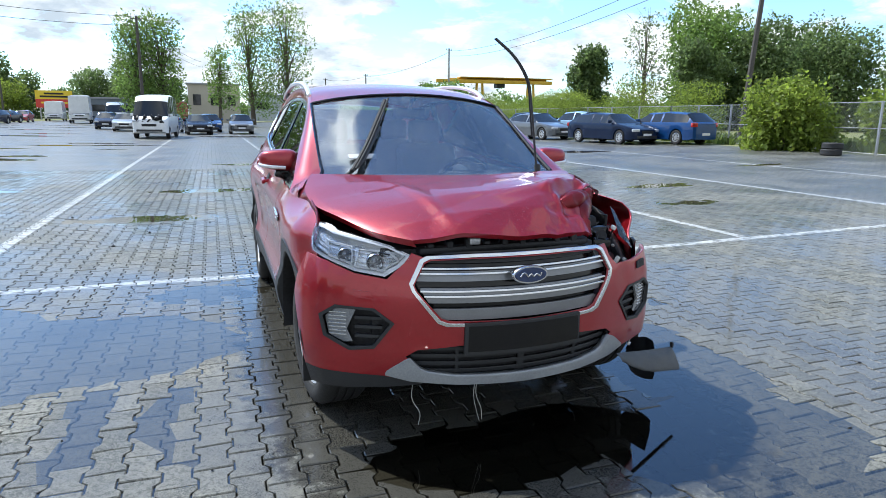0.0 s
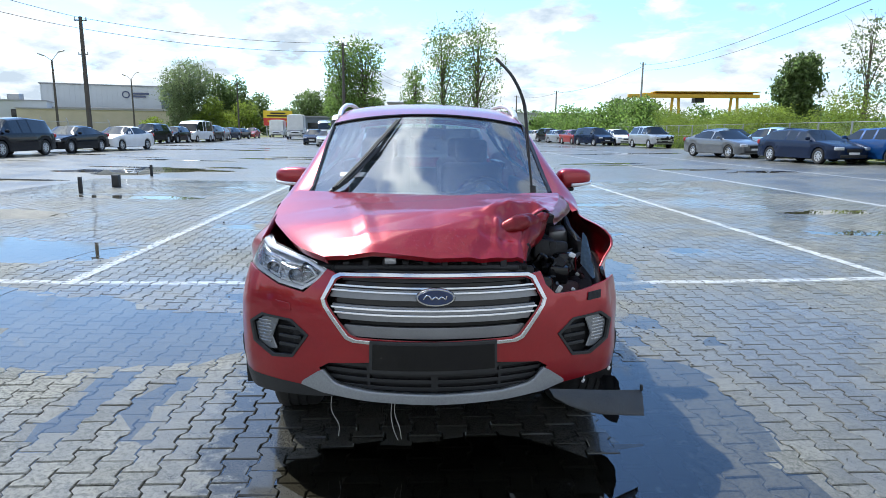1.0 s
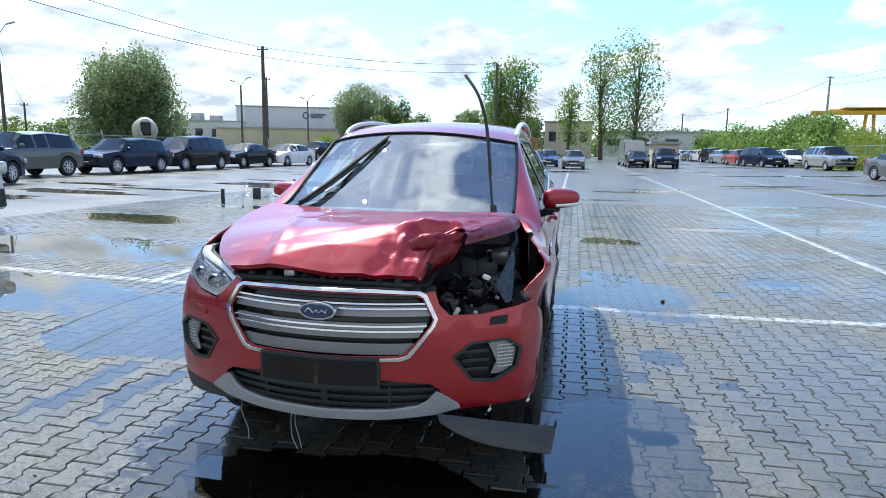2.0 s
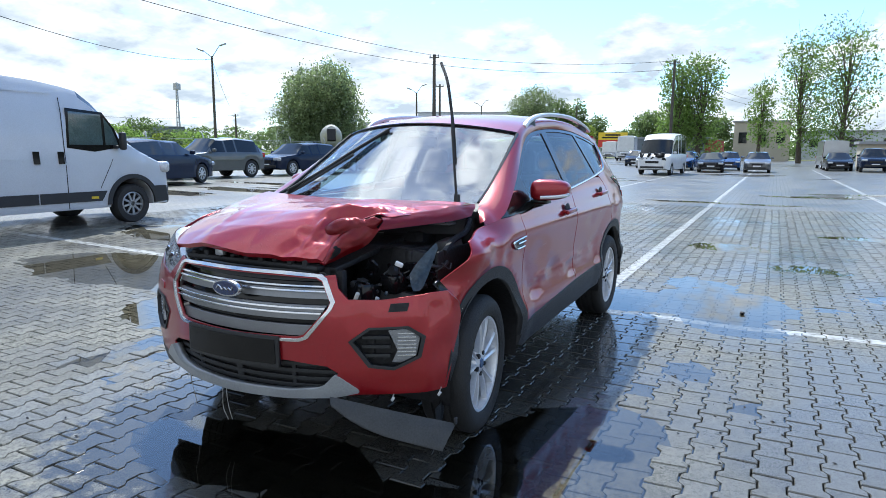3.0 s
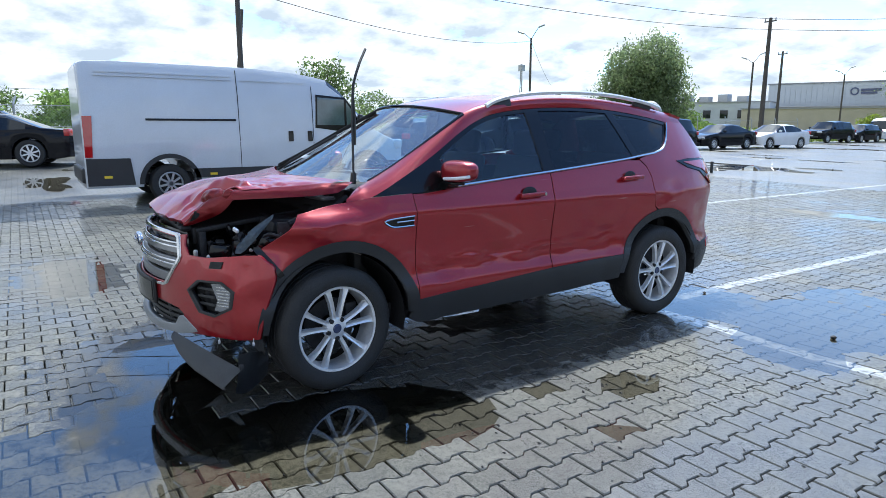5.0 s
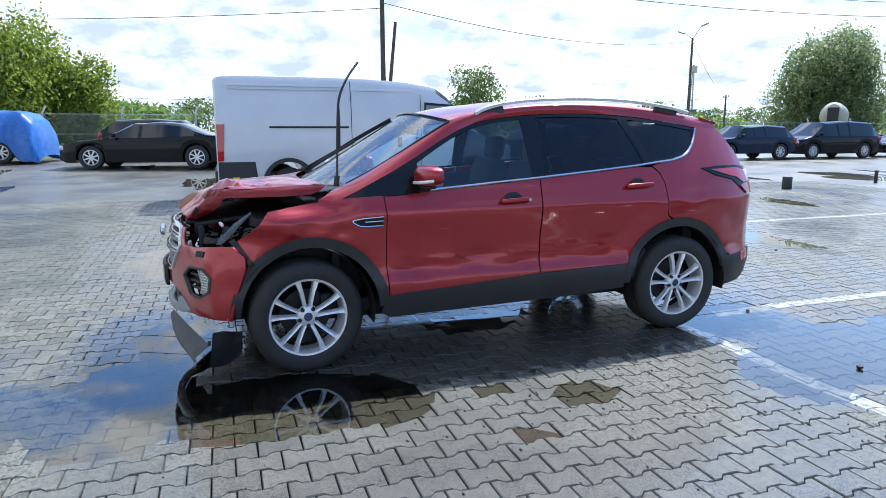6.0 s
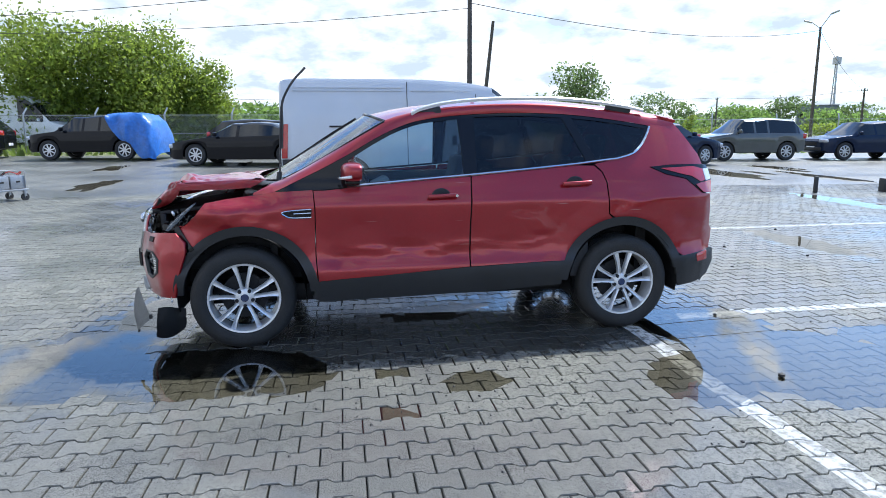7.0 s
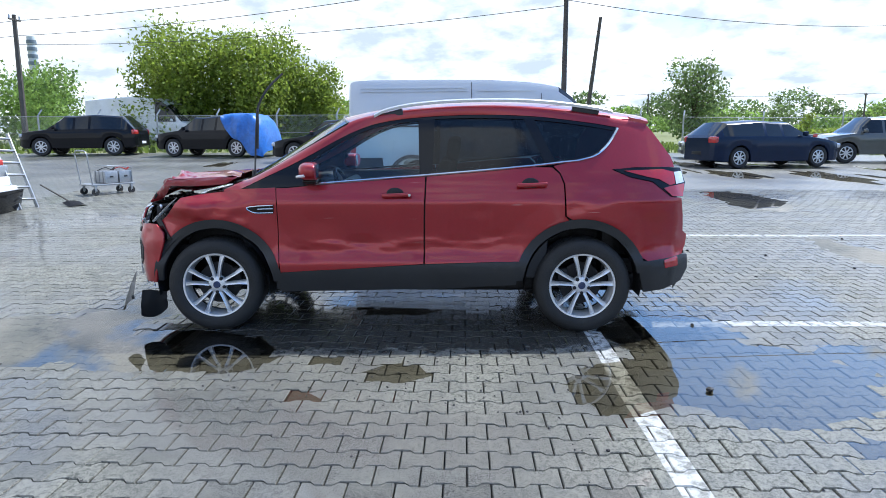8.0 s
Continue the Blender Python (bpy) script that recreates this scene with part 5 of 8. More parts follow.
for k in range(NV):
    v = k / (NV - 1)
    a, b = right_edge[k], left_edge[k]
    crown = lerp([(0, 0.02), (0.12, 0.062), (0.3, 0.082), (0.55, 0.072), (0.8, 0.038), (1, 0.0)], v)
    bow = lerp([(0, -0.05), (0.3, -0.02), (0.6, -0.02), (1, -0.15)], v)
    row = []
    for i in range(NU + 1):
        u = 1 - (1 - i / NU) ** 1.35
        p = a.lerp(b, u)
        lift = b.z - a.z
        p.z = a.z + lift * (u if lift < 0 else u ** 1.6)
        q = 1 - (2 * u - 1) ** 2
        p.z += crown * q ** 0.8
        p.y += bow * q
        for s in (-1, 1):
            d = abs(p.x - s * (0.27 + 0.17 * v))
            p.z += 0.012 * max(0.0, 1 - d / 0.05) * math.sin(math.pi * min(1, v * 1.15 + 0.05)) * (1 if s < 0 else 0.5)
        p.z -= 0.012 * max(0.0, 1 - abs(p.x) / 0.20) * (1 - v)
        for c0, c1, w, h in CREASES:
            d = seg_d(p.x, p.y, c0, c1)
            if d < w:
                p.z += h * (1 - d / w)
        hurt = smooth_step(0.10, 0.5, p.x) * smooth_step(-1.30, -1.6, p.y)
        p.z += 0.008 * hurt * (noise.noise((p.x * 12, p.y * 12, 2.2)) + 1.2 * abs(noise.noise((p.x * 26, p.y * 26, 5.0))) - 0.25) * min(1.0, 12 * (1 - u) + 0.3)
        row.append(bm.verts.new(p))
    rows_.append(row)
for p, q in zip(rows_, rows_[1:]):
    for i in range(NU):
        bm.faces.new((p[i], p[i + 1], q[i + 1], q[i]))
# turned-down edges
low = [bm.verts.new(v.co + Vector((0, 0.012, -0.020))) for v in rows_[0]]
for i in range(NU):
    bm.faces.new((rows_[0][i], low[i], low[i + 1], rows_[0][i + 1]))
highs = [bm.verts.new(r[0].co + Vector((0.02, 0.0, -0.03))) for r in rows_]
for k in range(NV - 1):
    bm.faces.new((rows_[k][0], highs[k], highs[k + 1], rows_[k + 1][0]))
bonnet = part("bonnet", bm, RED, car, "popped red bonnet crumpled at one front corner")


def crumpled(grid, cuts, rough, seed):
    """A sheet bent smoothly through a few rows of bends, cut fine and slightly buckled."""
    bm = bmesh.new()
    across = [curve(row, cuts) for row in grid]
    fine = list(zip(*[curve(col, cuts) for col in zip(*across)]))
    nr, nc = len(fine) - 1, len(fine[0]) - 1
    rows = []
    for i, line in enumerate(fine):
        row = []
        for p in line:
            n = noise.noise((p[0] * 24 + seed, p[1] * 24, p[2] * 24)) + 0.5 * noise.noise((p[0] * 60, p[1] * 60 + seed, p[2] * 60))
            row.append(bm.verts.new(Vector(p) + Vector((0.7, -0.4, 0.4)) * rough * n * (1 if 0 < i < nr else 0.3)))
        rows.append(row)
    for p, q in zip(rows, rows[1:]):
        for k in range(nc):
            bm.faces.new((p[k], p[k + 1], q[k + 1], q[k]))
    bmesh.ops.solidify(bm, geom=bm.faces[:], thickness=0.004)
    return bm


shoulder = []
for inner, outer in (((-0.795, -1.71, 0.965), (-1.70, 0.955)), ((-0.775, -1.60, 1.000), (-1.60, 1.005)), ((-0.770, -1.50, 1.022), (-1.50, 1.028)), ((-0.770, -1.38, 1.055), (-1.38, 1.040)), ((-0.765, -1.25, 1.088), (-1.25, 1.042)), ((-0.725, -1.10, 1.118), (-1.10, 1.058))):
    y, z = outer
    out = Vector((-body_x(y, z) - 0.003, y, z - 0.012))
    top = out.lerp(Vector(inner), 0.25) + Vector((0, 0, 0.022))
    shoulder.append([tuple(out), tuple(top), tuple(top.lerp(Vector(inner), 0.6) + Vector((0, 0, 0.006))), inner])
part("wing_shoulder", crumpled(shoulder, 5, 0.0, 1), RED, car, "rounded top of the sound front wing")
# the corner folded over, the rolled ear of sheet metal on it, and the flange hanging behind
flap = [[(0.350, -1.995, 0.918), (0.352, -1.925, 0.972), (0.362, -1.855, 1.030), (0.385, -1.785, 1.062)],
        [(0.392, -2.004, 0.920), (0.408, -1.950, 0.978), (0.432, -1.885, 1.040), (0.468, -1.805, 1.090)],
        [(0.400, -2.003, 0.913), (0.428, -1.932, 0.958), (0.474, -1.868, 1.008), (0.514, -1.798, 1.075)],
        [(0.396, -1.998, 0.906), (0.432, -1.893, 0.938), (0.502, -1.822, 0.985), (0.535, -1.770, 1.050)]]
part("folded_corner", crumpled(flap, 7, 0.008, 3), RED_HURT, bonnet, "torn and folded corner of the bonnet")
ear = []
for c, size in (((0.280, -1.870, 1.030), 0.010), ((0.330, -1.858, 1.038), 0.036), ((0.385, -1.838, 1.046), 0.050), ((0.435, -1.815, 1.052), 0.047), ((0.470, -1.797, 1.056), 0.033), ((0.505, -1.780, 1.072), 0.030), ((0.545, -1.760, 1.090), 0.005)):
    ring = []
    for turn in (-50, -10, 30, 70, 110, 150, 190):
        q = radians(turn)
        ring.append(tuple(Vector(c) + Vector((0.38, -0.92, 0.0)) * size * math.cos(q) + Vector((0.0, 0.0, 1.12)) * size * math.sin(q)))
    ear.append(ring)
part("fold_knot", crumpled(ear, 5, 0.013, 8), RED, bonnet, "rolled ear of crushed sheet metal")
gash = [[(0.398, -1.985, 0.940), (0.405, -1.962, 0.962), (0.409, -1.945, 0.985)],
        [(0.414, -1.978, 0.936), (0.425, -1.950, 0.962), (0.424, -1.934, 0.988)],
        [(0.419, -1.963, 0.935), (0.434, -1.936, 0.955), (0.432, -1.918, 0.982)]]
part("paint_gash", crumpled(gash, 5, 0.010, 21), DARK, bonnet, "dark gash in the folded corner")
flange = [[(0.535, -1.762, 1.106), (0.63, -1.52, 1.117), (0.685, -1.34, 1.129), (0.725, -1.16, 1.131)],
          [(0.560, -1.785, 1.085), (0.66, -1.545, 1.094), (0.722, -1.365, 1.106), (0.748, -1.20, 1.115)],
          [(0.560, -1.825, 1.052), (0.665, -1.58, 1.060), (0.735, -1.40, 1.068), (0.758, -1.27, 1.078)]]
part("bent_flange", crumpled(flange, 5, 0.011, 5), RED, bonnet, "bent edge of the bonnet")
bm = bmesh.new()
add_box(bm, (-0.08, -1.60, 0.92), (1.0, 0.7, 0.03), Matrix.Rotation(0.12, 4, "X"), 0.01)
part("bonnet_lining", bm, DARK, bonnet)
# front bumper with openings
GR_OUT = [(0.0, 0.885), (0.25, 0.884), (0.435, 0.876), (0.462, 0.862), (0.505, 0.765), (0.492, 0.735), (0.385, 0.605), (0.35, 0.592), (0.0, 0.585)]
gr_outer = GR_OUT[:-1] + [GR_OUT[-1]] + mirror2(GR_OUT[1:-1])
LOW = [(0.0, 0.505), (0.29, 0.505), (0.47, 0.485), (0.52, 0.455), (0.455, 0.36), (0.0, 0.335)]
FOG = [(0.565, 0.598), (0.65, 0.660), (0.82, 0.668), (0.895, 0.622), (0.875, 0.53), (0.76, 0.475), (0.65, 0.487)]


def edge_side(s):
    if s > 0:
        return [(0.50, 0.875), (0.515, 0.82), (0.56, 0.775), (0.70, 0.775), (0.82, 0.79), (0.93, 0.80), (1.03, 0.80)]
    return [(0.50, 0.885), (0.53, 0.845), (0.60, 0.78), (0.74, 0.80), (0.88, 0.845), (1.0, 0.86), (1.05, 0.86)]


def lower_side():
    return [(1.10, 0.74), (1.105, 0.68), (1.075, 0.60), (1.045, 0.52), (1.025, 0.44), (1.01, 0.37), (0.80, 0.365), (0.62, 0.36), (0.52, 0.348)]


gr_hole = [(s * 0.96, 0.735 + (z - 0.735) * 0.87) for s, z in gr_outer]
outline = [(0.0, 0.877)] + [(0.25, 0.875), (0.445, 0.868)] + edge_side(1) + lower_side() + [(0.30, 0.325), (0.0, 0.32)]
outline += mirror2([(0.25, 0.875), (0.445, 0.868)] + edge_side(-1) + lower_side() + [(0.30, 0.325)])
low_hole = LOW + mirror2(LOW[1:-1])
bumper = part("front_bumper", nose_patch(outline, (gr_hole, low_hole, FOG, mirror2(FOG))), RED_HURT, car, "red front bumper cracked and scuffed at one corner")
# grille
gr_inner = [(s * 0.968, 0.735 + (z - 0.735) * 0.925) for s, z in gr_outer]
grille = part("grille_frame", nose_patch(gr_outer, (gr_inner,), 0.010, 0.03), CHROME, car, "chrome hexagonal grille frame")
part("grille_back", nose_patch(gr_outer, (), -0.05, 0.0), GLOSS_BLACK, grille)


def band(z0, z1, w0, w1, off, thick, material, name, label=""):
    poly = [(w0, z0), (w1, z1)]
    part(name, nose_patch([(-w0, z0), (w0, z0), (w1, z1), (-w1, z1)], (), off, thick), material, grille, label)


for z0, z1, w0, w1 in ((0.772, 0.812, 0.478, 0.462), (0.683, 0.742, 0.425, 0.462), (0.612, 0.656, 0.375, 0.405)):
    band(z0, z1, w0, w1, -0.018, 0.03, SATIN, "grille_bar", "satin silver grille bar")
for z, w in ((0.826, 0.455), (0.806, 0.462), (0.735, 0.458), (0.714, 0.442)):
    band(z - 0.0027, z + 0.0027, w, w, 0.0, 0.02, CHROME, "grille_strip", "chrome strip")
band(0.842, 0.856, 0.43, 0.43, -0.03, 0.01, BLACK_PLASTIC, "grille_slot")
bm = bmesh.new()
add_lathe(bm, [(0.001, -0.012), (0.078, -0.012), (0.083, -0.004), (0.080, 0.010), (0.001, 0.010)], Matrix.Translation((0, -2.172, 0.802)) @ Matrix.Rotation(radians(90), 4, "Z") @ Matrix.Diagonal((1, 1, 0.47, 1)), 40)
badge = part("badge", bm, CHROME, grille, "oval chrome-rimmed badge")
bm = bmesh.new()
add_lathe(bm, [(0.001, -0.016), (0.070, -0.016), (0.075, -0.010), (0.001, -0.008)], Matrix.Translation((0, -2.172, 0.802)) @ Matrix.Rotation(radians(90), 4, "Z") @ Matrix.Diagonal((1, 1, 0.43, 1)), 40)
part("badge_face", bm, BADGE_BLUE, badge, "dark blue badge face")
bm = bmesh.new()
add_path(bm, [(x, -2.190, z) for x, z in curve([(-0.05, 0.797), (-0.038, 0.812), (-0.025, 0.808), (-0.015, 0.796), (-0.002, 0.806), (0.012, 0.797), (0.024, 0.806), (0.04, 0.797), (0.046, 0.812)], 3)], 0.0035, 5)
part("badge_mark", bm, CHROME, badge, "silver squiggle")
# lower grille, lip, plate
part("lower_grille", nose_patch([(-0.56, 0.50), (0.56, 0.50), (0.54, 0.33), (-0.54, 0.33)], (), -0.06, 0.0), DARK, car, "black lower intake")
low = bpy.data.objects["lower_grille"]
for z in (0.375, 0.41, 0.445, 0.478):
    part("slat", nose_patch([(-0.50, z - 0.006), (0.50, z - 0.006), (0.50, z + 0.008), (-0.50, z + 0.008)], (), -0.035, 0.02), BLACK_PLASTIC, low)
for x in (-0.3, 0.0, 0.3):
    part("slat", nose_patch([(x - 0.006, 0.34), (x + 0.006, 0.34), (x + 0.006, 0.49), (x - 0.006, 0.49)], (), -0.038, 0.02), BLACK_PLASTIC, low)
LIP = [(0.0, 0.362), (0.30, 0.368), (0.42, 0.384), (0.455, 0.40), (0.498, 0.447), (0.52, 0.44), (0.60, 0.385), (0.605, 0.372), (0.50, 0.346), (0.30, 0.332), (0.0, 0.325)]
part("bumper_lip", nose_patch(LIP + mirror2(LIP[1:-1]), (), 0.018, 0.05), LIP_GREY, car, "grey front skid lip")
part("number_plate_holder", nose_patch([(-0.272, 0.605), (0.258, 0.608), (0.262, 0.475), (-0.275, 0.470)], (), 0.022, 0.02), BLACK_PLASTIC, car, "empty black number plate holder")
plate = bpy.data.objects["number_plate_holder"]
part("plate_face", nose_patch([(-0.258, 0.595), (0.246, 0.597), (0.249, 0.49), (-0.26, 0.485)], (), 0.026, 0.004), GLOSS_BLACK, plate)
for s in (-1, 1):
    FS = FOG if s > 0 else mirror2(FOG)
    inner = [(a + (0.72 * s - a) * 0.1, b + (0.575 - b) * 0.1) for a, b in FS]
    fog = part("fog_lamp", nose_patch(FS, (inner,), 0.006, 0.03), BLACK_PLASTIC, car, "fog lamp in a black bezel")
    part("fog_back", nose_patch(FS, (), -0.05, 0.0), DARK, fog)
    for z in (0.53, 0.57, 0.61):
        a, b = (0.62, 0.74)
        part("fog_slat", nose_patch([(s * a, z - 0.005), (s * b, z - 0.005), (s * b, z + 0.006), (s * a, z + 0.006)], (), -0.02, 0.02), BLACK_PLASTIC, fog)
    fl = [(0.735, 0.645), (0.82, 0.650), (0.872, 0.612), (0.855, 0.535), (0.79, 0.505), (0.75, 0.508), (0.775, 0.56)]
    part("fog_lens", nose_patch(fl if s > 0 else mirror2(fl), (), -0.012, 0.02, 0.03), FOG_LENS, fog, "ribbed clear lens")
    for k in range(7):
        z = 0.535 + 0.016 * k
        part("lens_rib", nose_patch([(s * 0.775, z), (s * 0.855, z), (s * 0.853, z + 0.004), (s * 0.775, z + 0.004)], (), -0.008, 0.006), CHROME, fog)
# headlamp washer caps
for s in (-1, 1):
    sq = [(s * 0.665, 0.728), (s * 0.74, 0.735), (s * 0.735, 0.705), (s * 0.655, 0.70)] if s < 0 else [(0.745, 0.762), (0.825, 0.766), (0.815, 0.732), (0.735, 0.728)]
    part("washer_cap", nose_patch(sq, (), 0.006, 0.008), RED if s < 0 else DARK, bumper, "" if s < 0 else "open black washer slot")
# lower black valance on the sound side, and the torn one hanging on the other
part("valance", nose_patch([(-0.52, 0.348), (-0.62, 0.362), (-0.8, 0.367), (-1.005, 0.374), (-0.99, 0.292), (-0.8, 0.292), (-0.6, 0.308), (-0.45, 0.328)], (), 0.002, 0.03), BLACK_PLASTIC, car, "black scraped lower valance")
blade = [[(0.50, -2.110, 0.372), (0.62, -2.062, 0.348), (0.74, -2.010, 0.322), (0.87, -1.955, 0.297), (0.992, -1.900, 0.273)],
         [(0.51, -2.125, 0.355), (0.62, -2.092, 0.315), (0.74, -2.052, 0.283), (0.865, -2.000, 0.258), (0.986, -1.948, 0.234)],
         [(0.52, -2.128, 0.338), (0.62, -2.112, 0.282), (0.74, -2.080, 0.240), (0.86, -2.035, 0.212), (0.976, -1.992, 0.188)],
         [(0.525, -2.115, 0.332), (0.625, -2.095, 0.276), (0.742, -2.062, 0.235), (0.86, -2.018, 0.208), (0.974, -1.978, 0.184)]]
hang = part("hanging_valance", crumpled(blade, 5, 0.004, 6), VALANCE, car, "torn grey valance blade hanging over a puddle")
liner = [[(0.885, -1.885, 0.310), (0.880, -1.83, 0.315), (0.855, -1.78, 0.300), (0.840, -1.72, 0.290)],
         [(0.900, -1.900, 0.200), (0.885, -1.84, 0.215), (0.850, -1.78, 0.195), (0.840, -1.72, 0.230)],
         [(0.880, -1.910, 0.110), (0.860, -1.85, 0.095), (0.835, -1.79, 0.110), (0.835, -1.73, 0.160)]]
part("torn_liner", crumpled(liner, 5, 0.009, 12), BLACK_PLASTIC, car, "torn black wheel arch liner")
bm = bmesh.new()
add_box(bm, (0.990, -1.902, 0.285), (0.012, 0.02, 0.03), None, 0.004)
part("torn_tab", bm, BLACK_PLASTIC, hang, "torn fixing tab")
for x, y, z in ((0.70, -1.93, 0.335), (0.86, -1.80, 0.345)):
    bm = bmesh.new()
    add_box(bm, (x, y, z), (0.013, 0.012, 0.02), Matrix.Rotation(0.5, 4, "Y"), 0.003)
    add_path(bm, [(x, y, z + 0.01), (x + 0.008, y, z + 0.03), (x, y + 0.004, z + 0.055)], 0.003, 5)
    part("broken_clip", bm, LENS_WHITE, bumper, "broken pale plastic clip")
# right headlamp
HL = [(0.505, 0.868), (0.545, 0.83), (0.61, 0.79), (0.74, 0.808), (0.88, 0.85), (1.0, 0.875), (1.08, 0.92), (1.115, 0.975), (1.0, 0.975), (0.86, 0.955), (0.72, 0.93), (0.60, 0.905)]
hl = mirror2(HL)
head = part("headlamp", nose_patch(hl, (), -0.045, 0.0), REFLECTOR, car, "clear headlamp with projector and silver reflector")
bm = bmesh.new()
LOW_LINE = [(0.545, 0.845), (0.61, 0.805), (0.74, 0.820), (0.88, 0.862), (1.0, 0.887), (1.08, 0.925)]
TOP_LINE = [(0.545, 0.875), (0.60, 0.895), (0.72, 0.920), (0.86, 0.945), (1.0, 0.962), (1.08, 0.965)]
prev = None
for q in np.linspace(0.555, 1.06, 22):
    lo, hi = lerp(LOW_LINE, q), lerp(TOP_LINE, q)
    sec = []
    for k in range(5):
        z0, z1 = lo + (hi - lo) * k / 5, lo + (hi - lo) * (k + 0.92) / 5
        sec += [bm.verts.new(nose(-q, z0, -0.016)), bm.verts.new(nose(-q, z1, -0.038))]
    if prev:
        for k in range(9):
            bm.faces.new((prev[k], prev[k + 1], sec[k + 1], sec[k]))
    prev = sec
part("stepped_reflector", bm, MIRRORED, head, "bright stepped reflector")
rim_in = [(a + (-0.77 - a) * 0.06, b + (0.885 - b) * 0.10) for a, b in hl]
part("headlamp_bezel", nose_patch(hl, (rim_in,), -0.006, 0.07), LENS_WHITE, head)
part("headlamp_lens", nose_patch(hl, (), 0.0, 0.0), LENS, head, "clear rain-beaded lens")
for s, z, r in ((-0.66, 0.845, 0.036), (-0.80, 0.868, 0.030)):
    bm = bmesh.new()
    c = nose(s, z, -0.02)
    M = Matrix.Translation(c) @ Matrix.Rotation(radians(-90 - 12), 4, "Z")
    add_lathe(bm, [(r, -0.03), (r, 0.012), (r * 0.92, 0.016), (r * 0.86, 0.0), (r * 0.86, -0.03)], M, 24)
    pr = part("projector_ring", bm, CHROME, head)
    bm = bmesh.new()
    add_lathe(bm, [(0.001, 0.012), (r * 0.5, 0.008), (r * 0.85, -0.006), (0.001, -0.02)], M, 24)
    part("projector", bm, FOG_LENS, head)
for row in ([(-0.555, 0.85), (-0.625, 0.812), (-0.74, 0.825), (-0.73, 0.89), (-0.6, 0.885)], [(-0.76, 0.835), (-0.88, 0.862), (-0.9, 0.915), (-0.77, 0.9)]):
    bm = bmesh.new()
    add_path(bm, [nose(s, z, -0.02) for s, z in row + row[:1]], 0.005, 6)
    part("light_guide", bm, LENS_WHITE, head)

# engine bay, seen through the gap
bm = bmesh.new()
add_box(bm, (0.0, -1.55, 0.56), (1.25, 0.82, 0.10), None, 0.01)
add_box(bm, (0.0, -1.14, 0.80), (1.45, 0.05, 0.56), None, 0.01)
add_box(bm, (-0.62, -1.40, 0.74), (0.04, 0.55, 0.36), None, 0.01)
add_box(bm, (0.60, -1.38, 0.76), (0.04, 0.50, 0.36), None, 0.01)
bay = part("engine_bay", bm, DARK, car, "dark exposed engine bay")
bm = bmesh.new()
add_box(bm, (-0.03, -1.985, 0.89), (0.80, 0.06, 0.03), None, 0.012)
add_box(bm, (-0.03, -1.94, 0.85), (0.84, 0.04, 0.09), None, 0.012)
for k in range(9):
    add_box(bm, (-0.38 + 0.085 * k, -2.0, 0.912), (0.03, 0.03, 0.018 + 0.012 * (k % 3)), None, 0.004, 1)
part("radiator_support", bm, DARK, bay)
bm = bmesh.new()
add_box(bm, (0, -1.92, 0.70), (0.9, 0.04, 0.36), None, 0.01)
part("radiator", bm, DARK, bay)
re = random.Random(11)


def nose_y(x):
    """How far forward the bay reaches behind the bumper skin."""
    return -1.93 + max(0.0, x - 0.5) * 1.13


for nm, c, s, m_ in (("engine_cover", (-0.1, -1.5, 0.83), (0.6, 0.45, 0.16), DARK), ("air_box", (0.42, -1.45, 0.84), (0.3, 0.3, 0.2), DARK), ("battery", (0.40, -1.28, 0.90), (0.25, 0.18, 0.18), DARK), ("reservoir", (0.68, -1.36, 0.93), (0.10, 0.12, 0.08), SATIN), ("fuse_box", (0.58, -1.52, 0.88), (0.18, 0.22, 0.10), DARK), ("lamp_bracket", (0.58, -1.70, 0.72), (0.22, 0.18, 0.10), BLACK_PLASTIC), ("lamp_motor", (0.60, -1.76, 0.81), (0.10, 0.09, 0.09), GLOSS_BLACK), ("lamp_carrier", (0.46, -1.84, 0.76), (0.20, 0.12, 0.12), GLOSS_BLACK), ("lamp_socket", (0.66, -1.64, 0.83), (0.12, 0.12, 0.12), GLOSS_BLACK), ("latch", (-0.19, -2.02, 0.925), (0.05, 0.03, 0.03), RAW), ("crash_bar", (0.0, -1.98, 0.56), (0.8, 0.05, 0.10), DARK)):
    bm = bmesh.new()
    add_box(bm, c, s, Euler((re.uniform(-0.2, 0.2), re.uniform(-0.2, 0.2), re.uniform(-0.3, 0.3))).to_matrix().to_4x4() if nm not in ("crash_bar", "latch") else None, min(s) * 0.2, 2)
    part(nm, bm, m_, bay)
for k in range(16):
    bm = bmesh.new()
    x = re.uniform(0.46, 0.74)
    p = Vector((x, max(nose_y(x) + 0.03, re.uniform(-1.9, -1.6)), re.uniform(0.76, 0.87)))
    pts = [p]
    for q in range(5):
        p = p + Vector((re.uniform(-0.05, 0.05), re.uniform(-0.02, 0.05), re.uniform(-0.035, 0.035)))
        p.y = max(p.y, nose_y(p.x) + 0.03)
        pts.append(p)
    add_path(bm, curve(pts, 3), re.uniform(0.003, 0.010), 6)
    part("hose", bm, (GLOSS_BLACK, BLACK_PLASTIC, DARK, GLOSS_BLACK)[k % 4], bay)
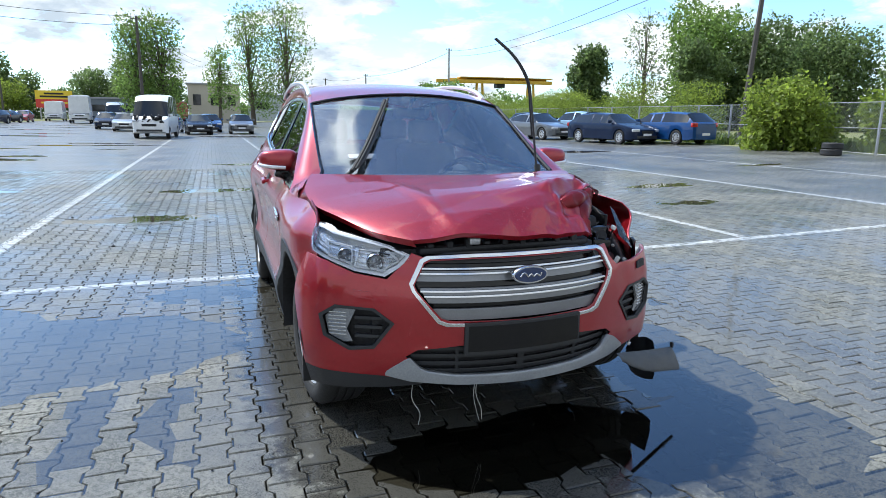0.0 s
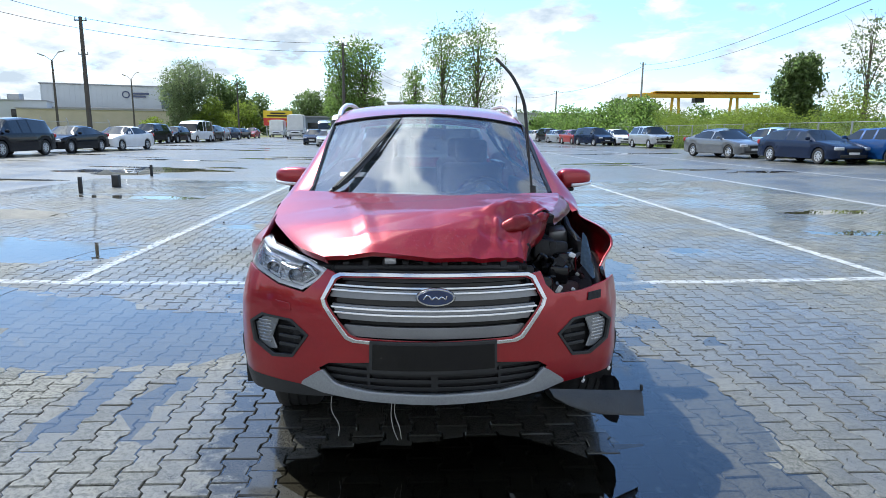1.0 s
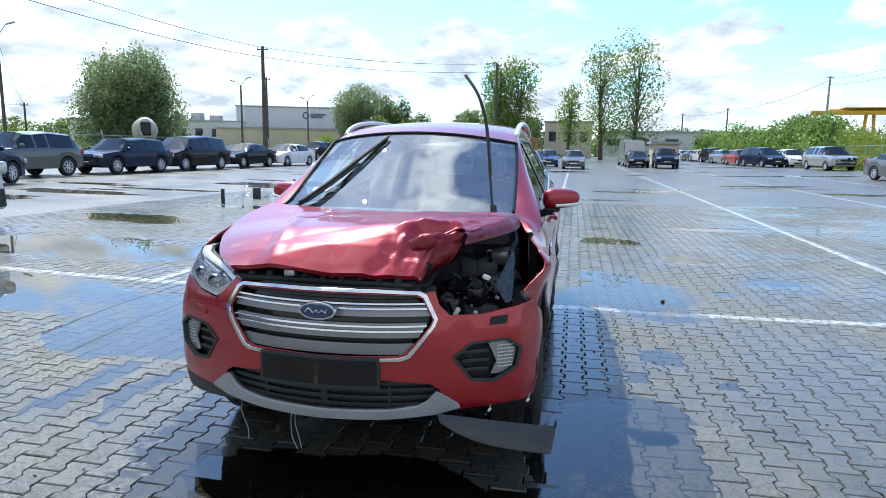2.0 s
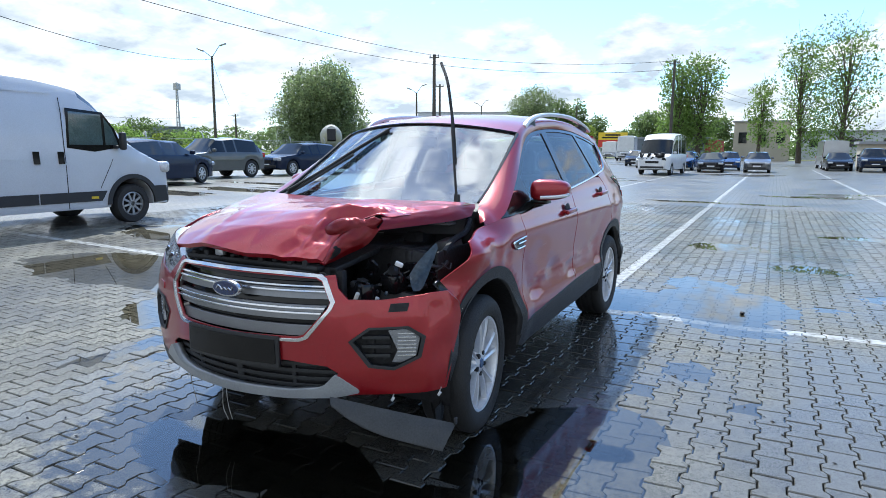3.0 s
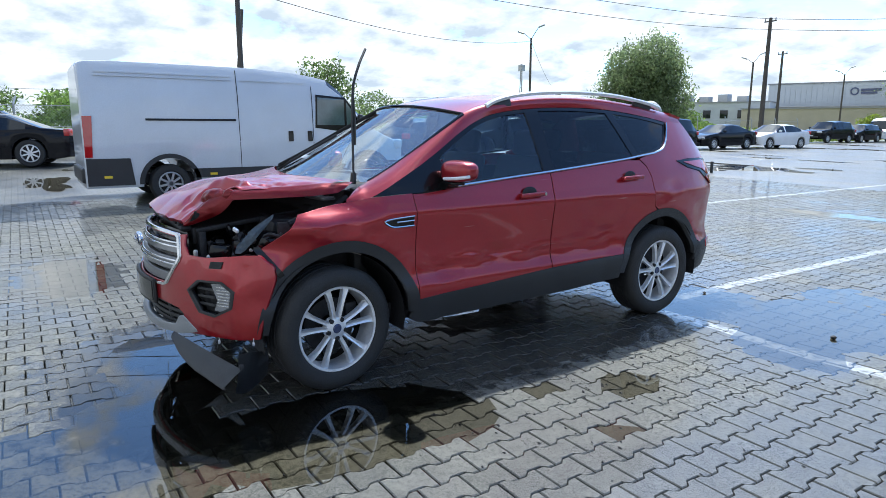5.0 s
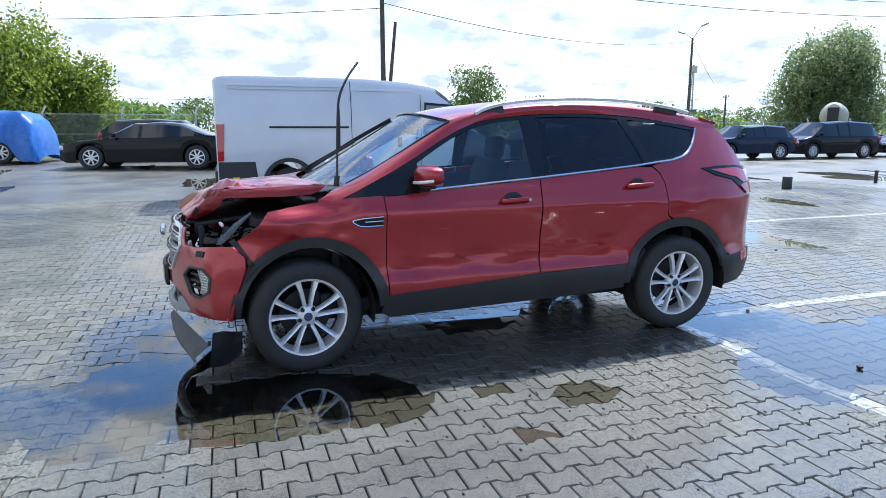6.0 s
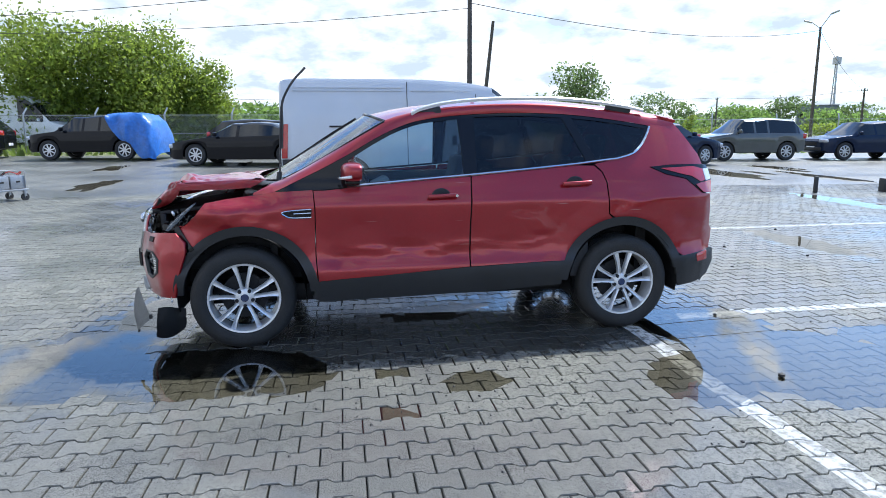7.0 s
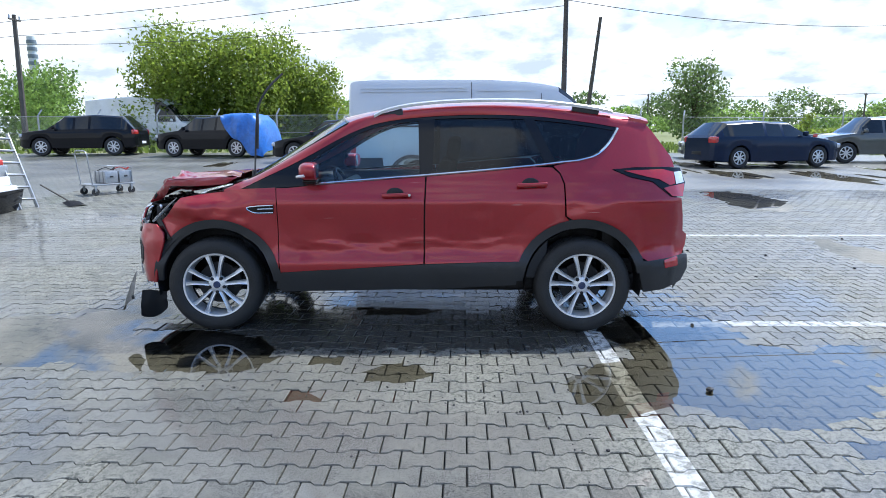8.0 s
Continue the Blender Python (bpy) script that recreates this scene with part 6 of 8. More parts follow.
for k in range(22):
    bm = bmesh.new()
    x = re.uniform(0.44, 0.75)
    y = max(nose_y(x) + 0.04, re.uniform(-1.90, -1.62))
    c = (x, y, re.uniform(0.76, 0.86))
    m = Euler((re.uniform(-1, 1), re.uniform(-1, 1), re.uniform(-2, 2))).to_matrix().to_4x4()
    if k % 3:
        add_box(bm, c, (re.uniform(0.02, 0.06), re.uniform(0.015, 0.04), re.uniform(0.008, 0.03)), m, 0.003, 1)
    else:
        r_ = re.uniform(0.012, 0.028)
        add_lathe(bm, [(0.001, -0.015), (r_, -0.015), (r_, 0.012), (r_ * 0.7, 0.018), (0.001, 0.018)], Matrix.Translation(c) @ m, 12)
    part("lamp_debris", bm, (GLOSS_BLACK, DARK, BLACK_PLASTIC, DARK, GLOSS_BLACK, SHARD)[k % 6], bay)
for c, s, m_ in (((0.655, -1.80, 0.905), (0.036, 0.016, 0.022), WHITE), ((0.555, -1.985, 0.785), (0.018, 0.02, 0.04), CREAM), ((0.63, -1.94, 0.775), (0.018, 0.016, 0.016), CREAM), ((0.70, -1.74, 0.80), (0.02, 0.015, 0.014), CREAM)):
    bm = bmesh.new()
    add_box(bm, c, s, Euler((0.3, 0.4, 0.5)).to_matrix().to_4x4(), 0.004, 1)
    part("broken_clip", bm, m_, bay, "small pale broken bracket")
bm = bmesh.new()
add_path(bm, curve([(0.655, -1.80, 0.895), (0.648, -1.79, 0.87), (0.662, -1.785, 0.85), (0.65, -1.78, 0.82)], 4), 0.005, 6)
part("lamp_stem", bm, DARK, bay)
shard = [[(0.70, -1.785, 0.862), (0.715, -1.73, 0.915), (0.745, -1.63, 0.985)],
         [(0.725, -1.82, 0.83), (0.752, -1.765, 0.865), (0.752, -1.628, 0.982)],
         [(0.748, -1.835, 0.80), (0.772, -1.79, 0.815), (0.765, -1.64, 0.965)]]
part("lens_shard", crumpled(shard, 3, 0.004, 2), SHARD, bay, "broken clear headlamp lens standing in its hole", False)
bm = bmesh.new()
add_box(bm, (0.55, -1.28, 1.035), (0.22, 0.10, 0.012), Matrix.Rotation(0.1, 4, "Z"), 0.003, 1)
for k in range(6):
    add_box(bm, (0.46 + 0.036 * k, -1.28, 1.045), (0.006, 0.09, 0.008))
part("vent_grid", bm, SATIN, bay)
bm = bmesh.new()
add_path(bm, curve([(0.72, -1.20, 1.05), (0.74, -1.30, 1.0), (0.73, -1.42, 0.97), (0.75, -1.55, 0.93)], 4), 0.016, 6)
add_box(bm, (0.74, -1.36, 0.86), (0.02, 0.5, 0.16), None, 0.006)
part("inner_wing", bm, DARK, bay)

# cabin
bm = bmesh.new()
add_box(bm, (0, 0.25, 0.36), (1.45, 2.9, 0.08))
add_box(bm, (0, 1.55, 0.75), (1.4, 0.08, 0.75))
cab = part("cabin_floor", bm, DARK, car, "", False)
for s in (1, -1):
    bm = bmesh.new()
    add_box(bm, (s * 0.80, 0.12, 0.74), (0.05, 1.95, 0.70), None, 0.02)
    part("door_card", bm, DASH, cab)
bm = bmesh.new()
add_box(bm, (0, -0.86, 0.98), (1.36, 0.42, 0.20), Matrix.Rotation(0.12, 4, "X"), 0.07, 4)
add_box(bm, (0.36, -0.66, 1.06), (0.36, 0.18, 0.08), None, 0.03, 3)
add_box(bm, (0, -0.62, 0.80), (0.34, 0.25, 0.35), None, 0.05, 3)
part("dashboard", bm, DASH, cab, "dark grey dashboard")
bm = bmesh.new()
M = Matrix.Translation((0.37, -0.44, 1.0)) @ Matrix.Rotation(radians(25), 4, "X") @ Matrix.Rotation(radians(90), 4, "Z")
for k in range(28):
    a, b = 2 * math.pi * k / 28, 2 * math.pi * (k + 1) / 28
    add_rod(bm, M @ Vector((0, 0.185 * math.cos(a), 0.185 * math.sin(a))), M @ Vector((0, 0.185 * math.cos(b), 0.185 * math.sin(b))), 0.015, n=8)
wheel_s = part("steering_wheel", bm, GLOSS_BLACK, cab)
bm = bmesh.new()
add_box(bm, M @ Vector((0.03, 0, -0.02)), (0.24, 0.10, 0.20), M.to_3x3().to_4x4() @ Matrix.Rotation(0.3, 4, "X"), 0.04, 3)
part("airbag", bm, CREAM, wheel_s, "slack pale airbag")
for x, y in ((0.37, 0.10), (-0.37, 0.10), (0.36, 0.98), (-0.36, 0.98)):
    bm = bmesh.new()
    add_box(bm, (x, y - 0.12, 0.62), (0.50, 0.52, 0.18), None, 0.06, 3)
    seat = part("seat", bm, SEAT, cab, "grey cloth seat")
    bm = bmesh.new()
    add_box(bm, (x, y + 0.20, 0.93), (0.48, 0.15, 0.62), Matrix.Rotation(radians(-14), 4, "X"), 0.06, 3)
    part("seat_back", bm, SEAT, seat)
    bm = bmesh.new()
    add_box(bm, (x, y + 0.31, 1.32), (0.26, 0.10, 0.18), Matrix.Rotation(radians(-8), 4, "X"), 0.04, 3)
    add_rod(bm, (x - 0.06, y + 0.29, 1.15), (x - 0.06, y + 0.31, 1.3), 0.007, n=6)
    add_rod(bm, (x + 0.06, y + 0.29, 1.15), (x + 0.06, y + 0.31, 1.3), 0.007, n=6)
    part("head_restraint", bm, SEAT, seat)
bm = bmesh.new()
add_box(bm, (0, -0.42, 1.46), (0.22, 0.05, 0.07), None, 0.02, 3)
add_rod(bm, (0, -0.42, 1.46), (0, -0.50, 1.55), 0.01)
part("rear_view_mirror", bm, GLOSS_BLACK, cab)
bm = bmesh.new()
add_box(bm, (-0.44, -0.985, 1.222), (0.16, 0.006, 0.04), Matrix.Rotation(radians(-55), 4, "X"), 0.002, 1)
part("windscreen_sticker", bm, WHITE, cab, "white sticker inside the windscreen")

# wipers
bm = bmesh.new()
add_path(bm, curve([(0.59, -1.09, 1.13), (0.575, -1.085, 1.25), (0.555, -1.075, 1.45), (0.538, -1.062, 1.62)], 4), 0.007, 8)
add_rod(bm, (0.595, -1.10, 1.10), (0.59, -1.09, 1.17), 0.018)
wiper = part("raised_wiper", bm, BLACK_PLASTIC, car, "black wiper arm standing straight up")
bm = bmesh.new()
line = curve([(0.568, -1.068, 1.33), (0.552, -1.060, 1.50), (0.53, -1.055, 1.645), (0.475, -0.99, 1.78), (0.39, -0.90, 1.89)], 5)
add_path(bm, line, 0.008, 6)
add_path(bm, [(x - 0.006, y + 0.004, z) for x, y, z in line], 0.005, 6)
part("wiper_blade", bm, RUBBER, wiper)
bm = bmesh.new()
add_path(bm, curve([(-0.56, -1.14, 1.13), (-0.45, -1.06, 1.205), (-0.33, -0.86, 1.335), (-0.29, -0.80, 1.375)], 4), 0.011, 8)
wiper2 = part("resting_wiper", bm, BLACK_PLASTIC, car, "black wiper lying across the windscreen")
bm = bmesh.new()
line = curve([(-0.53, -1.15, 1.155), (-0.42, -0.97, 1.265), (-0.31, -0.77, 1.395), (-0.19, -0.535, 1.535)], 5)
add_path(bm, line, 0.012, 6)
add_path(bm, [(x + 0.02, y - 0.005, z + 0.012) for x, y, z in line], 0.007, 6)
part("wiper_blade", bm, RUBBER, wiper2)

# underside
bm = bmesh.new()
add_box(bm, (0, 0.1, 0.33), (1.35, 3.6, 0.14), None, 0.03)
add_box(bm, (0, -1.35, 0.34), (1.5, 0.10, 0.08), None, 0.02)
add_box(bm, (0, 1.35, 0.34), (1.5, 0.10, 0.08), None, 0.02)
add_box(bm, (0, 1.85, 0.42), (1.3, 0.4, 0.2), None, 0.05)
add_box(bm, (0, -1.8, 0.36), (1.2, 0.35, 0.06), None, 0.02)
part("underbody", bm, DARK, car, "", False)
for k, (x, y) in enumerate(((-0.18, -2.05), (-0.165, -2.04), (-0.45, -2.0))):
    bm = bmesh.new()
    add_path(bm, curve([(x, y, 0.34), (x - 0.01, y, 0.24), (x + 0.012 * k, y - 0.01, 0.17), (x + 0.02, y, 0.11)], 4), 0.0018, 4)
    part("dry_straw", bm, CREAM, car, "dry straw caught under the bumper")


# the cabin leans in a little on the sound side
for ob in car.children_recursive:
    if ob.type == "MESH":
        for v in ob.data.vertices:
            if v.co.x < -0.45 and v.co.y > -1.15:
                v.co.x += 0.035 * smooth_step(0.45, 0.70, -v.co.x) * smooth_step(0.98, 1.12, v.co.z) * smooth_step(-1.15, -1.0, v.co.y)


# ---- white panel van beside the red car; built facing -y, turned round ----
van = empty("panel_van", here(-8.77, 1.16, 180), "long white high-roof panel van with black side mouldings", "van")
VL, VW = 6.0, 2.02
VF, VR = 0.95, 4.72


def van_rings():
    arch = 0.43
    ys = sorted(set([0, 0.02, 0.06, 0.14, 0.3, 0.55, 0.8, 1.0, 1.25, 1.5, 1.75, 2.0, 2.4, 3.2, 4.0, 5.5, 5.75, 5.9, 5.97, 6.0] + [c + arch * s for c in (VF, VR) for s in (-1.01, -0.98, -0.8, -0.5, 0, 0.5, 0.8, 0.98, 1.01)]))
    top = [(0, 0.72), (0.02, 0.85), (0.14, 1.0), (0.55, 1.16), (0.72, 1.25), (1.5, 2.04), (1.75, 2.22), (2.1, 2.29), (2.6, 2.35), (3.4, 2.38), (5.6, 2.38), (5.95, 2.35), (6.0, 2.28)]
    wid = [(0, 0.62), (0.02, 0.72), (0.14, 0.84), (0.4, 0.93), (0.8, 0.99), (1.2, 1.0), (5.85, 1.0), (5.97, 0.985), (6.0, 0.95)]
    rings = []
    for y in ys:
        t, w = lerp(top, y), lerp(wid, y) * VW / 2
        cab = smooth_step(0.6, 2.2, y)
        z0 = 0.30
        for c in (VF, VR):
            d = abs(y - c)
            if d < arch:
                z0 = max(z0, 0.345 + math.sqrt(arch * arch - d * d))
        belt_z = min(t - 0.04, 1.18)
        wt = w * (0.88 - 0.02 * cab) if cab > 0.05 else w * 0.92
        half = [(0, t), (wt * 0.6, t - 0.01), (wt * 0.92, t - 0.04), (wt, t - 0.10 - 0.05 * cab)]
        half += [(w * 0.955, belt_z + (t - belt_z) * 0.5), (w * 0.985, belt_z), (w, belt_z - 0.15 if belt_z - 0.15 > z0 + 0.1 else z0 + 0.1), (w, z0 + 0.05), (w * 0.98, z0), (0, z0)]
        rings.append((y, half))
    return rings


rings = van_rings()
vv, vf, vg = [], [], []
idx = []
for y, half in rings:
    r1 = []
    for x, z in half:
        r1.append(len(vv))
        vv.append((x, y - VL / 2, z))
    r2 = [r1[0]]
    for x, z in half[1:-1]:
        r2.append(len(vv))
        vv.append((-x, y - VL / 2, z))
    r2.append(r1[-1])
    idx.append((r1, r2))
for a in range(len(rings) - 1):
    ym = (rings[a][0] + rings[a + 1][0]) / 2
    for s in (0, 1):
        p, q = idx[a][s], idx[a + 1][s]
        for i in range(9):
            f = [p[i], q[i], q[i + 1], p[i + 1]]
            if len(set(f)) < 3:
                continue
            (vg if i < 3 and 0.72 < ym < 1.7 else vf).append(f[::-1] if s else f)
for e in (0, -1):
    vf.append(idx[e][0] + idx[e][1][1:-1][::-1])


def van_piece(name, fs, material, label=""):
    used = sorted({v for f in fs for v in f})
    at = {v: k for k, v in enumerate(used)}
    me = mesh_of(name, [vv[v] for v in used], [[at[v] for v in f] for f in fs], material, True)
    me.set_sharp_from_angle(angle=radians(30))
    return put(name, me, van, label)


van_piece("body", vf, WHITE_VAN, "white painted steel body")
van_piece("windscreen", vg, CARGLASS, "dark windscreen")


def van_x(z):
    return lerp([(0.3, VW / 2), (1.0, VW / 2), (1.18, VW / 2 * 0.985), (1.83, VW / 2 * 0.955), (2.3, VW / 2 * 0.865)], z)


def van_side(poly, s, off, thick=0.02):
    return patch([(y - VL / 2, z) for y, z in poly], lambda y, z: Vector((s * (van_x(z) + off), y, z)), (), 0.12, thick)


for s in (1, -1):
    part("side_moulding", van_side([(1.45, 0.58), (2.55, 0.58), (2.55, 0.42), (1.55, 0.42)], s, 0.02, 0.03), BLACK_PLASTIC, van, "black side moulding")
    part("side_moulding", van_side([(2.58, 0.58), (4.34, 0.58), (4.34, 0.42), (2.58, 0.42)], s, 0.02, 0.03), BLACK_PLASTIC, van, "black side moulding")
    part("rear_corner_trim", van_side([(5.33, 0.78), (5.98, 0.78), (5.98, 0.34), (5.28, 0.34)], s, 0.015, 0.03), BLACK_PLASTIC, van, "black lower rear corner")
    part("front_corner_trim", van_side([(0.22, 0.62), (0.48, 0.62), (0.50, 0.32), (0.2, 0.34)], s, -0.06, 0.03), BLACK_PLASTIC, van)
    for c in (VF, VR):
        part("arch_trim", van_side(arc(c, 0.345, 0.50, 0, 180, 18) + arc(c, 0.345, 0.425, 180, 0, 18), s, 0.02, 0.05), BLACK_PLASTIC, van, "black wheel arch trim")
    part("tail_light", van_side([(5.84, 1.46), (5.98, 1.46), (5.985, 0.80), (5.88, 0.80)], s, 0.012, 0.04), TAIL_RED, van, "tall red tail lamp")
    part("side_window", van_side([(1.10, 1.30), (1.22, 1.60), (1.42, 1.86), (2.02, 1.90), (2.06, 1.28), (1.6, 1.22)], s, 0.004, 0.02), GLOSS_BLACK, van, "cab door window")
    part("window_pane", van_side([(1.45, 1.33), (1.45, 1.82), (1.99, 1.85), (2.02, 1.33)], s, 0.010, 0.006), VAN_GLASS, van)
    part("window_pane", van_side([(1.17, 1.33), (1.27, 1.60), (1.40, 1.77), (1.40, 1.33)], s, 0.010, 0.006), VAN_GLASS, van)
    # shut lines and pressings
    for poly in ([(1.55, 0.62), (1.562, 0.62), (1.30, 1.1), (1.288, 1.1)], [(2.10, 0.32), (2.112, 0.32), (2.112, 2.05), (2.10, 2.05)], [(3.50, 0.32), (3.512, 0.32), (3.512, 2.28), (3.50, 2.28)]):
        part("shut_line", van_side(poly, s, 0.003, 0.004), DARK, van)
    for y0, y1, z in ((2.2, 3.42, 2.10), (3.6, 5.75, 2.10), (3.6, 5.75, 1.10), (2.2, 3.42, 1.10), (3.6, 5.75, 2.16)):
        part("pressing", van_side([(y0, z), (y1, z), (y1, z + 0.016), (y0, z + 0.016)], s, 0.006, 0.01), WHITE_VAN, van)
    part("slide_rail", van_side([(3.56, 1.395), (5.05, 1.395), (5.05, 1.43), (3.56, 1.43)], s, 0.012, 0.02), DARK, van, "dark sliding door rail")
    for y0 in (2.18, 2.56):
        part("handle", van_side([(y0 - 0.05, 1.22), (y0 + 0.04, 1.22), (y0 + 0.04, 1.03), (y0 - 0.05, 1.03)], s, 0.02, 0.03), GLOSS_BLACK, van, "black door handle")
    for y0 in (1.62, 3.95, 5.62):
        part("side_marker", van_side([(y0, 0.50), (y0 + 0.12, 0.50), (y0 + 0.12, 0.46), (y0, 0.46)], s, 0.03 if y0 < 5 else 0.022, 0.02), SIGN_YELLOW, van, "amber side marker")
    bm = bmesh.new()
    add_box(bm, (s * 1.10, 1.16 - VL / 2, 1.40), (0.12, 0.10, 0.30), None, 0.04, 3)
    add_box(bm, (s * 1.02, 1.24 - VL / 2, 1.30), (0.14, 0.06, 0.06), None, 0.02)
    part("mirror", bm, BLACK_PLASTIC, van, "large black door mirror")
    bm = bmesh.new()
    add_box(bm, (s * 0.80, 0.25 - VL / 2, 0.95), (0.22, 0.36, 0.20), Matrix.Rotation(s * 0.5, 4, "Z"), 0.06, 3)
    part("headlight", bm, LAMPGLASS, van)
    for c in (VF, VR):
        wheel_at("wheel", van, s * 0.88, c - VL / 2, 0.332, 0.205, s, 0.23, 9, GALV)
bm = bmesh.new()
add_box(bm, (0, -VL / 2 + 0.08, 0.45), (1.5, 0.18, 0.36), None, 0.06, 3)
part("front_bumper", bm, BLACK_PLASTIC, van, "black front bumper")
bm = bmesh.new()
add_box(bm, (0, VL / 2 - 0.02, 0.5), (1.7, 0.14, 0.25), None, 0.04, 3)
part("rear_bumper", bm, BLACK_PLASTIC, van)
bm = bmesh.new()
add_box(bm, (0, 0.1, 0.42), (1.5, 5.5, 0.16))
add_box(bm, (0.3, 1.0, 0.28), (0.3, 0.8, 0.18), None, 0.05)
part("underbody", bm, DARK, van, "", False)


# ---- the yard's vehicles ----
LV = loft_vehicle
LV("suv", here(-21.5, -9.9, -9), "black SUV with its rear wrapped in blue tarpaulin", "car", BLACKPAINT, 4.65, 1.90, 1.68, "suv", wheel_r=0.37)
LV("suv", here(-22.6, -16.1, 8), "black SUV parked on the verge beside a van", "car", BLACKPAINT, 4.85, 1.93, 1.76, "suv", wheel_r=0.38)
LV("saloon_car", here(-17.75, -3.75, -13), "long black saloon car on chrome multi-spoke wheels", "car", BLACKPAINT, 5.12, 1.9, 1.45, "sedan", wheel_r=0.36)
LV("estate_car", here(-21.9, -3.4, 172), "black estate car with silver window trim", "car", BLACKPAINT, 4.9, 1.85, 1.52, "wagon", wheel_r=0.33)
LV("white_van", here(-31.0, -17.3, 172), "white delivery van behind parked SUVs", "van", WHITE, 7.0, 2.0, 2.75, "bus", wheel_r=0.35, glazed=0.36)
LV("hatchback", here(-33.0, -14.9, 178), "white small car behind the tarpaulin-covered SUV", "car", WHITE, 4.2, 1.75, 1.5, "hatch")
LV("estate_car", here(-16.2, 10.3, 194), "dark blue estate car with crushed front and open bonnet", "car", NAVY, 4.75, 1.80, 1.50, "wagon", wheel_r=0.33, broken=True)
LV("saloon_car", here(-19.6, 11.2, -12), "dark grey saloon car parked behind a blue estate", "car", GREYPAINT, 4.6, 1.78, 1.42, "sedan")
LV("off_roader", here(-19.15, 15.7, -4), "dark grey boxy off-road car with raised bonnet", "car", OLIVE, 4.25, 1.81, 1.70, "suv", wheel_r=0.36)
LV("suv", here(-18.7, 20.7, -4), "dark blue SUV with bright blue bonnet", "car", NAVY, 4.45, 1.85, 1.56, "suv", wheel_r=0.35)
LV("minivan", here(-18.6, 25.5, -3), "black minivan with silver wheels parked in the row", "car", BLACKPAINT, 5.0, 1.95, 1.75, "minivan", wheel_r=0.35)
LV("saloon_car", here(-18.6, 31.3, -5), "black saloon car parked in the row", "car", BLACKPAINT, 4.6, 1.78, 1.43, "sedan")
LV("hatchback", here(-17.9, 35.8, -8), "white car with a smashed front end", "car", WHITE, 4.5, 1.80, 1.46, "sedan", broken=True)
rc = random.Random(3)
for q, (x, y, paint, shape, words) in enumerate([
    (-22.3, 51.3, BLACKPAINT, "suv", "dark SUV in the far row"), (-21.9, 55.6, BLACKPAINT, "hatch", "dark hatchback in the far row"),
    (-21.5, 60.0, WHITE, "bus", "white panel van in the far row"), (-21.5, 64.8, BLACKPAINT, "suv", "black SUV in the far row"),
    (-22.2, 69.8, GREYPAINT, "hatch", "grey hatchback in the far row"), (-22.6, 75.5, NAVY, "hatch", "dark blue hatchback in the far row"),
    (-23.0, 81.8, BLACKPAINT, "sedan", "black saloon in the far row"), (-23.2, 89.5, CARRED, "hatch", "red hatchback in the far row"),
    (18.7, 45.6, SILVER, "suv", "silver SUV with a damaged nose in the far row"), (18.9, 54.6, WHITE, "hatch", "white hatchback in the far row"),
    (16.8, 55.0, NAVY, "minivan", "dark blue minivan in the far row"), (16.6, 61.5, CARRED, "hatch", "red hatchback in the far row"),
    (16.5, 67.6, SILVER, "hatch", "silver hatchback in the far row"), (16.5, 73.6, BLACKPAINT, "suv", "black SUV in the far row"),
    (16.5, 80.0, WHITE, "hatch", "white hatchback in the far row"), (16.5, 86.3, GREYPAINT, "sedan", "grey saloon in the far row"),
    (16.4, 93.0, WHITE, "sedan", "white saloon in the far row"),
    (-2.1, 46.8, BLACKPAINT, "sedan", "black saloon facing down the yard"), (0.95, 48.2, GREYPAINT, "hatch", "grey hatchback facing down the yard"),
    (-9.8, 59.5, NAVY, "hatch", "dark blue hatchback facing down the yard"), (-7.7, 54.0, SILVER, "sedan", "silver saloon facing down the yard"),
    (-4.3, 50.6, BLUE, "hatch", "bright blue hatchback behind the damaged van"), (-1.3, 53.6, BLUE, "hatch", "blue car behind the black saloon"),
    (6.4, 54.6, BLACKPAINT, "sedan", "black car beside a shed"), (8.4, 51.5, NAVY, "suv", "dark blue off-road car near the shed"),
]):
    size = {"sedan": (4.6, 1.78, 1.44), "hatch": (4.2, 1.76, 1.49), "suv": (4.5, 1.86, 1.70), "minivan": (4.7, 1.86, 1.70), "bus": (5.2, 1.98, 2.1)}[shape]
    rz = rc.uniform(-9, 3) if x < -20 else (rc.uniform(4, 16) if x > 10 else rc.uniform(-6, 6))
    LV("parked_car", here(x, y, rz), words, "car", paint, *size, shape, group="cars in the yard rows", broken="damaged" in words)
LV("hatchback", here(17.0, 22.3, 9), "dark blue five-door hatchback facing the yard", "car", NAVY, 4.68, 1.78, 1.44, "hatch", wheel_r=0.315)
LV("estate_car", here(19.0, 20.9, 190), "bright blue estate car with crushed rear bumper", "car", BLUE, 4.69, 1.78, 1.47, "wagon", wheel_r=0.315)
LV("hatchback", here(18.7, 27.0, 12), "pale blue small hatchback beside the fence", "car", LTBLUE, 3.95, 1.68, 1.52, "hatch", wheel_r=0.30)
LV("saloon_car", here(16.2, 28.4, 12), "grey saloon car with a sagging bumper", "car", GREYPAINT, 4.68, 1.78, 1.44, "sedan", wheel_r=0.315)
LV("estate_car", here(19.8, 35.0, 14), "dark estate car with open tailgate by the fence", "car", BLACKPAINT, 4.6, 1.78, 1.48, "wagon", wheel_r=0.315)
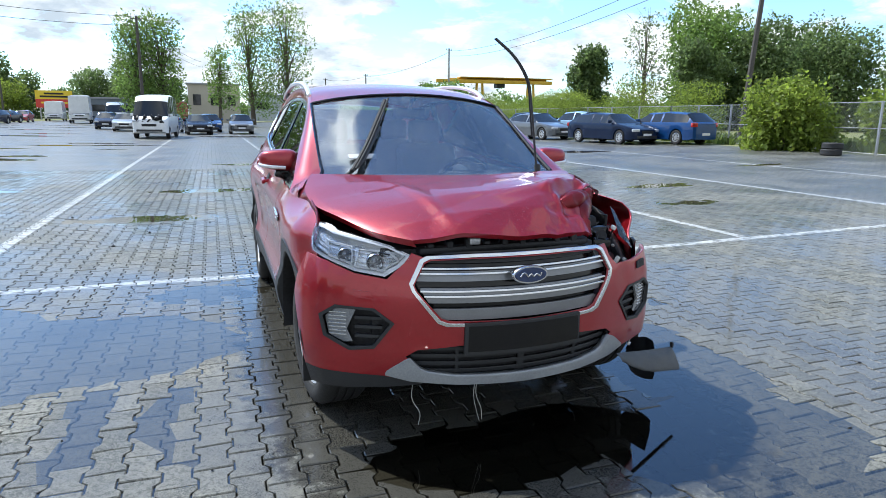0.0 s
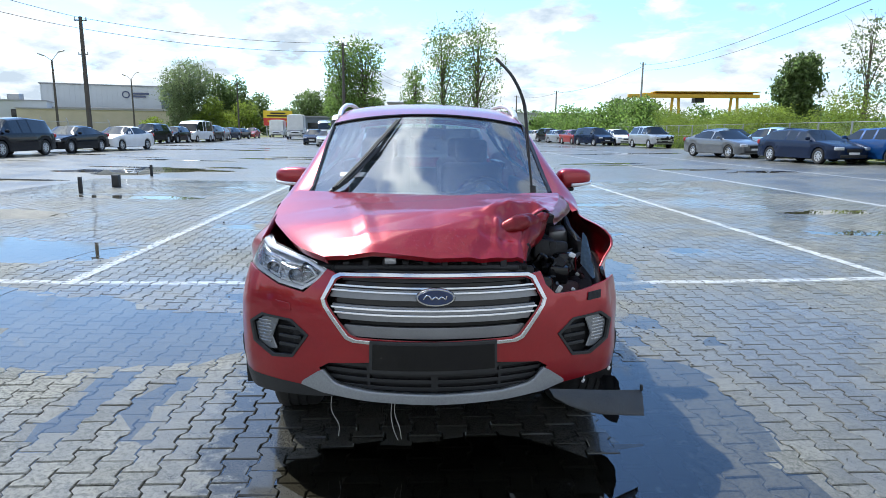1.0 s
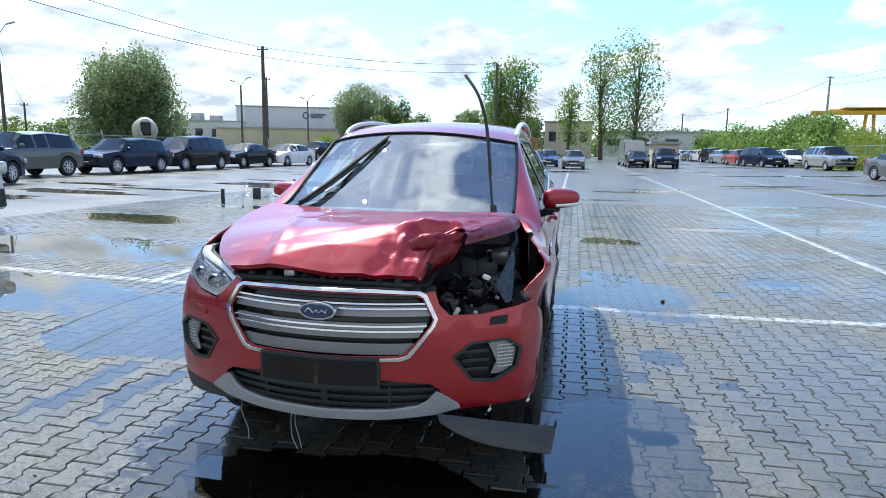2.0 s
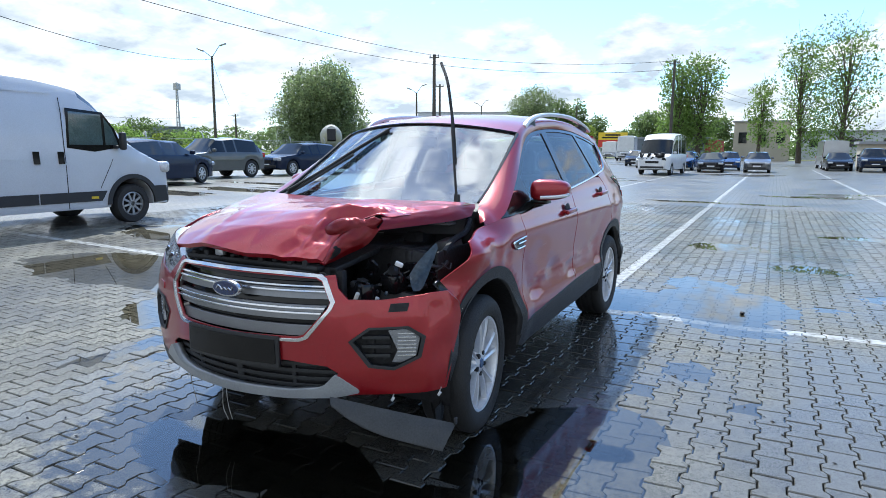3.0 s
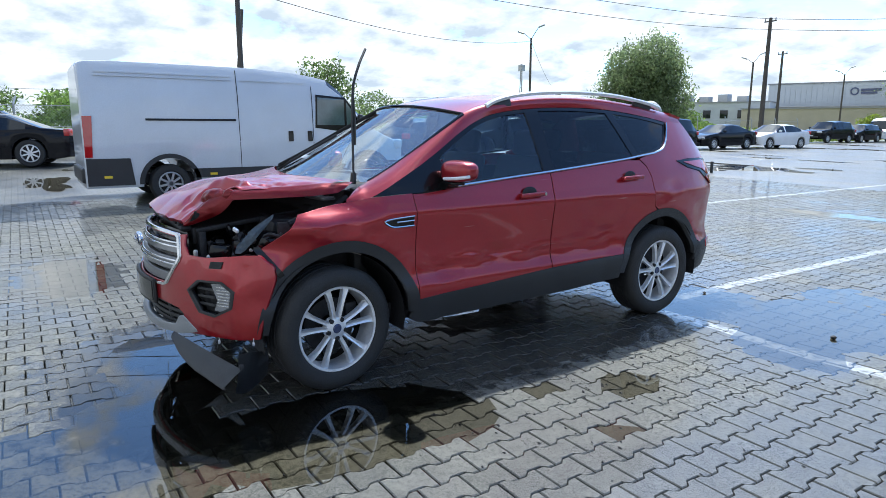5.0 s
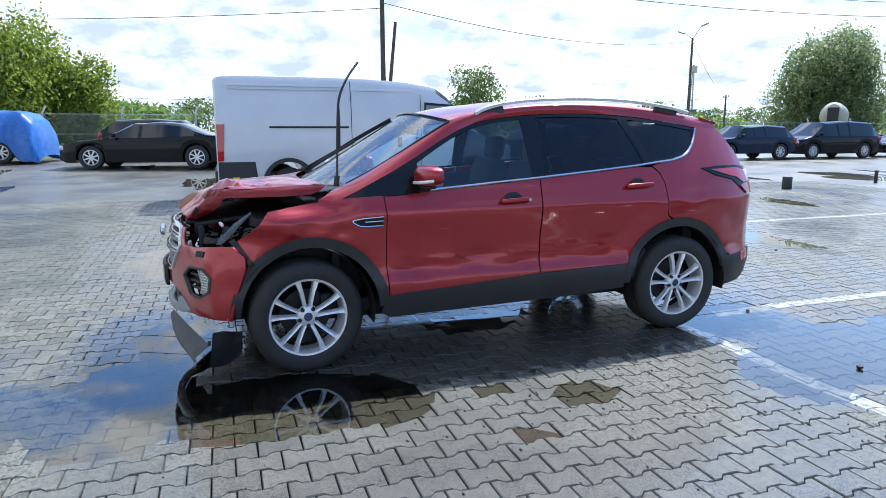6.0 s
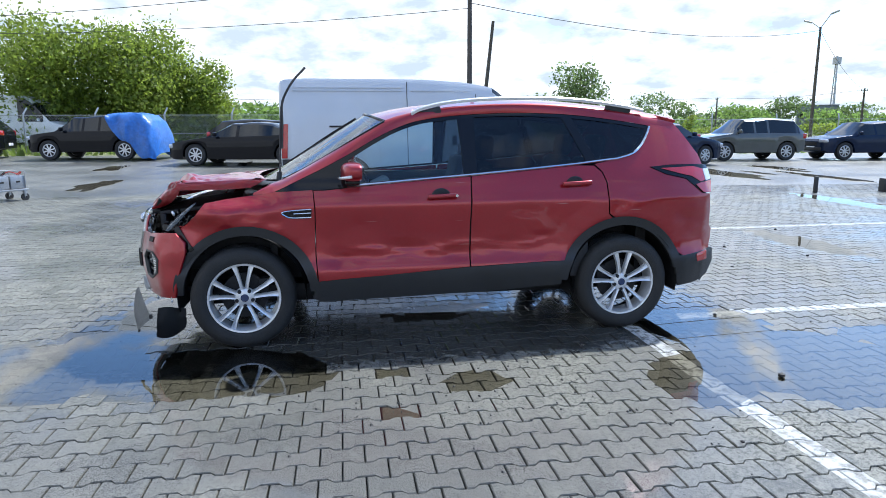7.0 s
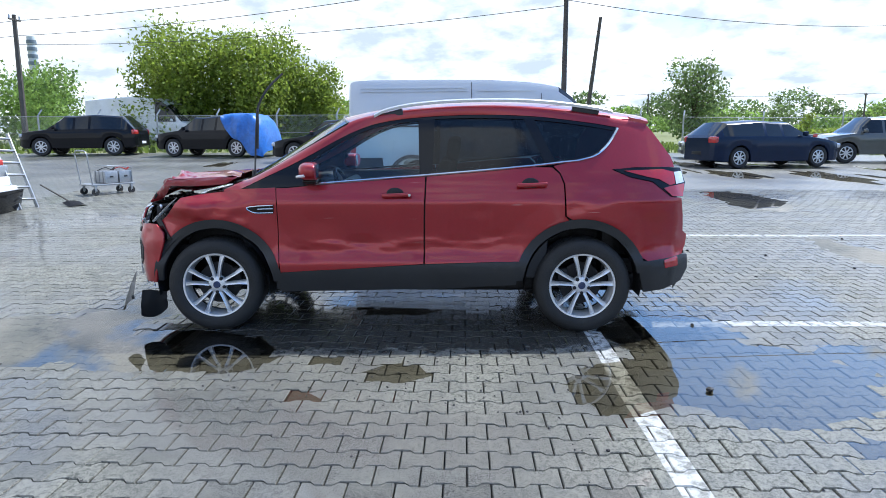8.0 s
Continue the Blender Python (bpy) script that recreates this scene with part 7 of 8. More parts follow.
LV("damaged_van", here(-4.35, 39.2, -4), "white high-roof van with missing front bumper", "van", WHITE, 5.9, 1.98, 2.6, "bus", wheel_r=0.35, broken=True)
LV("lorry", here(-16.6, 88.6, 6), "white lorry with a box body", "lorry", WHITE, 7.0, 2.4, 3.5, "box", wheel_r=0.45)
LV("lorry", here(-22.7, 105.5, 6), "white flatbed lorry below a red and yellow billboard", "lorry", WHITE, 7.0, 2.4, 2.9, "box", wheel_r=0.45)
LV("coach", here(-13.6, 97.0, 8), "pale coach parked behind the lorry", "bus", SILVER, 9.0, 2.5, 2.9, "bus", wheel_r=0.45)
LV("box_van", here(6.4, 60.8, 4), "grey box van near the shed", "van", SILVER, 5.0, 2.0, 2.5, "box", wheel_r=0.36)
LV("lorry", here(-5.2, 87.5, 5), "orange tractor unit among parked trucks", "lorry", CARRED, 6.5, 2.4, 3.1, "box", wheel_r=0.45)


# ---- loose things in the yard ----
def tarp_over(x, y, rz):
    """A sheet drawn over the rear of the SUV, hanging in folds to the ground behind."""
    m = here(x, y, rz)
    bm = bmesh.new()
    rows = []
    for k in range(31):
        v = k / 30
        yy = 0.85 + 1.75 * v
        roof = lerp([(0, 1.74), (0.45, 1.76), (0.70, 1.70), (0.86, 1.45), (0.95, 1.05), (1.0, 0.25)], v)
        hem = lerp([(0, 1.50), (0.10, 1.15), (0.25, 0.80), (0.5, 0.60), (0.62, 0.25), (0.72, 0.06), (1.0, 0.04)], v)
        half = lerp([(0, 0.99), (0.7, 1.04), (0.9, 1.02), (1.0, 0.95)], v)
        row = []
        for q in range(25):
            u = q / 24 * 2 - 1
            a = abs(u)
            if a < 0.45:
                px, pz = u / 0.45 * half * 0.74, roof - 0.05 * (a / 0.45) ** 2
            else:
                t = (a - 0.45) / 0.55
                px = math.copysign(half * (0.74 + 0.30 * min(1, t * 1.8) + 0.03 * t), u)
                pz = (roof - 0.05) + (min(hem, roof - 0.1) - roof + 0.05) * t
            f = 0.05 * math.sin(yy * 9 + 3 * noise.noise((px * 2, yy * 2, pz * 2))) * smooth_step(0.35, 0.8, a) + 0.05 * noise.noise((px * 3, yy * 3, pz * 3)) + 0.025 * abs(noise.noise((px * 8, yy * 8, pz * 8)))
            row.append(bm.verts.new((px * (1 + f), yy + 0.5 * f, pz + 0.5 * f)))
        rows.append(row)
    for p, q in zip(rows, rows[1:]):
        for k in range(len(p) - 1):
            bm.faces.new((p[k], p[k + 1], q[k + 1], q[k]))
    ob = part("tarpaulin", bm, TARP, None)
    ob.matrix_basis = m
    return tagged(ob, "creased blue tarpaulin draped over the SUV's rear", "tarpaulin")


tarp_over(-21.5, -9.9, -9)


def trolley():
    t = empty("hand_trolley", here(-8.45, -7.35, 58), "steel platform trolley loaded with a grey crate", "trolley")
    bm = bmesh.new()
    add_box(bm, (0, 0, 0.22), (0.55, 0.95, 0.035), None, 0.008)
    part("platform", bm, GALV, t)
    bm = bmesh.new()
    add_path(bm, curve([(-0.24, -0.45, 0.23), (-0.24, -0.50, 0.7), (-0.22, -0.52, 0.92), (0.0, -0.52, 0.95), (0.22, -0.52, 0.92), (0.24, -0.50, 0.7), (0.24, -0.45, 0.23)], 4), 0.014, 8)
    part("push_handle", bm, GALV, t)
    for x in (-0.24, 0.24):
        for y in (-0.40, 0.40):
            bm = bmesh.new()
            add_lathe(bm, [(0.02, -0.02), (0.075, -0.02), (0.075, 0.02), (0.02, 0.02)], Matrix.Translation((x, y, 0.075)), 18)
            part("castor", bm, RUBBER, t)
            bm = bmesh.new()
            add_box(bm, (x, y, 0.15), (0.06, 0.05, 0.13), None, 0.005)
            part("castor_fork", bm, GALV, t)
    for q, dy in enumerate((-0.02, 0.30)):
        c = empty("crate", here(-8.45, -7.35, 58) @ pose(0, dy, 0.24), "grey metal crate with cables on a trolley", "crate", "crates on the trolley")
        bm = bmesh.new()
        add_box(bm, (0, 0, 0.13), (0.46, 0.29, 0.25), None, 0.012)
        part("box", bm, GALV, c)
        for x in (-0.15, 0.0, 0.15):
            bm = bmesh.new()
            add_box(bm, (x, 0, 0.13), (0.03, 0.305, 0.26), None, 0.004)
            part("rib", bm, SATIN, c)
        bm = bmesh.new()
        add_box(bm, (0.233, 0, 0.14), (0.006, 0.08, 0.03), None, 0.002, 1)
        part("latch", bm, DARK, c)
        bm = bmesh.new()
        add_path(bm, curve([(-0.15, -0.1, 0.26), (0, 0, 0.33), (0.15, 0.08, 0.28), (0.2, 0.1, 0.34), (0.05, 0.1, 0.27)], 4), 0.010, 6)
        part("cable", bm, SIGN_RED if q else WIRE, c)
    bm = bmesh.new()
    add_path(bm, [(-0.24, 0.44, 0.23), (-0.24, 0.44, 0.58), (-0.24, -0.1, 0.62), (0.24, -0.1, 0.62), (0.24, 0.44, 0.58), (0.24, 0.44, 0.23)], 0.009, 6)
    part("guard_rail", bm, GALV, t)


trolley()


def ladder(m):
    t = empty("step_ladder", m, "folded aluminium step ladder leaning on scrap", "ladder")
    for x in (-0.2, 0.2):
        bm = bmesh.new()
        add_box(bm, (x, 0, 0.75), (0.03, 0.06, 1.5), None, 0.004)
        part("rail", bm, GALV, t)
    for k in range(6):
        bm = bmesh.new()
        add_box(bm, (0, 0, 0.2 + 0.24 * k), (0.38, 0.07, 0.025), None, 0.004)
        part("rung", bm, GALV, t)
    return t


def scrap_heap():
    cx, cy = -5.75, -8.0
    z0 = rise(cx, cy)
    ladder(Matrix(((0.90, 0.0, -0.19, -6.12), (-0.25, 0.9, -0.42, -7.55), (0.0, 0.3, 0.89, z0), (0, 0, 0, 1))).normalized())
    bm = bmesh.new()
    add_box(bm, (0, 0, 0.20), (0.95, 0.02, 0.40), Matrix.Rotation(-0.25, 4, "X"), 0.004)
    ob = part("dark_panel", bm, GLOSS_BLACK, None)
    ob.matrix_basis = pose(-5.55, -7.52, z0, 0, 0, 10)
    tagged(ob, "dark glass panel leaning on scrap", "panel")
    r = random.Random(4)
    for k, (x, y, z, s, m_) in enumerate(((-5.6, -7.95, 0, (0.8, 0.6, 0.46), WHITE), (-5.1, -8.3, 0, (0.6, 0.5, 0.55), SILVER), (-5.7, -7.95, 0.46, (0.55, 0.42, 0.16), WHITE), (-5.95, -8.0, 0.62, (0.30, 0.32, 0.20), GALV), (-5.85, -8.0, 0.82, (0.36, 0.26, 0.10), SIGN_RED), (-5.45, -7.9, 0.62, (0.32, 0.2, 0.12), DARK), (-5.0, -8.25, 0.55, (0.4, 0.3, 0.2), GALV))):
        bm = bmesh.new()
        add_box(bm, (0, 0, s[2] / 2), s, None, 0.02, 2)
        ob = part("scrap_box", bm, m_, None)
        ob.matrix_basis = pose(x, y, z0 + z, 0, 0, r.uniform(-14, 14))
        tagged(ob, "scrap appliance part in a loose heap", "scrap", "scrap heap")
    z1 = rise(-6.6, -7.05)
    s = empty("shovel", pose(-6.6, -7.05, z1, 0, 0, -35), "flat shovel lying with its handle on scrap", "shovel")
    bm = bmesh.new()
    add_path(bm, [(0, -0.02, 0.05), (0.0, -0.30, 0.12), (0.0, -1.30, 0.33)], 0.016, 8)
    part("handle", bm, POLE_WOOD, s)
    bm = bmesh.new()
    vs = [[bm.verts.new((0.16 * u, 0.36 * v - 0.02, 0.055 * (1 - v) ** 1.5 + 0.03 * (1 - u * u) + 0.006)) for u in (-1, -0.5, 0, 0.5, 1)] for v in (0, 0.25, 0.5, 0.75, 1)]
    for p, q in zip(vs, vs[1:]):
        for k in range(4):
            bm.faces.new((p[k], p[k + 1], q[k + 1], q[k]))
    bmesh.ops.solidify(bm, geom=bm.faces[:], thickness=0.004)
    part("blade", bm, DARK, s)


scrap_heap()


def tyre_stack(x, y):
    for k in range(2):
        bm = bmesh.new()
        M = pose(x + 0.04 * k, y, rise(x, y) + 0.11 + 0.21 * k) @ Matrix.Rotation(radians(90), 4, "Y")
        add_lathe(bm, [(0.19, -0.08), (0.21, -0.10), (0.29, -0.10), (0.32, -0.07), (0.32, 0.07), (0.29, 0.10), (0.21, 0.10), (0.19, 0.08)], M, 26)
        tagged(part("loose_tyre", bm, RUBBER, None), "worn black tyre stacked on another beside the fence", "tyre", "stacked tyres")


tyre_stack(18.1, 11.3)
for x, y, h, w in ((-7.3, 9.5, 0.36, 0.07), (-7.3, 11.2, 0.30, 0.16), (-8.0, 15.1, 0.34, 0.07)):
    bm = bmesh.new()
    add_box(bm, (x, y, rise(x, y) + h / 2), (w, w, h), None, 0.01)
    tagged(part("bollard", bm, BLACK_PLASTIC, None), "short dark marker post standing in a puddle", "bollard", "marker posts")


def pebble(x, y, r, seed):
    q = random.Random(seed)
    bm = bmesh.new()
    bmesh.ops.create_icosphere(bm, subdivisions=1, radius=r)
    for v in bm.verts:
        v.co *= q.uniform(0.7, 1.25)
        v.co.z *= 0.65
    z = max(height(x, y), -0.001) if abs(x) < 9 else rise(x, y)
    bmesh.ops.translate(bm, vec=(x, y, z + r * 0.45), verts=bm.verts)
    tagged(part("pebble", bm, DARK, None, "", False), "small dark stone lying on wet pavers", "stone", "stones on the yard")


for k, (x, y, r) in enumerate([(1.937, 1.88, 0.024), (0.698, 2.217, 0.016), (2.65, 1.15, 0.012), (2.9, 1.9, 0.010), (2.4, -1.9, 0.012), (-2.3, 3.2, 0.02), (-2.0, 4.0, 0.018), (-1.3, 4.6, 0.02), (2.9, 3.3, 0.014), (3.3, 0.4, 0.012), (-3.1, 5.5, 0.02), (-0.9, 3.4, 0.015)]):
    pebble(x, y, r, k)
rs = random.Random(21)
sv, sf = [], []
for k in range(520):
    x, y = rs.uniform(-4.5, 4.5), rs.uniform(-3.8, 7)
    if k < 170:
        x, y = rs.gauss(1.75, 0.3), rs.gauss(0.25, 0.7)
    z = height(x, y) + 0.002
    s = rs.uniform(0.003, 0.010)
    a = rs.uniform(0, 3.1)
    b = len(sv)
    for q in range(4):
        t = a + q * math.pi / 2
        sv.append((x + s * math.cos(t) * (1.6 if q % 2 else 0.8), y + s * math.sin(t), z + (0.003 if q == 1 else 0)))
    sv.append((x, y, z + s * 0.7))
    sf += [(b + q, b + (q + 1) % 4, b + 4) for q in range(4)]
tagged(put("grit", mesh_of("grit", sv, sf, DARK)), "dark grit and broken bits strewn over the pavers", "grit", kind="stuff")


# ---- trees ----
def leaf_cloud(blobs, n, size, seed, droop=0.0):
    """Many small bent leaf clusters in and on uneven blobs."""
    r = np.random.RandomState(seed)
    n, size = int(n * 2.4), size * 0.58
    vol = np.array([a * b * c for _, (a, b, c) in blobs])
    pick = r.choice(len(blobs), n, p=vol ** 0.75 / (vol ** 0.75).sum())
    cen = np.array([c for c, _ in blobs])[pick]
    rad = np.array([q for _, q in blobs])[pick]
    d = r.normal(size=(n, 3))
    d /= np.linalg.norm(d, axis=1)[:, None]
    rr = r.uniform(0.35, 1.0, (n, 1)) ** 0.45
    wob = 1 + 0.30 * np.sin(d[:, :1] * 7 + seed) * np.cos(d[:, 1:2] * 6 + seed * 2) + 0.15 * r.normal(size=(n, 1))
    p = cen + d * rad * rr * wob
    p[:, 2] -= droop * r.uniform(0, 1, n)
    a = r.normal(size=(n, 3))
    a /= np.linalg.norm(a, axis=1)[:, None]
    b = np.cross(a, r.normal(size=(n, 3)))
    b /= np.linalg.norm(b, axis=1)[:, None]
    c = np.cross(a, b)
    s = size * r.uniform(0.5, 1.3, (n, 1))
    quad = np.stack([p - a * s, p + b * s * 0.55 + c * s * 0.25, p + a * s, p - b * s * 0.55 + c * s * 0.25], 1).reshape(-1, 3)
    faces = np.arange(4 * n).reshape(-1, 4)
    return quad, faces


def leaves_mesh(name, quads, faces, material):
    me = bpy.data.meshes.new(name)
    me.vertices.add(len(quads))
    me.vertices.foreach_set("co", quads.astype(np.float32).ravel())
    me.loops.add(faces.size)
    me.loops.foreach_set("vertex_index", faces.astype(np.int32).ravel())
    me.polygons.add(len(faces))
    me.polygons.foreach_set("loop_start", np.arange(0, faces.size, 4, dtype=np.int32))
    me.polygons.foreach_set("loop_total", np.full(len(faces), 4, np.int32))
    me.update(calc_edges=True)
    me.materials.append(material)
    return me


def tree(name, x, y, h, w, label, material, n=3500, size=0.28, trunk=0.35, base=0.3, seed=1, lobes=9, bare=0, slim=False, group=""):
    """A tapered trunk with limbs and a crown of leaf clusters with gaps."""
    z = rise(x, y)
    t = empty(name, pose(x, y, z, 0, 0, 0), label, "tree" if h > 4 else "bush", group)
    r = random.Random(seed)
    blobs = []
    for k in range(lobes):
        a = 2.4 * k + r.uniform(-0.4, 0.4)
        v = base + (1 - base) * (k + 0.7) / (lobes + 0.2)
        out = w / 2 * (0.55 if not slim else 0.4) * math.sqrt(max(0.05, 1 - ((v - 0.5 - base * 0.3) / 0.75) ** 2)) * r.uniform(0.6, 1.15)
        s = w * r.uniform(0.20, 0.30)
        blobs.append(((out * math.cos(a), out * math.sin(a), h * v - s * 0.5), (s, s, s * r.uniform(0.75, 1.15))))
    bm = bmesh.new()
    lean = Vector((r.uniform(-0.04, 0.04) * h, r.uniform(-0.04, 0.04) * h, 0))
    spine = [Vector((0, 0, -0.1)), Vector((0, 0, h * 0.25)) + lean * 0.3, Vector((0, 0, h * 0.55)) + lean * 0.8, Vector((0, 0, h * 0.85)) + lean]
    rad = [trunk, trunk * 0.8, trunk * 0.5, trunk * 0.12]
    for k in range(3):
        add_rod(bm, spine[k], spine[k + 1], rad[k], rad[k + 1], 9)
    tr = part("trunk", bm, BARK, t)
    for c, s in blobs[:: 1 if h > 6 else 2]:
        bm = bmesh.new()
        c = Vector(c)
        root = spine[0].lerp(spine[3], min(0.8, max(0.18, (c.z / h) * 0.72)))
        mid = root.lerp(c, 0.5) + Vector((0, 0, 0.04 * h))
        add_rod(bm, root, mid, trunk * 0.28, trunk * 0.18, 6)
        add_rod(bm, mid, c, trunk * 0.18, trunk * 0.05, 6)
        for q in range(bare):
            e = c + Vector((r.uniform(-1, 1), r.uniform(-1, 1), r.uniform(0.2, 1.4))) * s[0] * 1.3
            add_rod(bm, mid.lerp(c, 0.6), e, trunk * 0.08, trunk * 0.02, 5)
        part("limb", bm, BARK, tr)
    q, f = leaf_cloud(blobs, n, size, seed)
    ob = put("crown", leaves_mesh("crown", q, f, material), t)
    return t


tree("maple_tree", -32.2, -15.6, 6.3, 6.6, "broad leafy maple tree behind the fence", LEAF_LIGHT, 11000, 0.20, 0.25, 0.06, 1, 16)
tree("maple_tree", -33.3, -11.5, 6.3, 6.4, "leafy maple tree behind the fence", LEAF_LIGHT, 11000, 0.20, 0.25, 0.06, 2, 16)
tree("maple_tree", -33.9, -8.5, 4.5, 4.2, "small bright maple tree behind the fence", LEAF_LIGHT, 6000, 0.19, 0.2, 0.06, 3, 12)
tree("ash_tree", -42.1, 17.1, 6.0, 4.4, "lone ash tree in a field", LEAF_DARK, 1800, 0.24, 0.22, 0.2, 4, 17, 2)
tree("willow_tree", -48.1, 59.8, 10.9, 11.6, "large round grey-green willow tree", LEAF_GREY, 20000, 0.32, 0.45, 0.08, 5, 20)
for k, (x, y, h, w) in enumerate(((4.8, 95.0, 16.6, 7.0), (9.2, 90.7, 17.3, 8.6), (-9.2, 80.3, 12.3, 5.4), (-6.6, 80.8, 12.9, 5.6))):
    tree("poplar_tree", x, y, h, w, "tall poplar tree with mistletoe clumps and gaps", LEAF, 1900, 0.32, 0.36, 0.2, 20 + k, 21, 3, False, "tall poplars behind the yard")
tree("sparse_tree", 0.0, 85.0, 10.5, 5.0, "half-bare tree with thin foliage", LEAF, 800, 0.3, 0.26, 0.3, 31, 9, 3, True)
tree("lime_tree", 30.5, 46.1, 7.1, 3.9, "dense dark green oval tree", LEAF_DARK, 6500, 0.26, 0.25, 0.06, 6, 14, 0, True)
tree("dead_tree", 31.5, 39.5, 9.3, 4.4, "nearly dead tree with bare top branches", LEAF_GREY, 500, 0.22, 0.2, 0.3, 33, 9, 5, True)
tree("maple_tree", 40.1, 42.9, 10.7, 8.0, "tall airy maple tree behind the fence", LEAF, 7000, 0.30, 0.3, 0.12, 7, 15)
tree("lime_tree", 37.3, 40.0, 6.9, 4.6, "dark lime tree behind the fence", LEAF_DARK, 5500, 0.28, 0.25, 0.05, 8, 13)
tree("lime_tree", 42.0, 38.5, 8.5, 6.4, "dark green lime tree behind the fence", LEAF_DARK, 6500, 0.28, 0.3, 0.06, 9, 14)
tree("lime_tree", 47.4, 35.7, 8.5, 8.0, "broad dark lime tree behind the fence", LEAF_DARK, 7500, 0.28, 0.3, 0.05, 10, 15)
tree("lime_tree", 52.0, 31.0, 8.6, 7.0, "broad green lime tree at the field edge", LEAF, 5500, 0.3, 0.3, 0.05, 11, 13)
tree("elder_bush", 19.4, 14.4, 2.4, 3.6, "bright green elder bush overgrowing the fence", LEAF_LIGHT, 5500, 0.17, 0.08, 0.04, 12, 16)
tree("elder_bush", 22.6, 12.3, 2.4, 3.0, "low bright elder bush beside the fence", LEAF_LIGHT, 2500, 0.17, 0.06, 0.04, 13, 9)
tree("conifer", 40.0, 121.0, 7.6, 5.6, "dark rounded tree beyond the scrub", LEAF_DARK, 2500, 0.4, 0.25, 0.05, 15, 12)
tree("sapling", -20.6, 14.0, 1.9, 0.9, "thin young self-sown tree between cars", LEAF_LIGHT, 500, 0.10, 0.03, 0.15, 14, 7, 0, True)


def thicket(name, spots, material, n, size, label, seed):
    """A far belt of trees or bushes with an uneven top."""
    r = random.Random(seed)
    blobs = []
    for x, y, h, w in spots:
        z = rise(x, y)
        for k in range(4):
            s = w * r.uniform(0.28, 0.42)
            blobs.append(((x + r.uniform(-0.3, 0.3) * w, y + r.uniform(-0.3, 0.3) * w, z + h * (0.2 + 0.19 * k)), (s, s, h * 0.2 * r.uniform(0.9, 1.4))))
    q, f = leaf_cloud(blobs, n, size, seed)
    return tagged(put(name, leaves_mesh(name, q, f, material)), label, "trees", kind="stuff")


rt = random.Random(8)
thicket("far_woods", [(-75 + 4.2 * k, 142 + rt.uniform(-9, 9), rt.uniform(7, 13), 7) for k in range(8, 17)], LEAF_DARK, 15000, 0.50, "dark belt of trees beyond the yard", 41)
tree("alder_tree", -45.0, 128.0, 13.5, 11.0, "tall grey-green alder tree beside the hall", LEAF_GREY, 9000, 0.36, 0.35, 0.12, 52, 15)
thicket("far_woods", [(-50.0, 125, 3.5, 5), (-42, 124, 4.0, 5), (-38, 126, 7.5, 6), (-34, 128, 6.5, 6)], LEAF_LIGHT, 4000, 0.36, "bright bushes beside the hall", 42)
thicket("hedge_bushes", [(24.5 + 0.08 * k * k * 0.12 + rt.uniform(-1, 1.5), 26 + 3.0 * k, rt.uniform(2.0, 3.4), 4) for k in range(13)], LEAF_LIGHT, 24000, 0.115, "bright green scrub along the fence", 43)
thicket("hedge_bushes", [(25.0 + rt.uniform(-1.5, 5), 66 + 4.2 * k, rt.uniform(3.6, 5.4), 6) for k in range(14)], LEAF, 9000, 0.36, "green scrub behind the far cars", 44)
thicket("field_scrub", [(30 + 4.4 * k, 88 + rt.uniform(-6, 6) - 1.2 * k, rt.uniform(3.4, 5.2), 7) for k in range(9)], LEAF, 6000, 0.4, "green scrub below the yellow crane", 45)
thicket("field_scrub", [(-62 + rt.uniform(-8, 8), 40 + 5.5 * k, rt.uniform(0.9, 2.0), 7) for k in range(11)], LEAF_LIGHT, 7000, 0.36, "yellow-green field scrub beyond the fence", 46)
thicket("field_scrub", [(-95 + rt.uniform(-12, 12), -20 + 11 * k, rt.uniform(2.5, 6.0), 10) for k in range(17)], LEAF, 9000, 0.6, "scrub and low trees across the field", 47)
thicket("far_woods", [(-240 + rt.uniform(-10, 10), -60 + 17 * k, rt.uniform(7, 15), 19) for k in range(27)], LEAF_DARK, 15000, 1.2, "distant tree line across the fields", 48)
thicket("far_woods", [(-45 - 2.2 * k, -34 + rt.uniform(-3, 3) - 1.5 * k, rt.uniform(5, 7), 5) for k in range(7)], LEAF, 5000, 0.3, "green trees beyond the verge", 49)
thicket("far_woods", [(60 + 4 * k, 60 + rt.uniform(-8, 8) - 2 * k, rt.uniform(8, 12), 9) for k in range(10)], LEAF_DARK, 9000, 0.55, "dark trees beyond the field", 50)
thicket("far_woods", [(5 + 6 * k, 150 + rt.uniform(-6, 6), rt.uniform(4, 7), 8) for k in range(12)], LEAF_DARK, 6000, 0.6, "low trees at the end of the yard", 51)
# verge grass
rg = np.random.RandomState(3)
n = 15000
gxx = np.where(rg.rand(n) < 0.6, rg.uniform(-34, -23.8, n), rg.uniform(20.2, 24, n))
gyy = np.where(gxx < 0, rg.uniform(-32, 60, n), rg.uniform(6, 60, n))
gz = np.array([rise(a, b) for a, b in zip(gxx, gyy)])
p = np.stack([gxx, gyy, gz], 1)
a = rg.uniform(0, 6.28, n)
side_v = np.stack([np.cos(a), np.sin(a), 0 * a], 1) * rg.uniform(0.04, 0.12, n)[:, None]
up_v = np.stack([rg.normal(0, 0.08, n), rg.normal(0, 0.08, n), rg.uniform(0.1, 0.42, n)], 1)
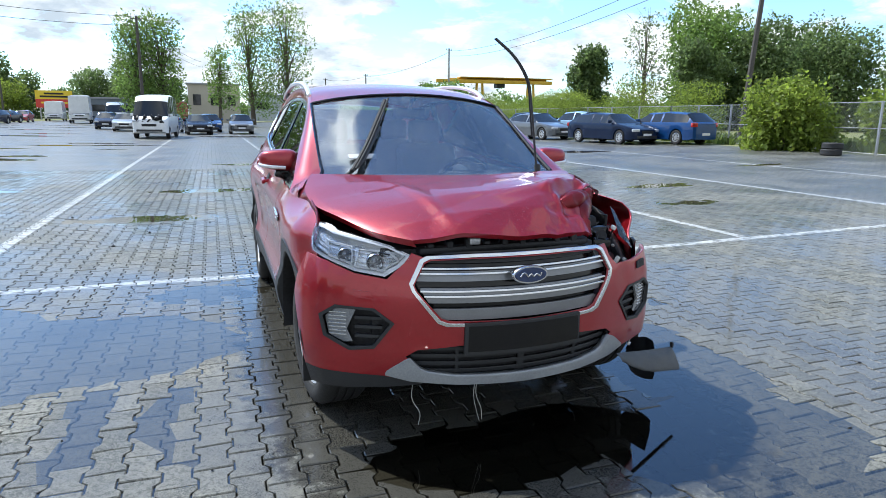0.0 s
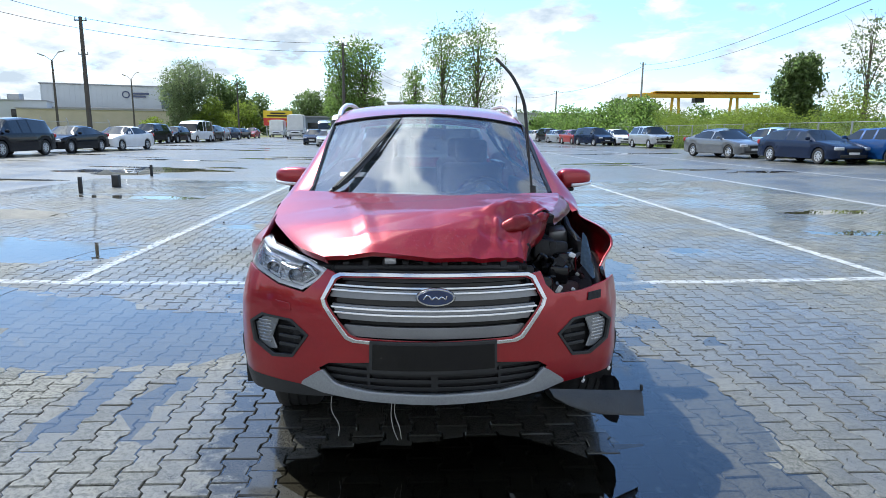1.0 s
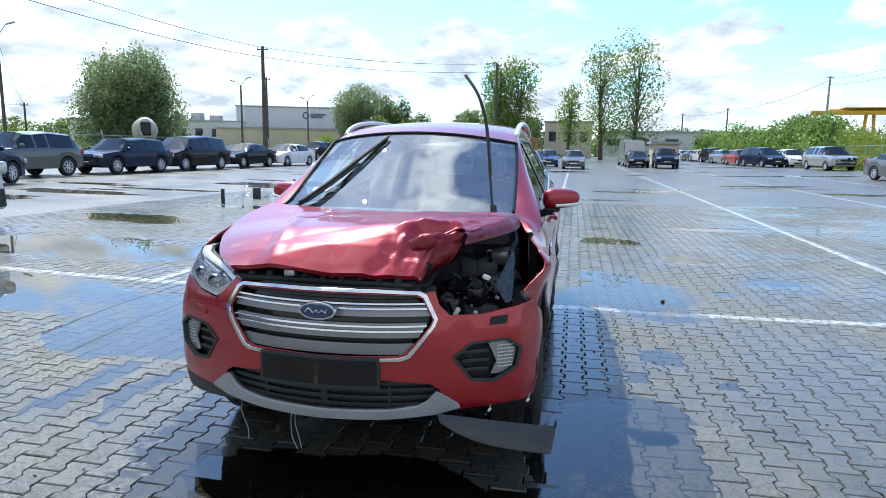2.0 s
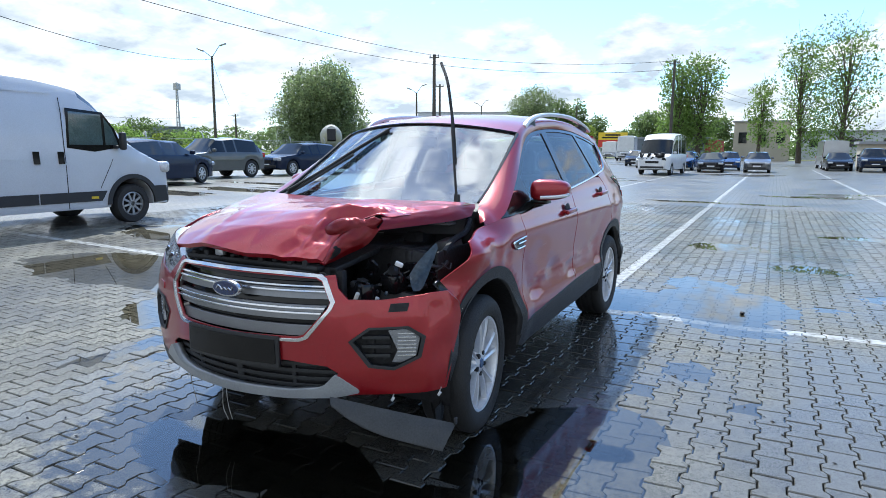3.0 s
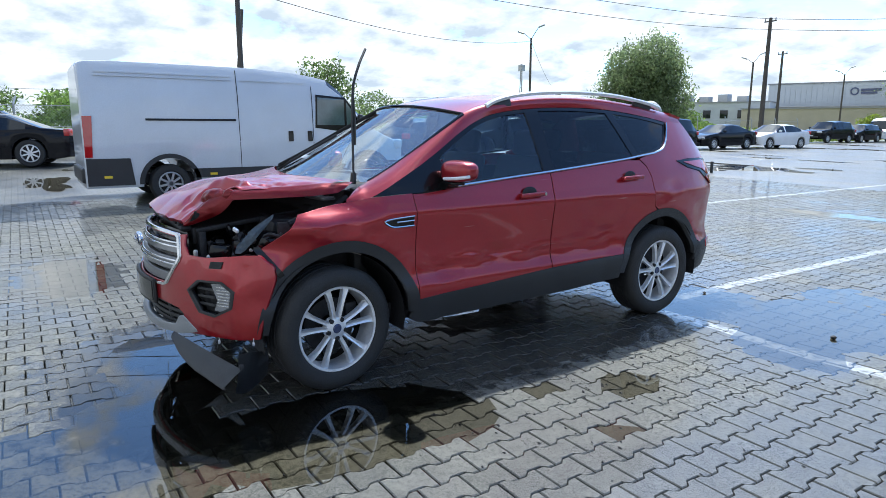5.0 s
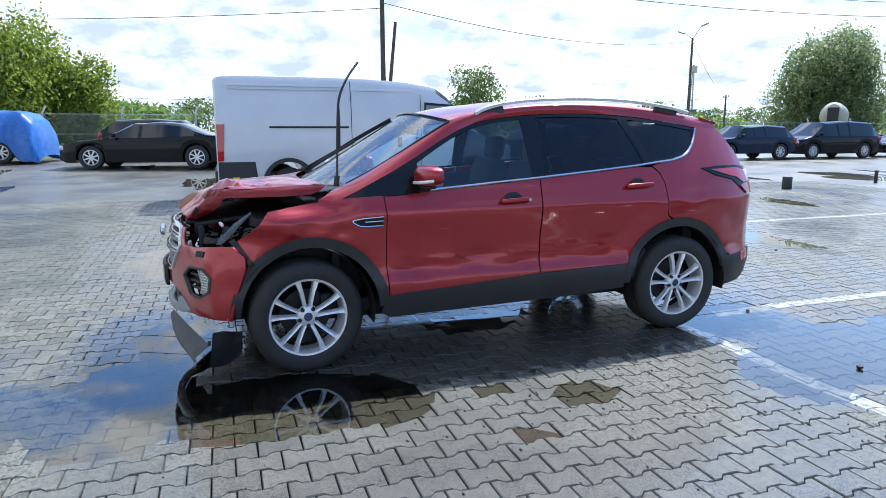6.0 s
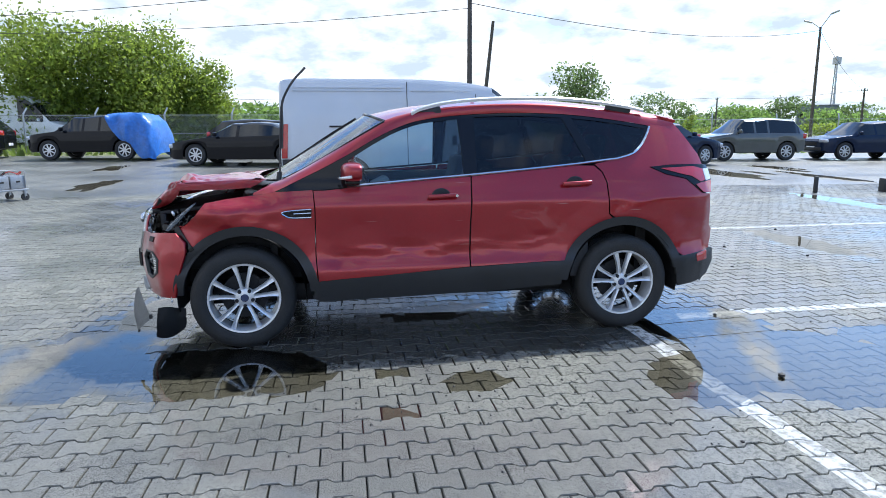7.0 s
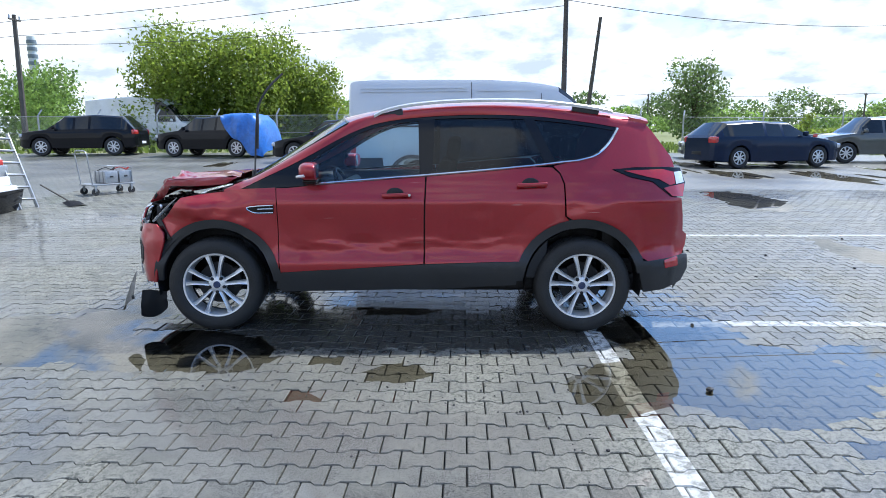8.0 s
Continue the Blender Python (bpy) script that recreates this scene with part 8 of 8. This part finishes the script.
quads = np.stack([p - side_v, p + side_v, p + side_v * 0.4 + up_v, p - side_v * 0.5 + up_v * 0.9], 1).reshape(-1, 3)
tagged(put("verge_grass", leaves_mesh("verge_grass", quads, np.arange(4 * n).reshape(-1, 4), GRASS)), "long unmown grass on the verges", "grass", kind="stuff")


# ---- poles, lamps, wires ----
def pole(x, y, h, r, label, lean=(0, 0), material=None, arms=True):
    z = rise(x, y)
    t = empty("power_pole", pose(x, y, z), label, "pole", "poles round the yard")
    bm = bmesh.new()
    add_rod(bm, (0, 0, -0.2), (lean[0], lean[1], h), r, r * 0.62, 8)
    part("mast", bm, material or POLE_WOOD, t)
    if arms:
        bm = bmesh.new()
        add_box(bm, (lean[0], lean[1], h - 0.25), (0.9, 0.08, 0.08))
        part("cross_arm", bm, POLE_WOOD, t)
        for k, dx in enumerate((-0.4, 0.4, 0.0)):
            bm = bmesh.new()
            add_rod(bm, (lean[0] + dx, lean[1], h - 0.22), (lean[0] + dx, lean[1], h - 0.02), 0.05, 0.035, 8)
            part("insulator", bm, GALV, t)
    return t


pole(-24.0, 44.6, 9.1, 0.2, "tall tarred power pole beside the car row")
pole(-20.3, 4.4, 8.2, 0.12, "slim power pole behind the white van")
pole(-32.8, 7.5, 7.1, 0.14, "leaning old pole without wires", (0.1, 0.75), None, False)
pole(-28.5, -22.9, 6.9, 0.17, "weathered power pole at the verge", (-0.4, -0.1))
pole(-6.7, 58.5, 9.6, 0.16, "power pole among the poplars")
pole(34.0, 91.6, 11.2, 0.2, "concrete lattice power pole", material=CONCRETE)
pole(21.8, 19.1, 9.5, 0.15, "slanting wooden power pole beside the bush", (0.5, -0.2))
pole(-31.0, 59.0, 8.2, 0.16, "dark power pole near the hall")
pole(29.7, 130.0, 9.4, 0.18, "distant dark power pole")
pole(23.0, 140.0, 9.0, 0.18, "distant dark power pole")
pole(-33.5, 122.0, 10.0, 0.18, "distant power pole by the bushes")
pole(-55.4, 53.2, 5.2, 0.14, "short pole in the field")
pole(-90.0, 58.0, 6.0, 0.16, "short pole in the far field")
pole(-100.0, 30.0, 6.6, 0.16, "short pole in the far field")


def street_lamp(x, y, h, rz, label):
    z = rise(x, y)
    t = empty("street_lamp", pose(x, y, z, 0, 0, rz), label, "lamp post", "double street lamps")
    bm = bmesh.new()
    add_rod(bm, (0, 0, -0.2), (0, 0, h * 0.90), 0.13, 0.08, 8)
    part("post", bm, POLE_WOOD, t)
    for s, q in ((-1, 0.95), (1, 1.0)):
        bm = bmesh.new()
        add_rod(bm, (0, 0, h * 0.89), (s * 0.62, 0, h * q - 0.04), 0.035, 0.03, 6)
        part("arm", bm, GALV, t)
        bm = bmesh.new()
        add_box(bm, (s * 0.85, 0, h * q), (0.58, 0.2, 0.12), Matrix.Rotation(-s * 0.35, 4, "Y"), 0.05)
        part("lamp_head", bm, GALV, t)
    return t


street_lamp(-38.0, 33.6, 9.2, 40, "twin-headed street lamp on a dark post")
street_lamp(-34.2, 59.5, 8.3, 30, "twin-headed street lamp beyond the car row")
street_lamp(-39.1, 88.4, 8.8, 30, "twin-headed street lamp before the hall")


def wire(a, b, sag, r=0.014):
    bm = bmesh.new()
    a, b = Vector(a), Vector(b)
    pts = [a.lerp(b, k / 14) - Vector((0, 0, sag * 4 * (k / 14) * (1 - k / 14))) for k in range(15)]
    add_path(bm, pts, r, 5)
    tagged(part("overhead_wire", bm, WIRE, None), "thin dark overhead cable sagging between poles", "cable", "overhead cables")


for dz, sag in ((0.0, 0.55), (-0.75, 0.6)):
    wire((-24.0, 44.6, 9.3 + dz), (-20.3, 4.4, 8.3 + dz), sag, 0.016)
    wire((-24.0, 44.6, 9.3 + dz), (-6.7, 58.5, 9.6 + dz), 0.5, 0.018)
    wire((-6.7, 58.5, 9.6 + dz), (-2.0, 105.0, 9.4 + dz), 0.6, 0.02)
    wire((-20.3, 4.4, 8.3 + dz), (-28.9, -23.0, 7.2 + dz), 0.4, 0.014)
    wire((-28.9, -23.0, 7.2 + dz), (-35.0, -54.0, 7.2 + dz), 0.5, 0.014)
    wire((34.0, 91.6, 11.4 + dz), (22.3, 18.9, 9.6 + dz), 1.3, 0.018)
    wire((22.3, 18.9, 9.6 + dz), (26.0, -30.0, 9.6 + dz), 0.8, 0.016)
wire((-20.3, 4.4, 6.1), (-28.9, -23.0, 6.0), 0.4, 0.012)
wire((-20.3, 4.4, 6.3), (-38.0, 33.6, 8.4), 0.8, 0.014)
wire((-38.0, 33.6, 8.4), (-55.4, 53.2, 5.4), 0.6, 0.014)
wire((34.0, 91.6, 11.2), (29.7, 130.0, 9.5), 0.8, 0.025)
wire((29.7, 130.0, 9.5), (23.0, 140.0, 9.1), 0.5, 0.025)
wire((-90.0, 58.0, 6.3), (-55.4, 53.2, 5.4), 0.4, 0.02)
wire((-90.0, 58.0, 6.3), (-100.0, 30.0, 6.9), 0.4, 0.025)
wire((-100.0, 30.0, 6.9), (-95.0, -40.0, 7.0), 0.8, 0.025)


# ---- fences ----
def fence(name, p0, p1, n, h, label, mesh_gap=0.09):
    p0, p1 = Vector(p0), Vector(p1)
    t = empty(name, pose(0, 0, 0), label, "fence")
    run = p1 - p0
    for k in range(n + 1):
        p = p0 + run * (k / n)
        bm = bmesh.new()
        z = rise(p.x, p.y)
        add_rod(bm, (p.x, p.y, z - 0.1), (p.x, p.y, z + h), 0.045, 0.045, 6)
        if name == "chain_link_fence":
            add_rod(bm, (p.x, p.y, z + h), (p.x - 0.2, p.y + 0.1, z + h + 0.3), 0.04, 0.04, 6)
        part("post", bm, GALV, t)
    L = run.length
    q = run.normalized()
    zc = lambda s: rise((p0 + q * s).x, (p0 + q * s).y)  # noqa: E731
    for z in (0.05, h * 0.5, h - 0.03):
        bm = bmesh.new()
        add_path(bm, [(*(p0 + run * (k / n)).to_2d(), zc(L * k / n) + z) for k in range(n + 1)], 0.012, 4)
        part("rail_wire", bm, GALV, t)
    m = int(L / mesh_gap)
    vs, fs = [], []
    for k in range(-int(h / mesh_gap), m):
        for up in (1, -1):
            s0, s1 = k * mesh_gap, k * mesh_gap + h
            s0c, s1c = max(0, s0), min(L, s1)
            if s1c <= s0c:
                continue
            za, zb = (s0c - s0), (s1c - s0)
            if up < 0:
                za, zb = h - za, h - zb
            a, b = p0 + q * s0c, p0 + q * s1c
            i = len(vs)
            w = 0.004
            za, zb = za + zc(s0c), zb + zc(s1c)
            vs += [(a.x, a.y, za - w), (b.x, b.y, zb - w), (b.x, b.y, zb + w), (a.x, a.y, za + w)]
            fs.append((i, i + 1, i + 2, i + 3))
    tagged(put("wire_mesh", mesh_of("wire_mesh", vs, fs, GALV), t), kind="stuff")
    return t


fence("chain_link_fence", (-25.6, -32, 0), (-26.2, 9, 0), 14, 1.7, "sagging chain-link fence on concrete posts behind the SUVs", 0.11)
fence("chain_link_fence", (-29.0, 12, 0), (-30.5, 62, 0), 12, 1.7, "chain-link fence behind the parked row", 0.25)
fence("panel_fence", (18.0, 5.0, 0), (22.2, 24.5, 0), 7, 1.75, "grey wire panel fence along the field", 0.11)
fence("panel_fence", (22.2, 24.5, 0), (23.5, 76, 0), 18, 1.75, "grey wire panel fence behind the cars", 0.2)


# ---- buildings ----
def hall():
    t = empty("warehouse", pose(-77.9, 167.9, rise(-78, 168), 0, 0, 21), "long pale grey industrial hall with a dark end", "building")
    bm = bmesh.new()
    add_box(bm, (0, 12, 6.0), (31.0, 24, 12.0), None, 0.1, 1)
    wall = part("wall", bm, HALL, t)
    for k in range(26):
        bm = bmesh.new()
        add_box(bm, (-15.2 + 1.2 * k, -0.05, 6.0), (0.06, 0.1, 11.9))
        part("cladding_rib", bm, HALL, wall)
    # a dark panel on the front stands in for the end wall
    bm = bmesh.new()
    add_box(bm, (13.7, -0.15, 6.2), (3.6, 0.3, 12.2))
    part("dark_bay", bm, HALL_DARK, t, "flat dark strip in place of the darker end wall")
    bm = bmesh.new()
    add_box(bm, (0, 12, 12.1), (31.6, 24.6, 0.25))
    part("roof_edge", bm, ROOF, t)
    bm = bmesh.new()
    add_lathe(bm, [(0.9, 0), (1.35, 0), (1.35, 0.12), (0.9, 0.12)], Matrix.Translation((3.6, -0.2, 9.8)) @ Matrix.Scale(0.7, 4) @ Matrix.Rotation(radians(90), 4, "Z"), 24)
    part("sign_ring", bm, BADGE_BLUE, t, "blue ring sign")
    bm = bmesh.new()
    add_box(bm, (-6.0, -6.0, 2.9), (44.0, 9.0, 5.8), None, 0.08, 1)
    annexe = part("annexe_wall", bm, BEIGE, t, "low pale annexe")
    for k in range(22):
        bm = bmesh.new()
        add_box(bm, (-27.0 + 2.0 * k, -10.55, 2.8), (0.25, 0.12, 5.4))
        part("pier", bm, BEIGE, annexe)
    bm = bmesh.new()
    add_box(bm, (-6.0, -6.0, 5.95), (44.6, 9.6, 0.3), None, 0.05, 1)
    part("annexe_roof", bm, ROOF, annexe)
    for z, w in ((10.1, 5.2), (9.4, 4.2)):
        bm = bmesh.new()
        add_box(bm, (4.9 + w * 0.4, -0.18, z), (w * 0.8, 0.12, 0.5))
        part("sign_bar", bm, BADGE_BLUE, t, "dark blue bar of unreadable lettering")


hall()


def low_building(x, y, rz, L, D, H, material, label, windows=6, roof=None):
    t = empty("low_building", pose(x, y, rise(x, y), 0, 0, rz), label, "building")
    bm = bmesh.new()
    add_box(bm, (0, D / 2, H / 2), (L, D, H))
    part("wall", bm, material, t)
    bm = bmesh.new()
    add_box(bm, (0, D / 2, H + 0.12), (L + 0.5, D + 0.5, 0.25))
    part("roof", bm, roof or ROOF, t)
    for k in range(windows):
        bm = bmesh.new()
        add_box(bm, (-L / 2 + L * (k + 0.5) / windows, -0.03, H * 0.6), (L / windows * 0.45, 0.1, H * 0.28))
        part("window", bm, CARGLASS, t)
    return t


low_building(-65.0, 148.0, 21, 44.0, 8, 5.2, BEIGE, "long low beige boundary building before the hall", 0)
low_building(-101.0, 139.0, 21, 40.0, 10, 7.0, HALL, "low white works building with roof plant", 10)
low_building(-0.35, 119.0, 0, 8.7, 9, 6.6, BEIGE, "blocky beige brick building", 3)
low_building(18.5, 121.0, -3, 26.0, 8, 4.6, HALL, "low pale shed with flat roof", 5)
low_building(-14.0, 113.0, 2, 12.0, 6, 3.6, HALL_DARK, "low dark shelter behind lorries", 3)
low_building(10.2, 65.0, 3, 2.6, 2.4, 2.1, BEIGE, "small tan shed behind parked cars", 1)
low_building(60.0, 118.0, -18, 22.0, 8, 3.0, HALL, "low white building below trees", 4)
low_building(-257.0, 210.0, 55, 16.0, 12, 11.4, HALL_DARK, "distant dark block building", 4)
for k in range(7):
    x, y = -115 + 4.2 * k, 138.0 + 1.6 * k
    bm = bmesh.new()
    add_box(bm, (x, y, 7.9), (2.6, 2.0, 2.2 + (k % 2)), None, 0.1)
    tagged(part("roof_unit", bm, GALV, None), "grey rooftop plant unit on the works building", "roof plant", "rooftop plant")
bm = bmesh.new()
for a, b in (((0, 0, 0), (0.5, 0.5, 33)), ((2, 0, 0), (1.1, 0.5, 33)), ((1, 1.6, 0), (0.8, 0.9, 33))):
    add_rod(bm, a, b, 0.35, 0.25, 5)
for k in range(12):
    add_box(bm, (0.9, 0.6, 2.5 * k + 1.5), (1.8 - 0.1 * k, 1.4 - 0.07 * k, 0.25))
add_box(bm, (0.8, 0.7, 31), (2.4, 2.4, 3.0))
ob = part("radio_mast", bm, GALV, None)
ob.matrix_basis = pose(-258.0, 216.6, 0)
tagged(ob, "distant lattice radio mast with antennas", "mast")
bm = bmesh.new()
add_rod(bm, (0, 0, 0), (0, 0, 42), 2.2, 1.7, 16)
ob = part("striped_chimney", bm, HALL, None)
ob.matrix_basis = pose(-276.0, -186.0, 0)
tagged(ob, "distant factory chimney with dark bands", "chimney")
for k in range(4):
    bm = bmesh.new()
    add_rod(bm, (0, 0, 30 + 3 * k), (0, 0, 31.5 + 3 * k), 2.05 - 0.03 * k, 2.03 - 0.03 * k, 16)
    part("band", bm, HALL_DARK, ob)


def gantry():
    t = empty("gantry_crane", pose(43.4, 95.0, rise(30, 97) - 1.0, 0, 0, -5.7), "yellow gantry crane above green scrub", "crane")
    bm = bmesh.new()
    add_box(bm, (0, 0, 7.6), (20.0, 0.8, 0.55), None, 0.05)
    add_box(bm, (1.0, 1.4, 7.9), (17.0, 1.0, 0.5), None, 0.05)
    part("beam", bm, YELLOW, t)
    bm = bmesh.new()
    add_box(bm, (2.0, 0.7, 8.25), (16.0, 2.6, 0.12))
    part("walkway", bm, YELLOW, t)
    for x in (-2.5, 6.5):
        for dx in (-0.9, 0.9):
            bm = bmesh.new()
            add_rod(bm, (x + dx, 0.4, 0), (x + dx * 0.5, 0.6, 7.5), 0.22, 0.22, 6)
            part("leg", bm, YELLOW, t)
    bm = bmesh.new()
    add_box(bm, (1.0, 0.7, 7.0), (1.4, 1.6, 0.7))
    part("trolley", bm, DARK, t)


gantry()


def billboard():
    t = empty("billboard", pose(-24.0, 112.2, rise(-24, 112) - 1.4, 0, 0, 10), "red and yellow billboard on posts", "sign")
    for z, h, m_ in ((5.3, 1.3, SIGN_YELLOW), (4.0, 1.3, SIGN_RED)):
        bm = bmesh.new()
        add_box(bm, (0, 0, z), (5.0, 0.2, h))
        part("panel", bm, m_, t)
    for z, w in ((5.5, 2.6), (5.05, 3.8), (4.1, 3.6)):
        bm = bmesh.new()
        add_box(bm, (0, -0.12, z), (w, 0.04, 0.26))
        part("lettering_bar", bm, DARK if z > 4.5 else SIGN_YELLOW, t)
    for x in (-2, 2):
        bm = bmesh.new()
        add_rod(bm, (x, 0.1, 0), (x, 0.1, 4.0), 0.1, 0.1, 6)
        part("post", bm, GALV, t)


billboard()


def mixer():
    t = empty("concrete_mixer_lorry", pose(-42.0, 54.0, rise(-30, 54), 0, 0, 218), "lorry with a pale rotating concrete drum", "lorry")
    bm = bmesh.new()
    M = Matrix.Translation((0, 0.6, 2.5)) @ Matrix.Rotation(radians(12), 4, "X") @ Matrix.Rotation(radians(90), 4, "Z")
    add_lathe(bm, [(0.001, -2.4), (0.7, -2.4), (1.15, -1.2), (1.2, 0.2), (0.95, 1.6), (0.55, 2.5), (0.001, 2.5)], M, 26, False)
    part("drum", bm, CREAM, t, "cream concrete drum")
    bm = bmesh.new()
    add_box(bm, (0, -3.3, 1.9), (2.4, 1.7, 2.3), None, 0.15)
    part("cab", bm, OLIVE, t)
    bm = bmesh.new()
    add_box(bm, (0, -4.12, 2.3), (2.0, 0.1, 0.8), None, 0.03)
    part("windscreen", bm, CARGLASS, t)
    bm = bmesh.new()
    add_box(bm, (0, 0, 0.95), (1.2, 7.6, 0.3))
    add_box(bm, (0, 3.1, 2.6), (0.9, 0.5, 1.2), Matrix.Rotation(0.3, 4, "X"))
    part("chassis", bm, DARK, t)
    for x in (-1.05, 1.05):
        for y in (-2.9, 1.2, 2.5):
            wheel_at("wheel", t, x, y, 0.5, 0.3, x, 0.3)


mixer()


# ---- pavers, the smallest and most numerous pieces ----
PL, PW = 0.20, 0.139
HALF_W, HALF_N, J = 0.0825, 0.0565, 0.0032


def paver_rings():
    a = PL / 2 - J
    w, k = HALF_W - J, HALF_N - J
    side = [(-a, w), (-0.062, w), (-0.036, k), (0.036, k), (0.062, w), (a, w)]
    outer = [(x, y) for y, x in side] + [(-x, -y) for y, x in side]
    return outer


OUTER = paver_rings()
INNER = [(x * 0.94, y * 0.955) for x, y in OUTER]


def paver_at(px, py, seed):
    """Top ring, edge ring and the foot of one interlocking paver."""
    r = random.Random(seed)
    lift = r.uniform(-0.0018, 0.0018)
    tx, ty = r.uniform(-0.008, 0.008), r.uniform(-0.008, 0.008)
    h0 = height(px, py)
    sx = (height(px + 0.08, py) - height(px - 0.08, py)) / 0.16
    sy = (height(px, py + 0.08) - height(px, py - 0.08)) / 0.16
    vs = []
    for ring, drop in ((INNER, 0.0), (OUTER, -0.005), (OUTER, -0.045)):
        for x, y in ring:
            z = h0 + lift + x * (sx + tx) + y * (sy + ty) + drop
            vs.append((px + x, py + y, z))
    return vs


N = len(OUTER)
PAVER_FACES = [tuple(range(N))[::-1]] + [(k, (k + 1) % N, N + (k + 1) % N, N + k) for k in range(N)] + [(N + k, N + (k + 1) % N, 2 * N + (k + 1) % N, 2 * N + k) for k in range(N)]
PAVER_FACES = [f[::-1] for f in PAVER_FACES]
big_verts, big_faces = [], []
single = []
rows = int((PX1 - PX0) / PW)
cols = int((PY1 - PY0) / PL)
for i in range(rows):
    for j in range(cols):
        x = PX0 + (i + 0.5) * PW
        y = PY0 + (j + 0.5 + 0.5 * (i % 2)) * PL
        if 1.45 < x < 3.0 and -0.9 < y < 3.7:
            single.append((x, y, i * 997 + j))
            continue
        base = len(big_verts)
        big_verts += paver_at(x, y, i * 997 + j)
        keep = PAVER_FACES if abs(x) < 5 and y < 5 else PAVER_FACES[: 1 + N]
        big_faces += [tuple(base + k for k in f) for f in keep]
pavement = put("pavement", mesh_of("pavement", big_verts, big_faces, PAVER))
tagged(pavement, "interlocking grey concrete pavers, wet and worn", "pavement", kind="structure")
bed_v = [(PX0, PY0, 0), (PX1, PY0, 0), (PX1, PY1, 0), (PX0, PY1, 0)]
shared = []
for k in range(3):
    vs = [(x, y, (0, -0.005, -0.045)[n]) for n, ring in enumerate((INNER, OUTER, OUTER)) for x, y in ring]
    shared.append(mesh_of("paver", vs, PAVER_FACES, PAVER))
for x, y, seed in single[:300]:
    r = random.Random(seed)
    sx = (height(x + 0.08, y) - height(x - 0.08, y)) / 0.16 + r.uniform(-0.008, 0.008)
    sy = (height(x, y + 0.08) - height(x, y - 0.08)) / 0.16 + r.uniform(-0.008, 0.008)
    put("paver", shared[seed % 3], pavement, "", Matrix.Translation((x, y, height(x, y) + r.uniform(-0.0018, 0.0018))) @ Matrix.Rotation(sy, 4, "X") @ Matrix.Rotation(-sx, 4, "Y"))
extra_v, extra_f = [], []
for x, y, seed in single[300:]:
    base = len(extra_v)
    extra_v += paver_at(x, y, seed)
    extra_f += [tuple(base + k for k in f) for f in PAVER_FACES]
if extra_v:
    tagged(put("pavers", mesh_of("pavers", extra_v, extra_f, PAVER), pavement), kind="stuff")


# ---- puddles ----
def puddle(cells, level, label):
    """A still sheet of water over the given square cells of 0.1 m."""
    idx, vs, fs = {}, [], []
    for i, j in cells:
        f = []
        for a, b in ((i, j), (i + 1, j), (i + 1, j + 1), (i, j + 1)):
            if (a, b) not in idx:
                idx[(a, b)] = len(vs)
                vs.append((a * 0.1, b * 0.1, level + rise(a * 0.1, b * 0.1)))
            f.append(idx[(a, b)])
        fs.append(f)
    ob = put("puddle", mesh_of("puddle", vs, fs, WATER))
    ob.visible_shadow = False
    return tagged(ob, label, "puddle", "rain puddles on the yard")


wet_cells = {(i, j) for i in range(int(PX0 * 10) + 2, int(PX1 * 10) - 2) for j in range(int(PY0 * 10) + 2, int(PY1 * 10) - 2) if dip(i * 0.1 + 0.05, j * 0.1 + 0.05) > 0.001}
for ring in range(2):
    wet_cells |= {(i + a, j + b) for i, j in wet_cells for a, b in ((1, 0), (-1, 0), (0, 1), (0, -1))}
wet_cells = {c for c in wet_cells if PX0 * 10 + 1 < c[0] < PX1 * 10 - 2 and PY0 * 10 + 1 < c[1] < PY1 * 10 - 2}
while wet_cells:
    todo, group = [wet_cells.pop()], []
    while todo:
        c = todo.pop()
        group.append(c)
        for d in ((1, 0), (-1, 0), (0, 1), (0, -1)):
            q = (c[0] + d[0], c[1] + d[1])
            if q in wet_cells:
                wet_cells.discard(q)
                todo.append(q)
    puddle(sorted(group), -0.0015, "shallow rain puddle mirroring the sky on the pavers" if len(group) < 150 else "large rain puddle mirroring sky and car on the pavers")


def far_puddle(cx, cy, rx, ry, seed):
    r = random.Random(seed)
    n = 28
    vs = [(cx, cy, rise(cx, cy) + 0.012)]
    for k in range(n):
        a = 2 * math.pi * k / n
        q = 0.65 + 0.5 * noise.noise((math.cos(a) * 1.5 + seed, math.sin(a) * 1.5, seed * 0.7)) + r.uniform(-0.1, 0.1)
        x, y = cx + rx * q * math.cos(a), cy + ry * q * math.sin(a)
        vs.append((x, y, rise(x, y) + 0.012))
    fs = [(0, k + 1, (k + 1) % n + 1) for k in range(n)]
    ob = put("puddle", mesh_of("puddle", vs, fs, WATER))
    ob.visible_shadow = False
    tagged(ob, "thin rain puddle lying on the distant yard", "puddle", "rain puddles on the yard")


rr = random.Random(5)
for k in range(95):
    x, y = rr.uniform(-22, 14), rr.uniform(9, 75)
    if k < 30:
        x, y = rr.uniform(-18, -9.5), rr.uniform(-9, 14)
    if PX0 - 2 < x < PX1 + 2 and PY0 - 2 < y < PY1 + 1:
        continue
    s = rr.uniform(0.5, 1.6) * (1 + y / 50)
    far_puddle(x, y, s * rr.uniform(0.8, 1.8), s * rr.uniform(0.25, 0.5), k + 1)
far_puddle(-9.3, 16.5, 2.6, 1.6, 301)
far_puddle(-12.5, 10.5, 2.8, 0.9, 302)
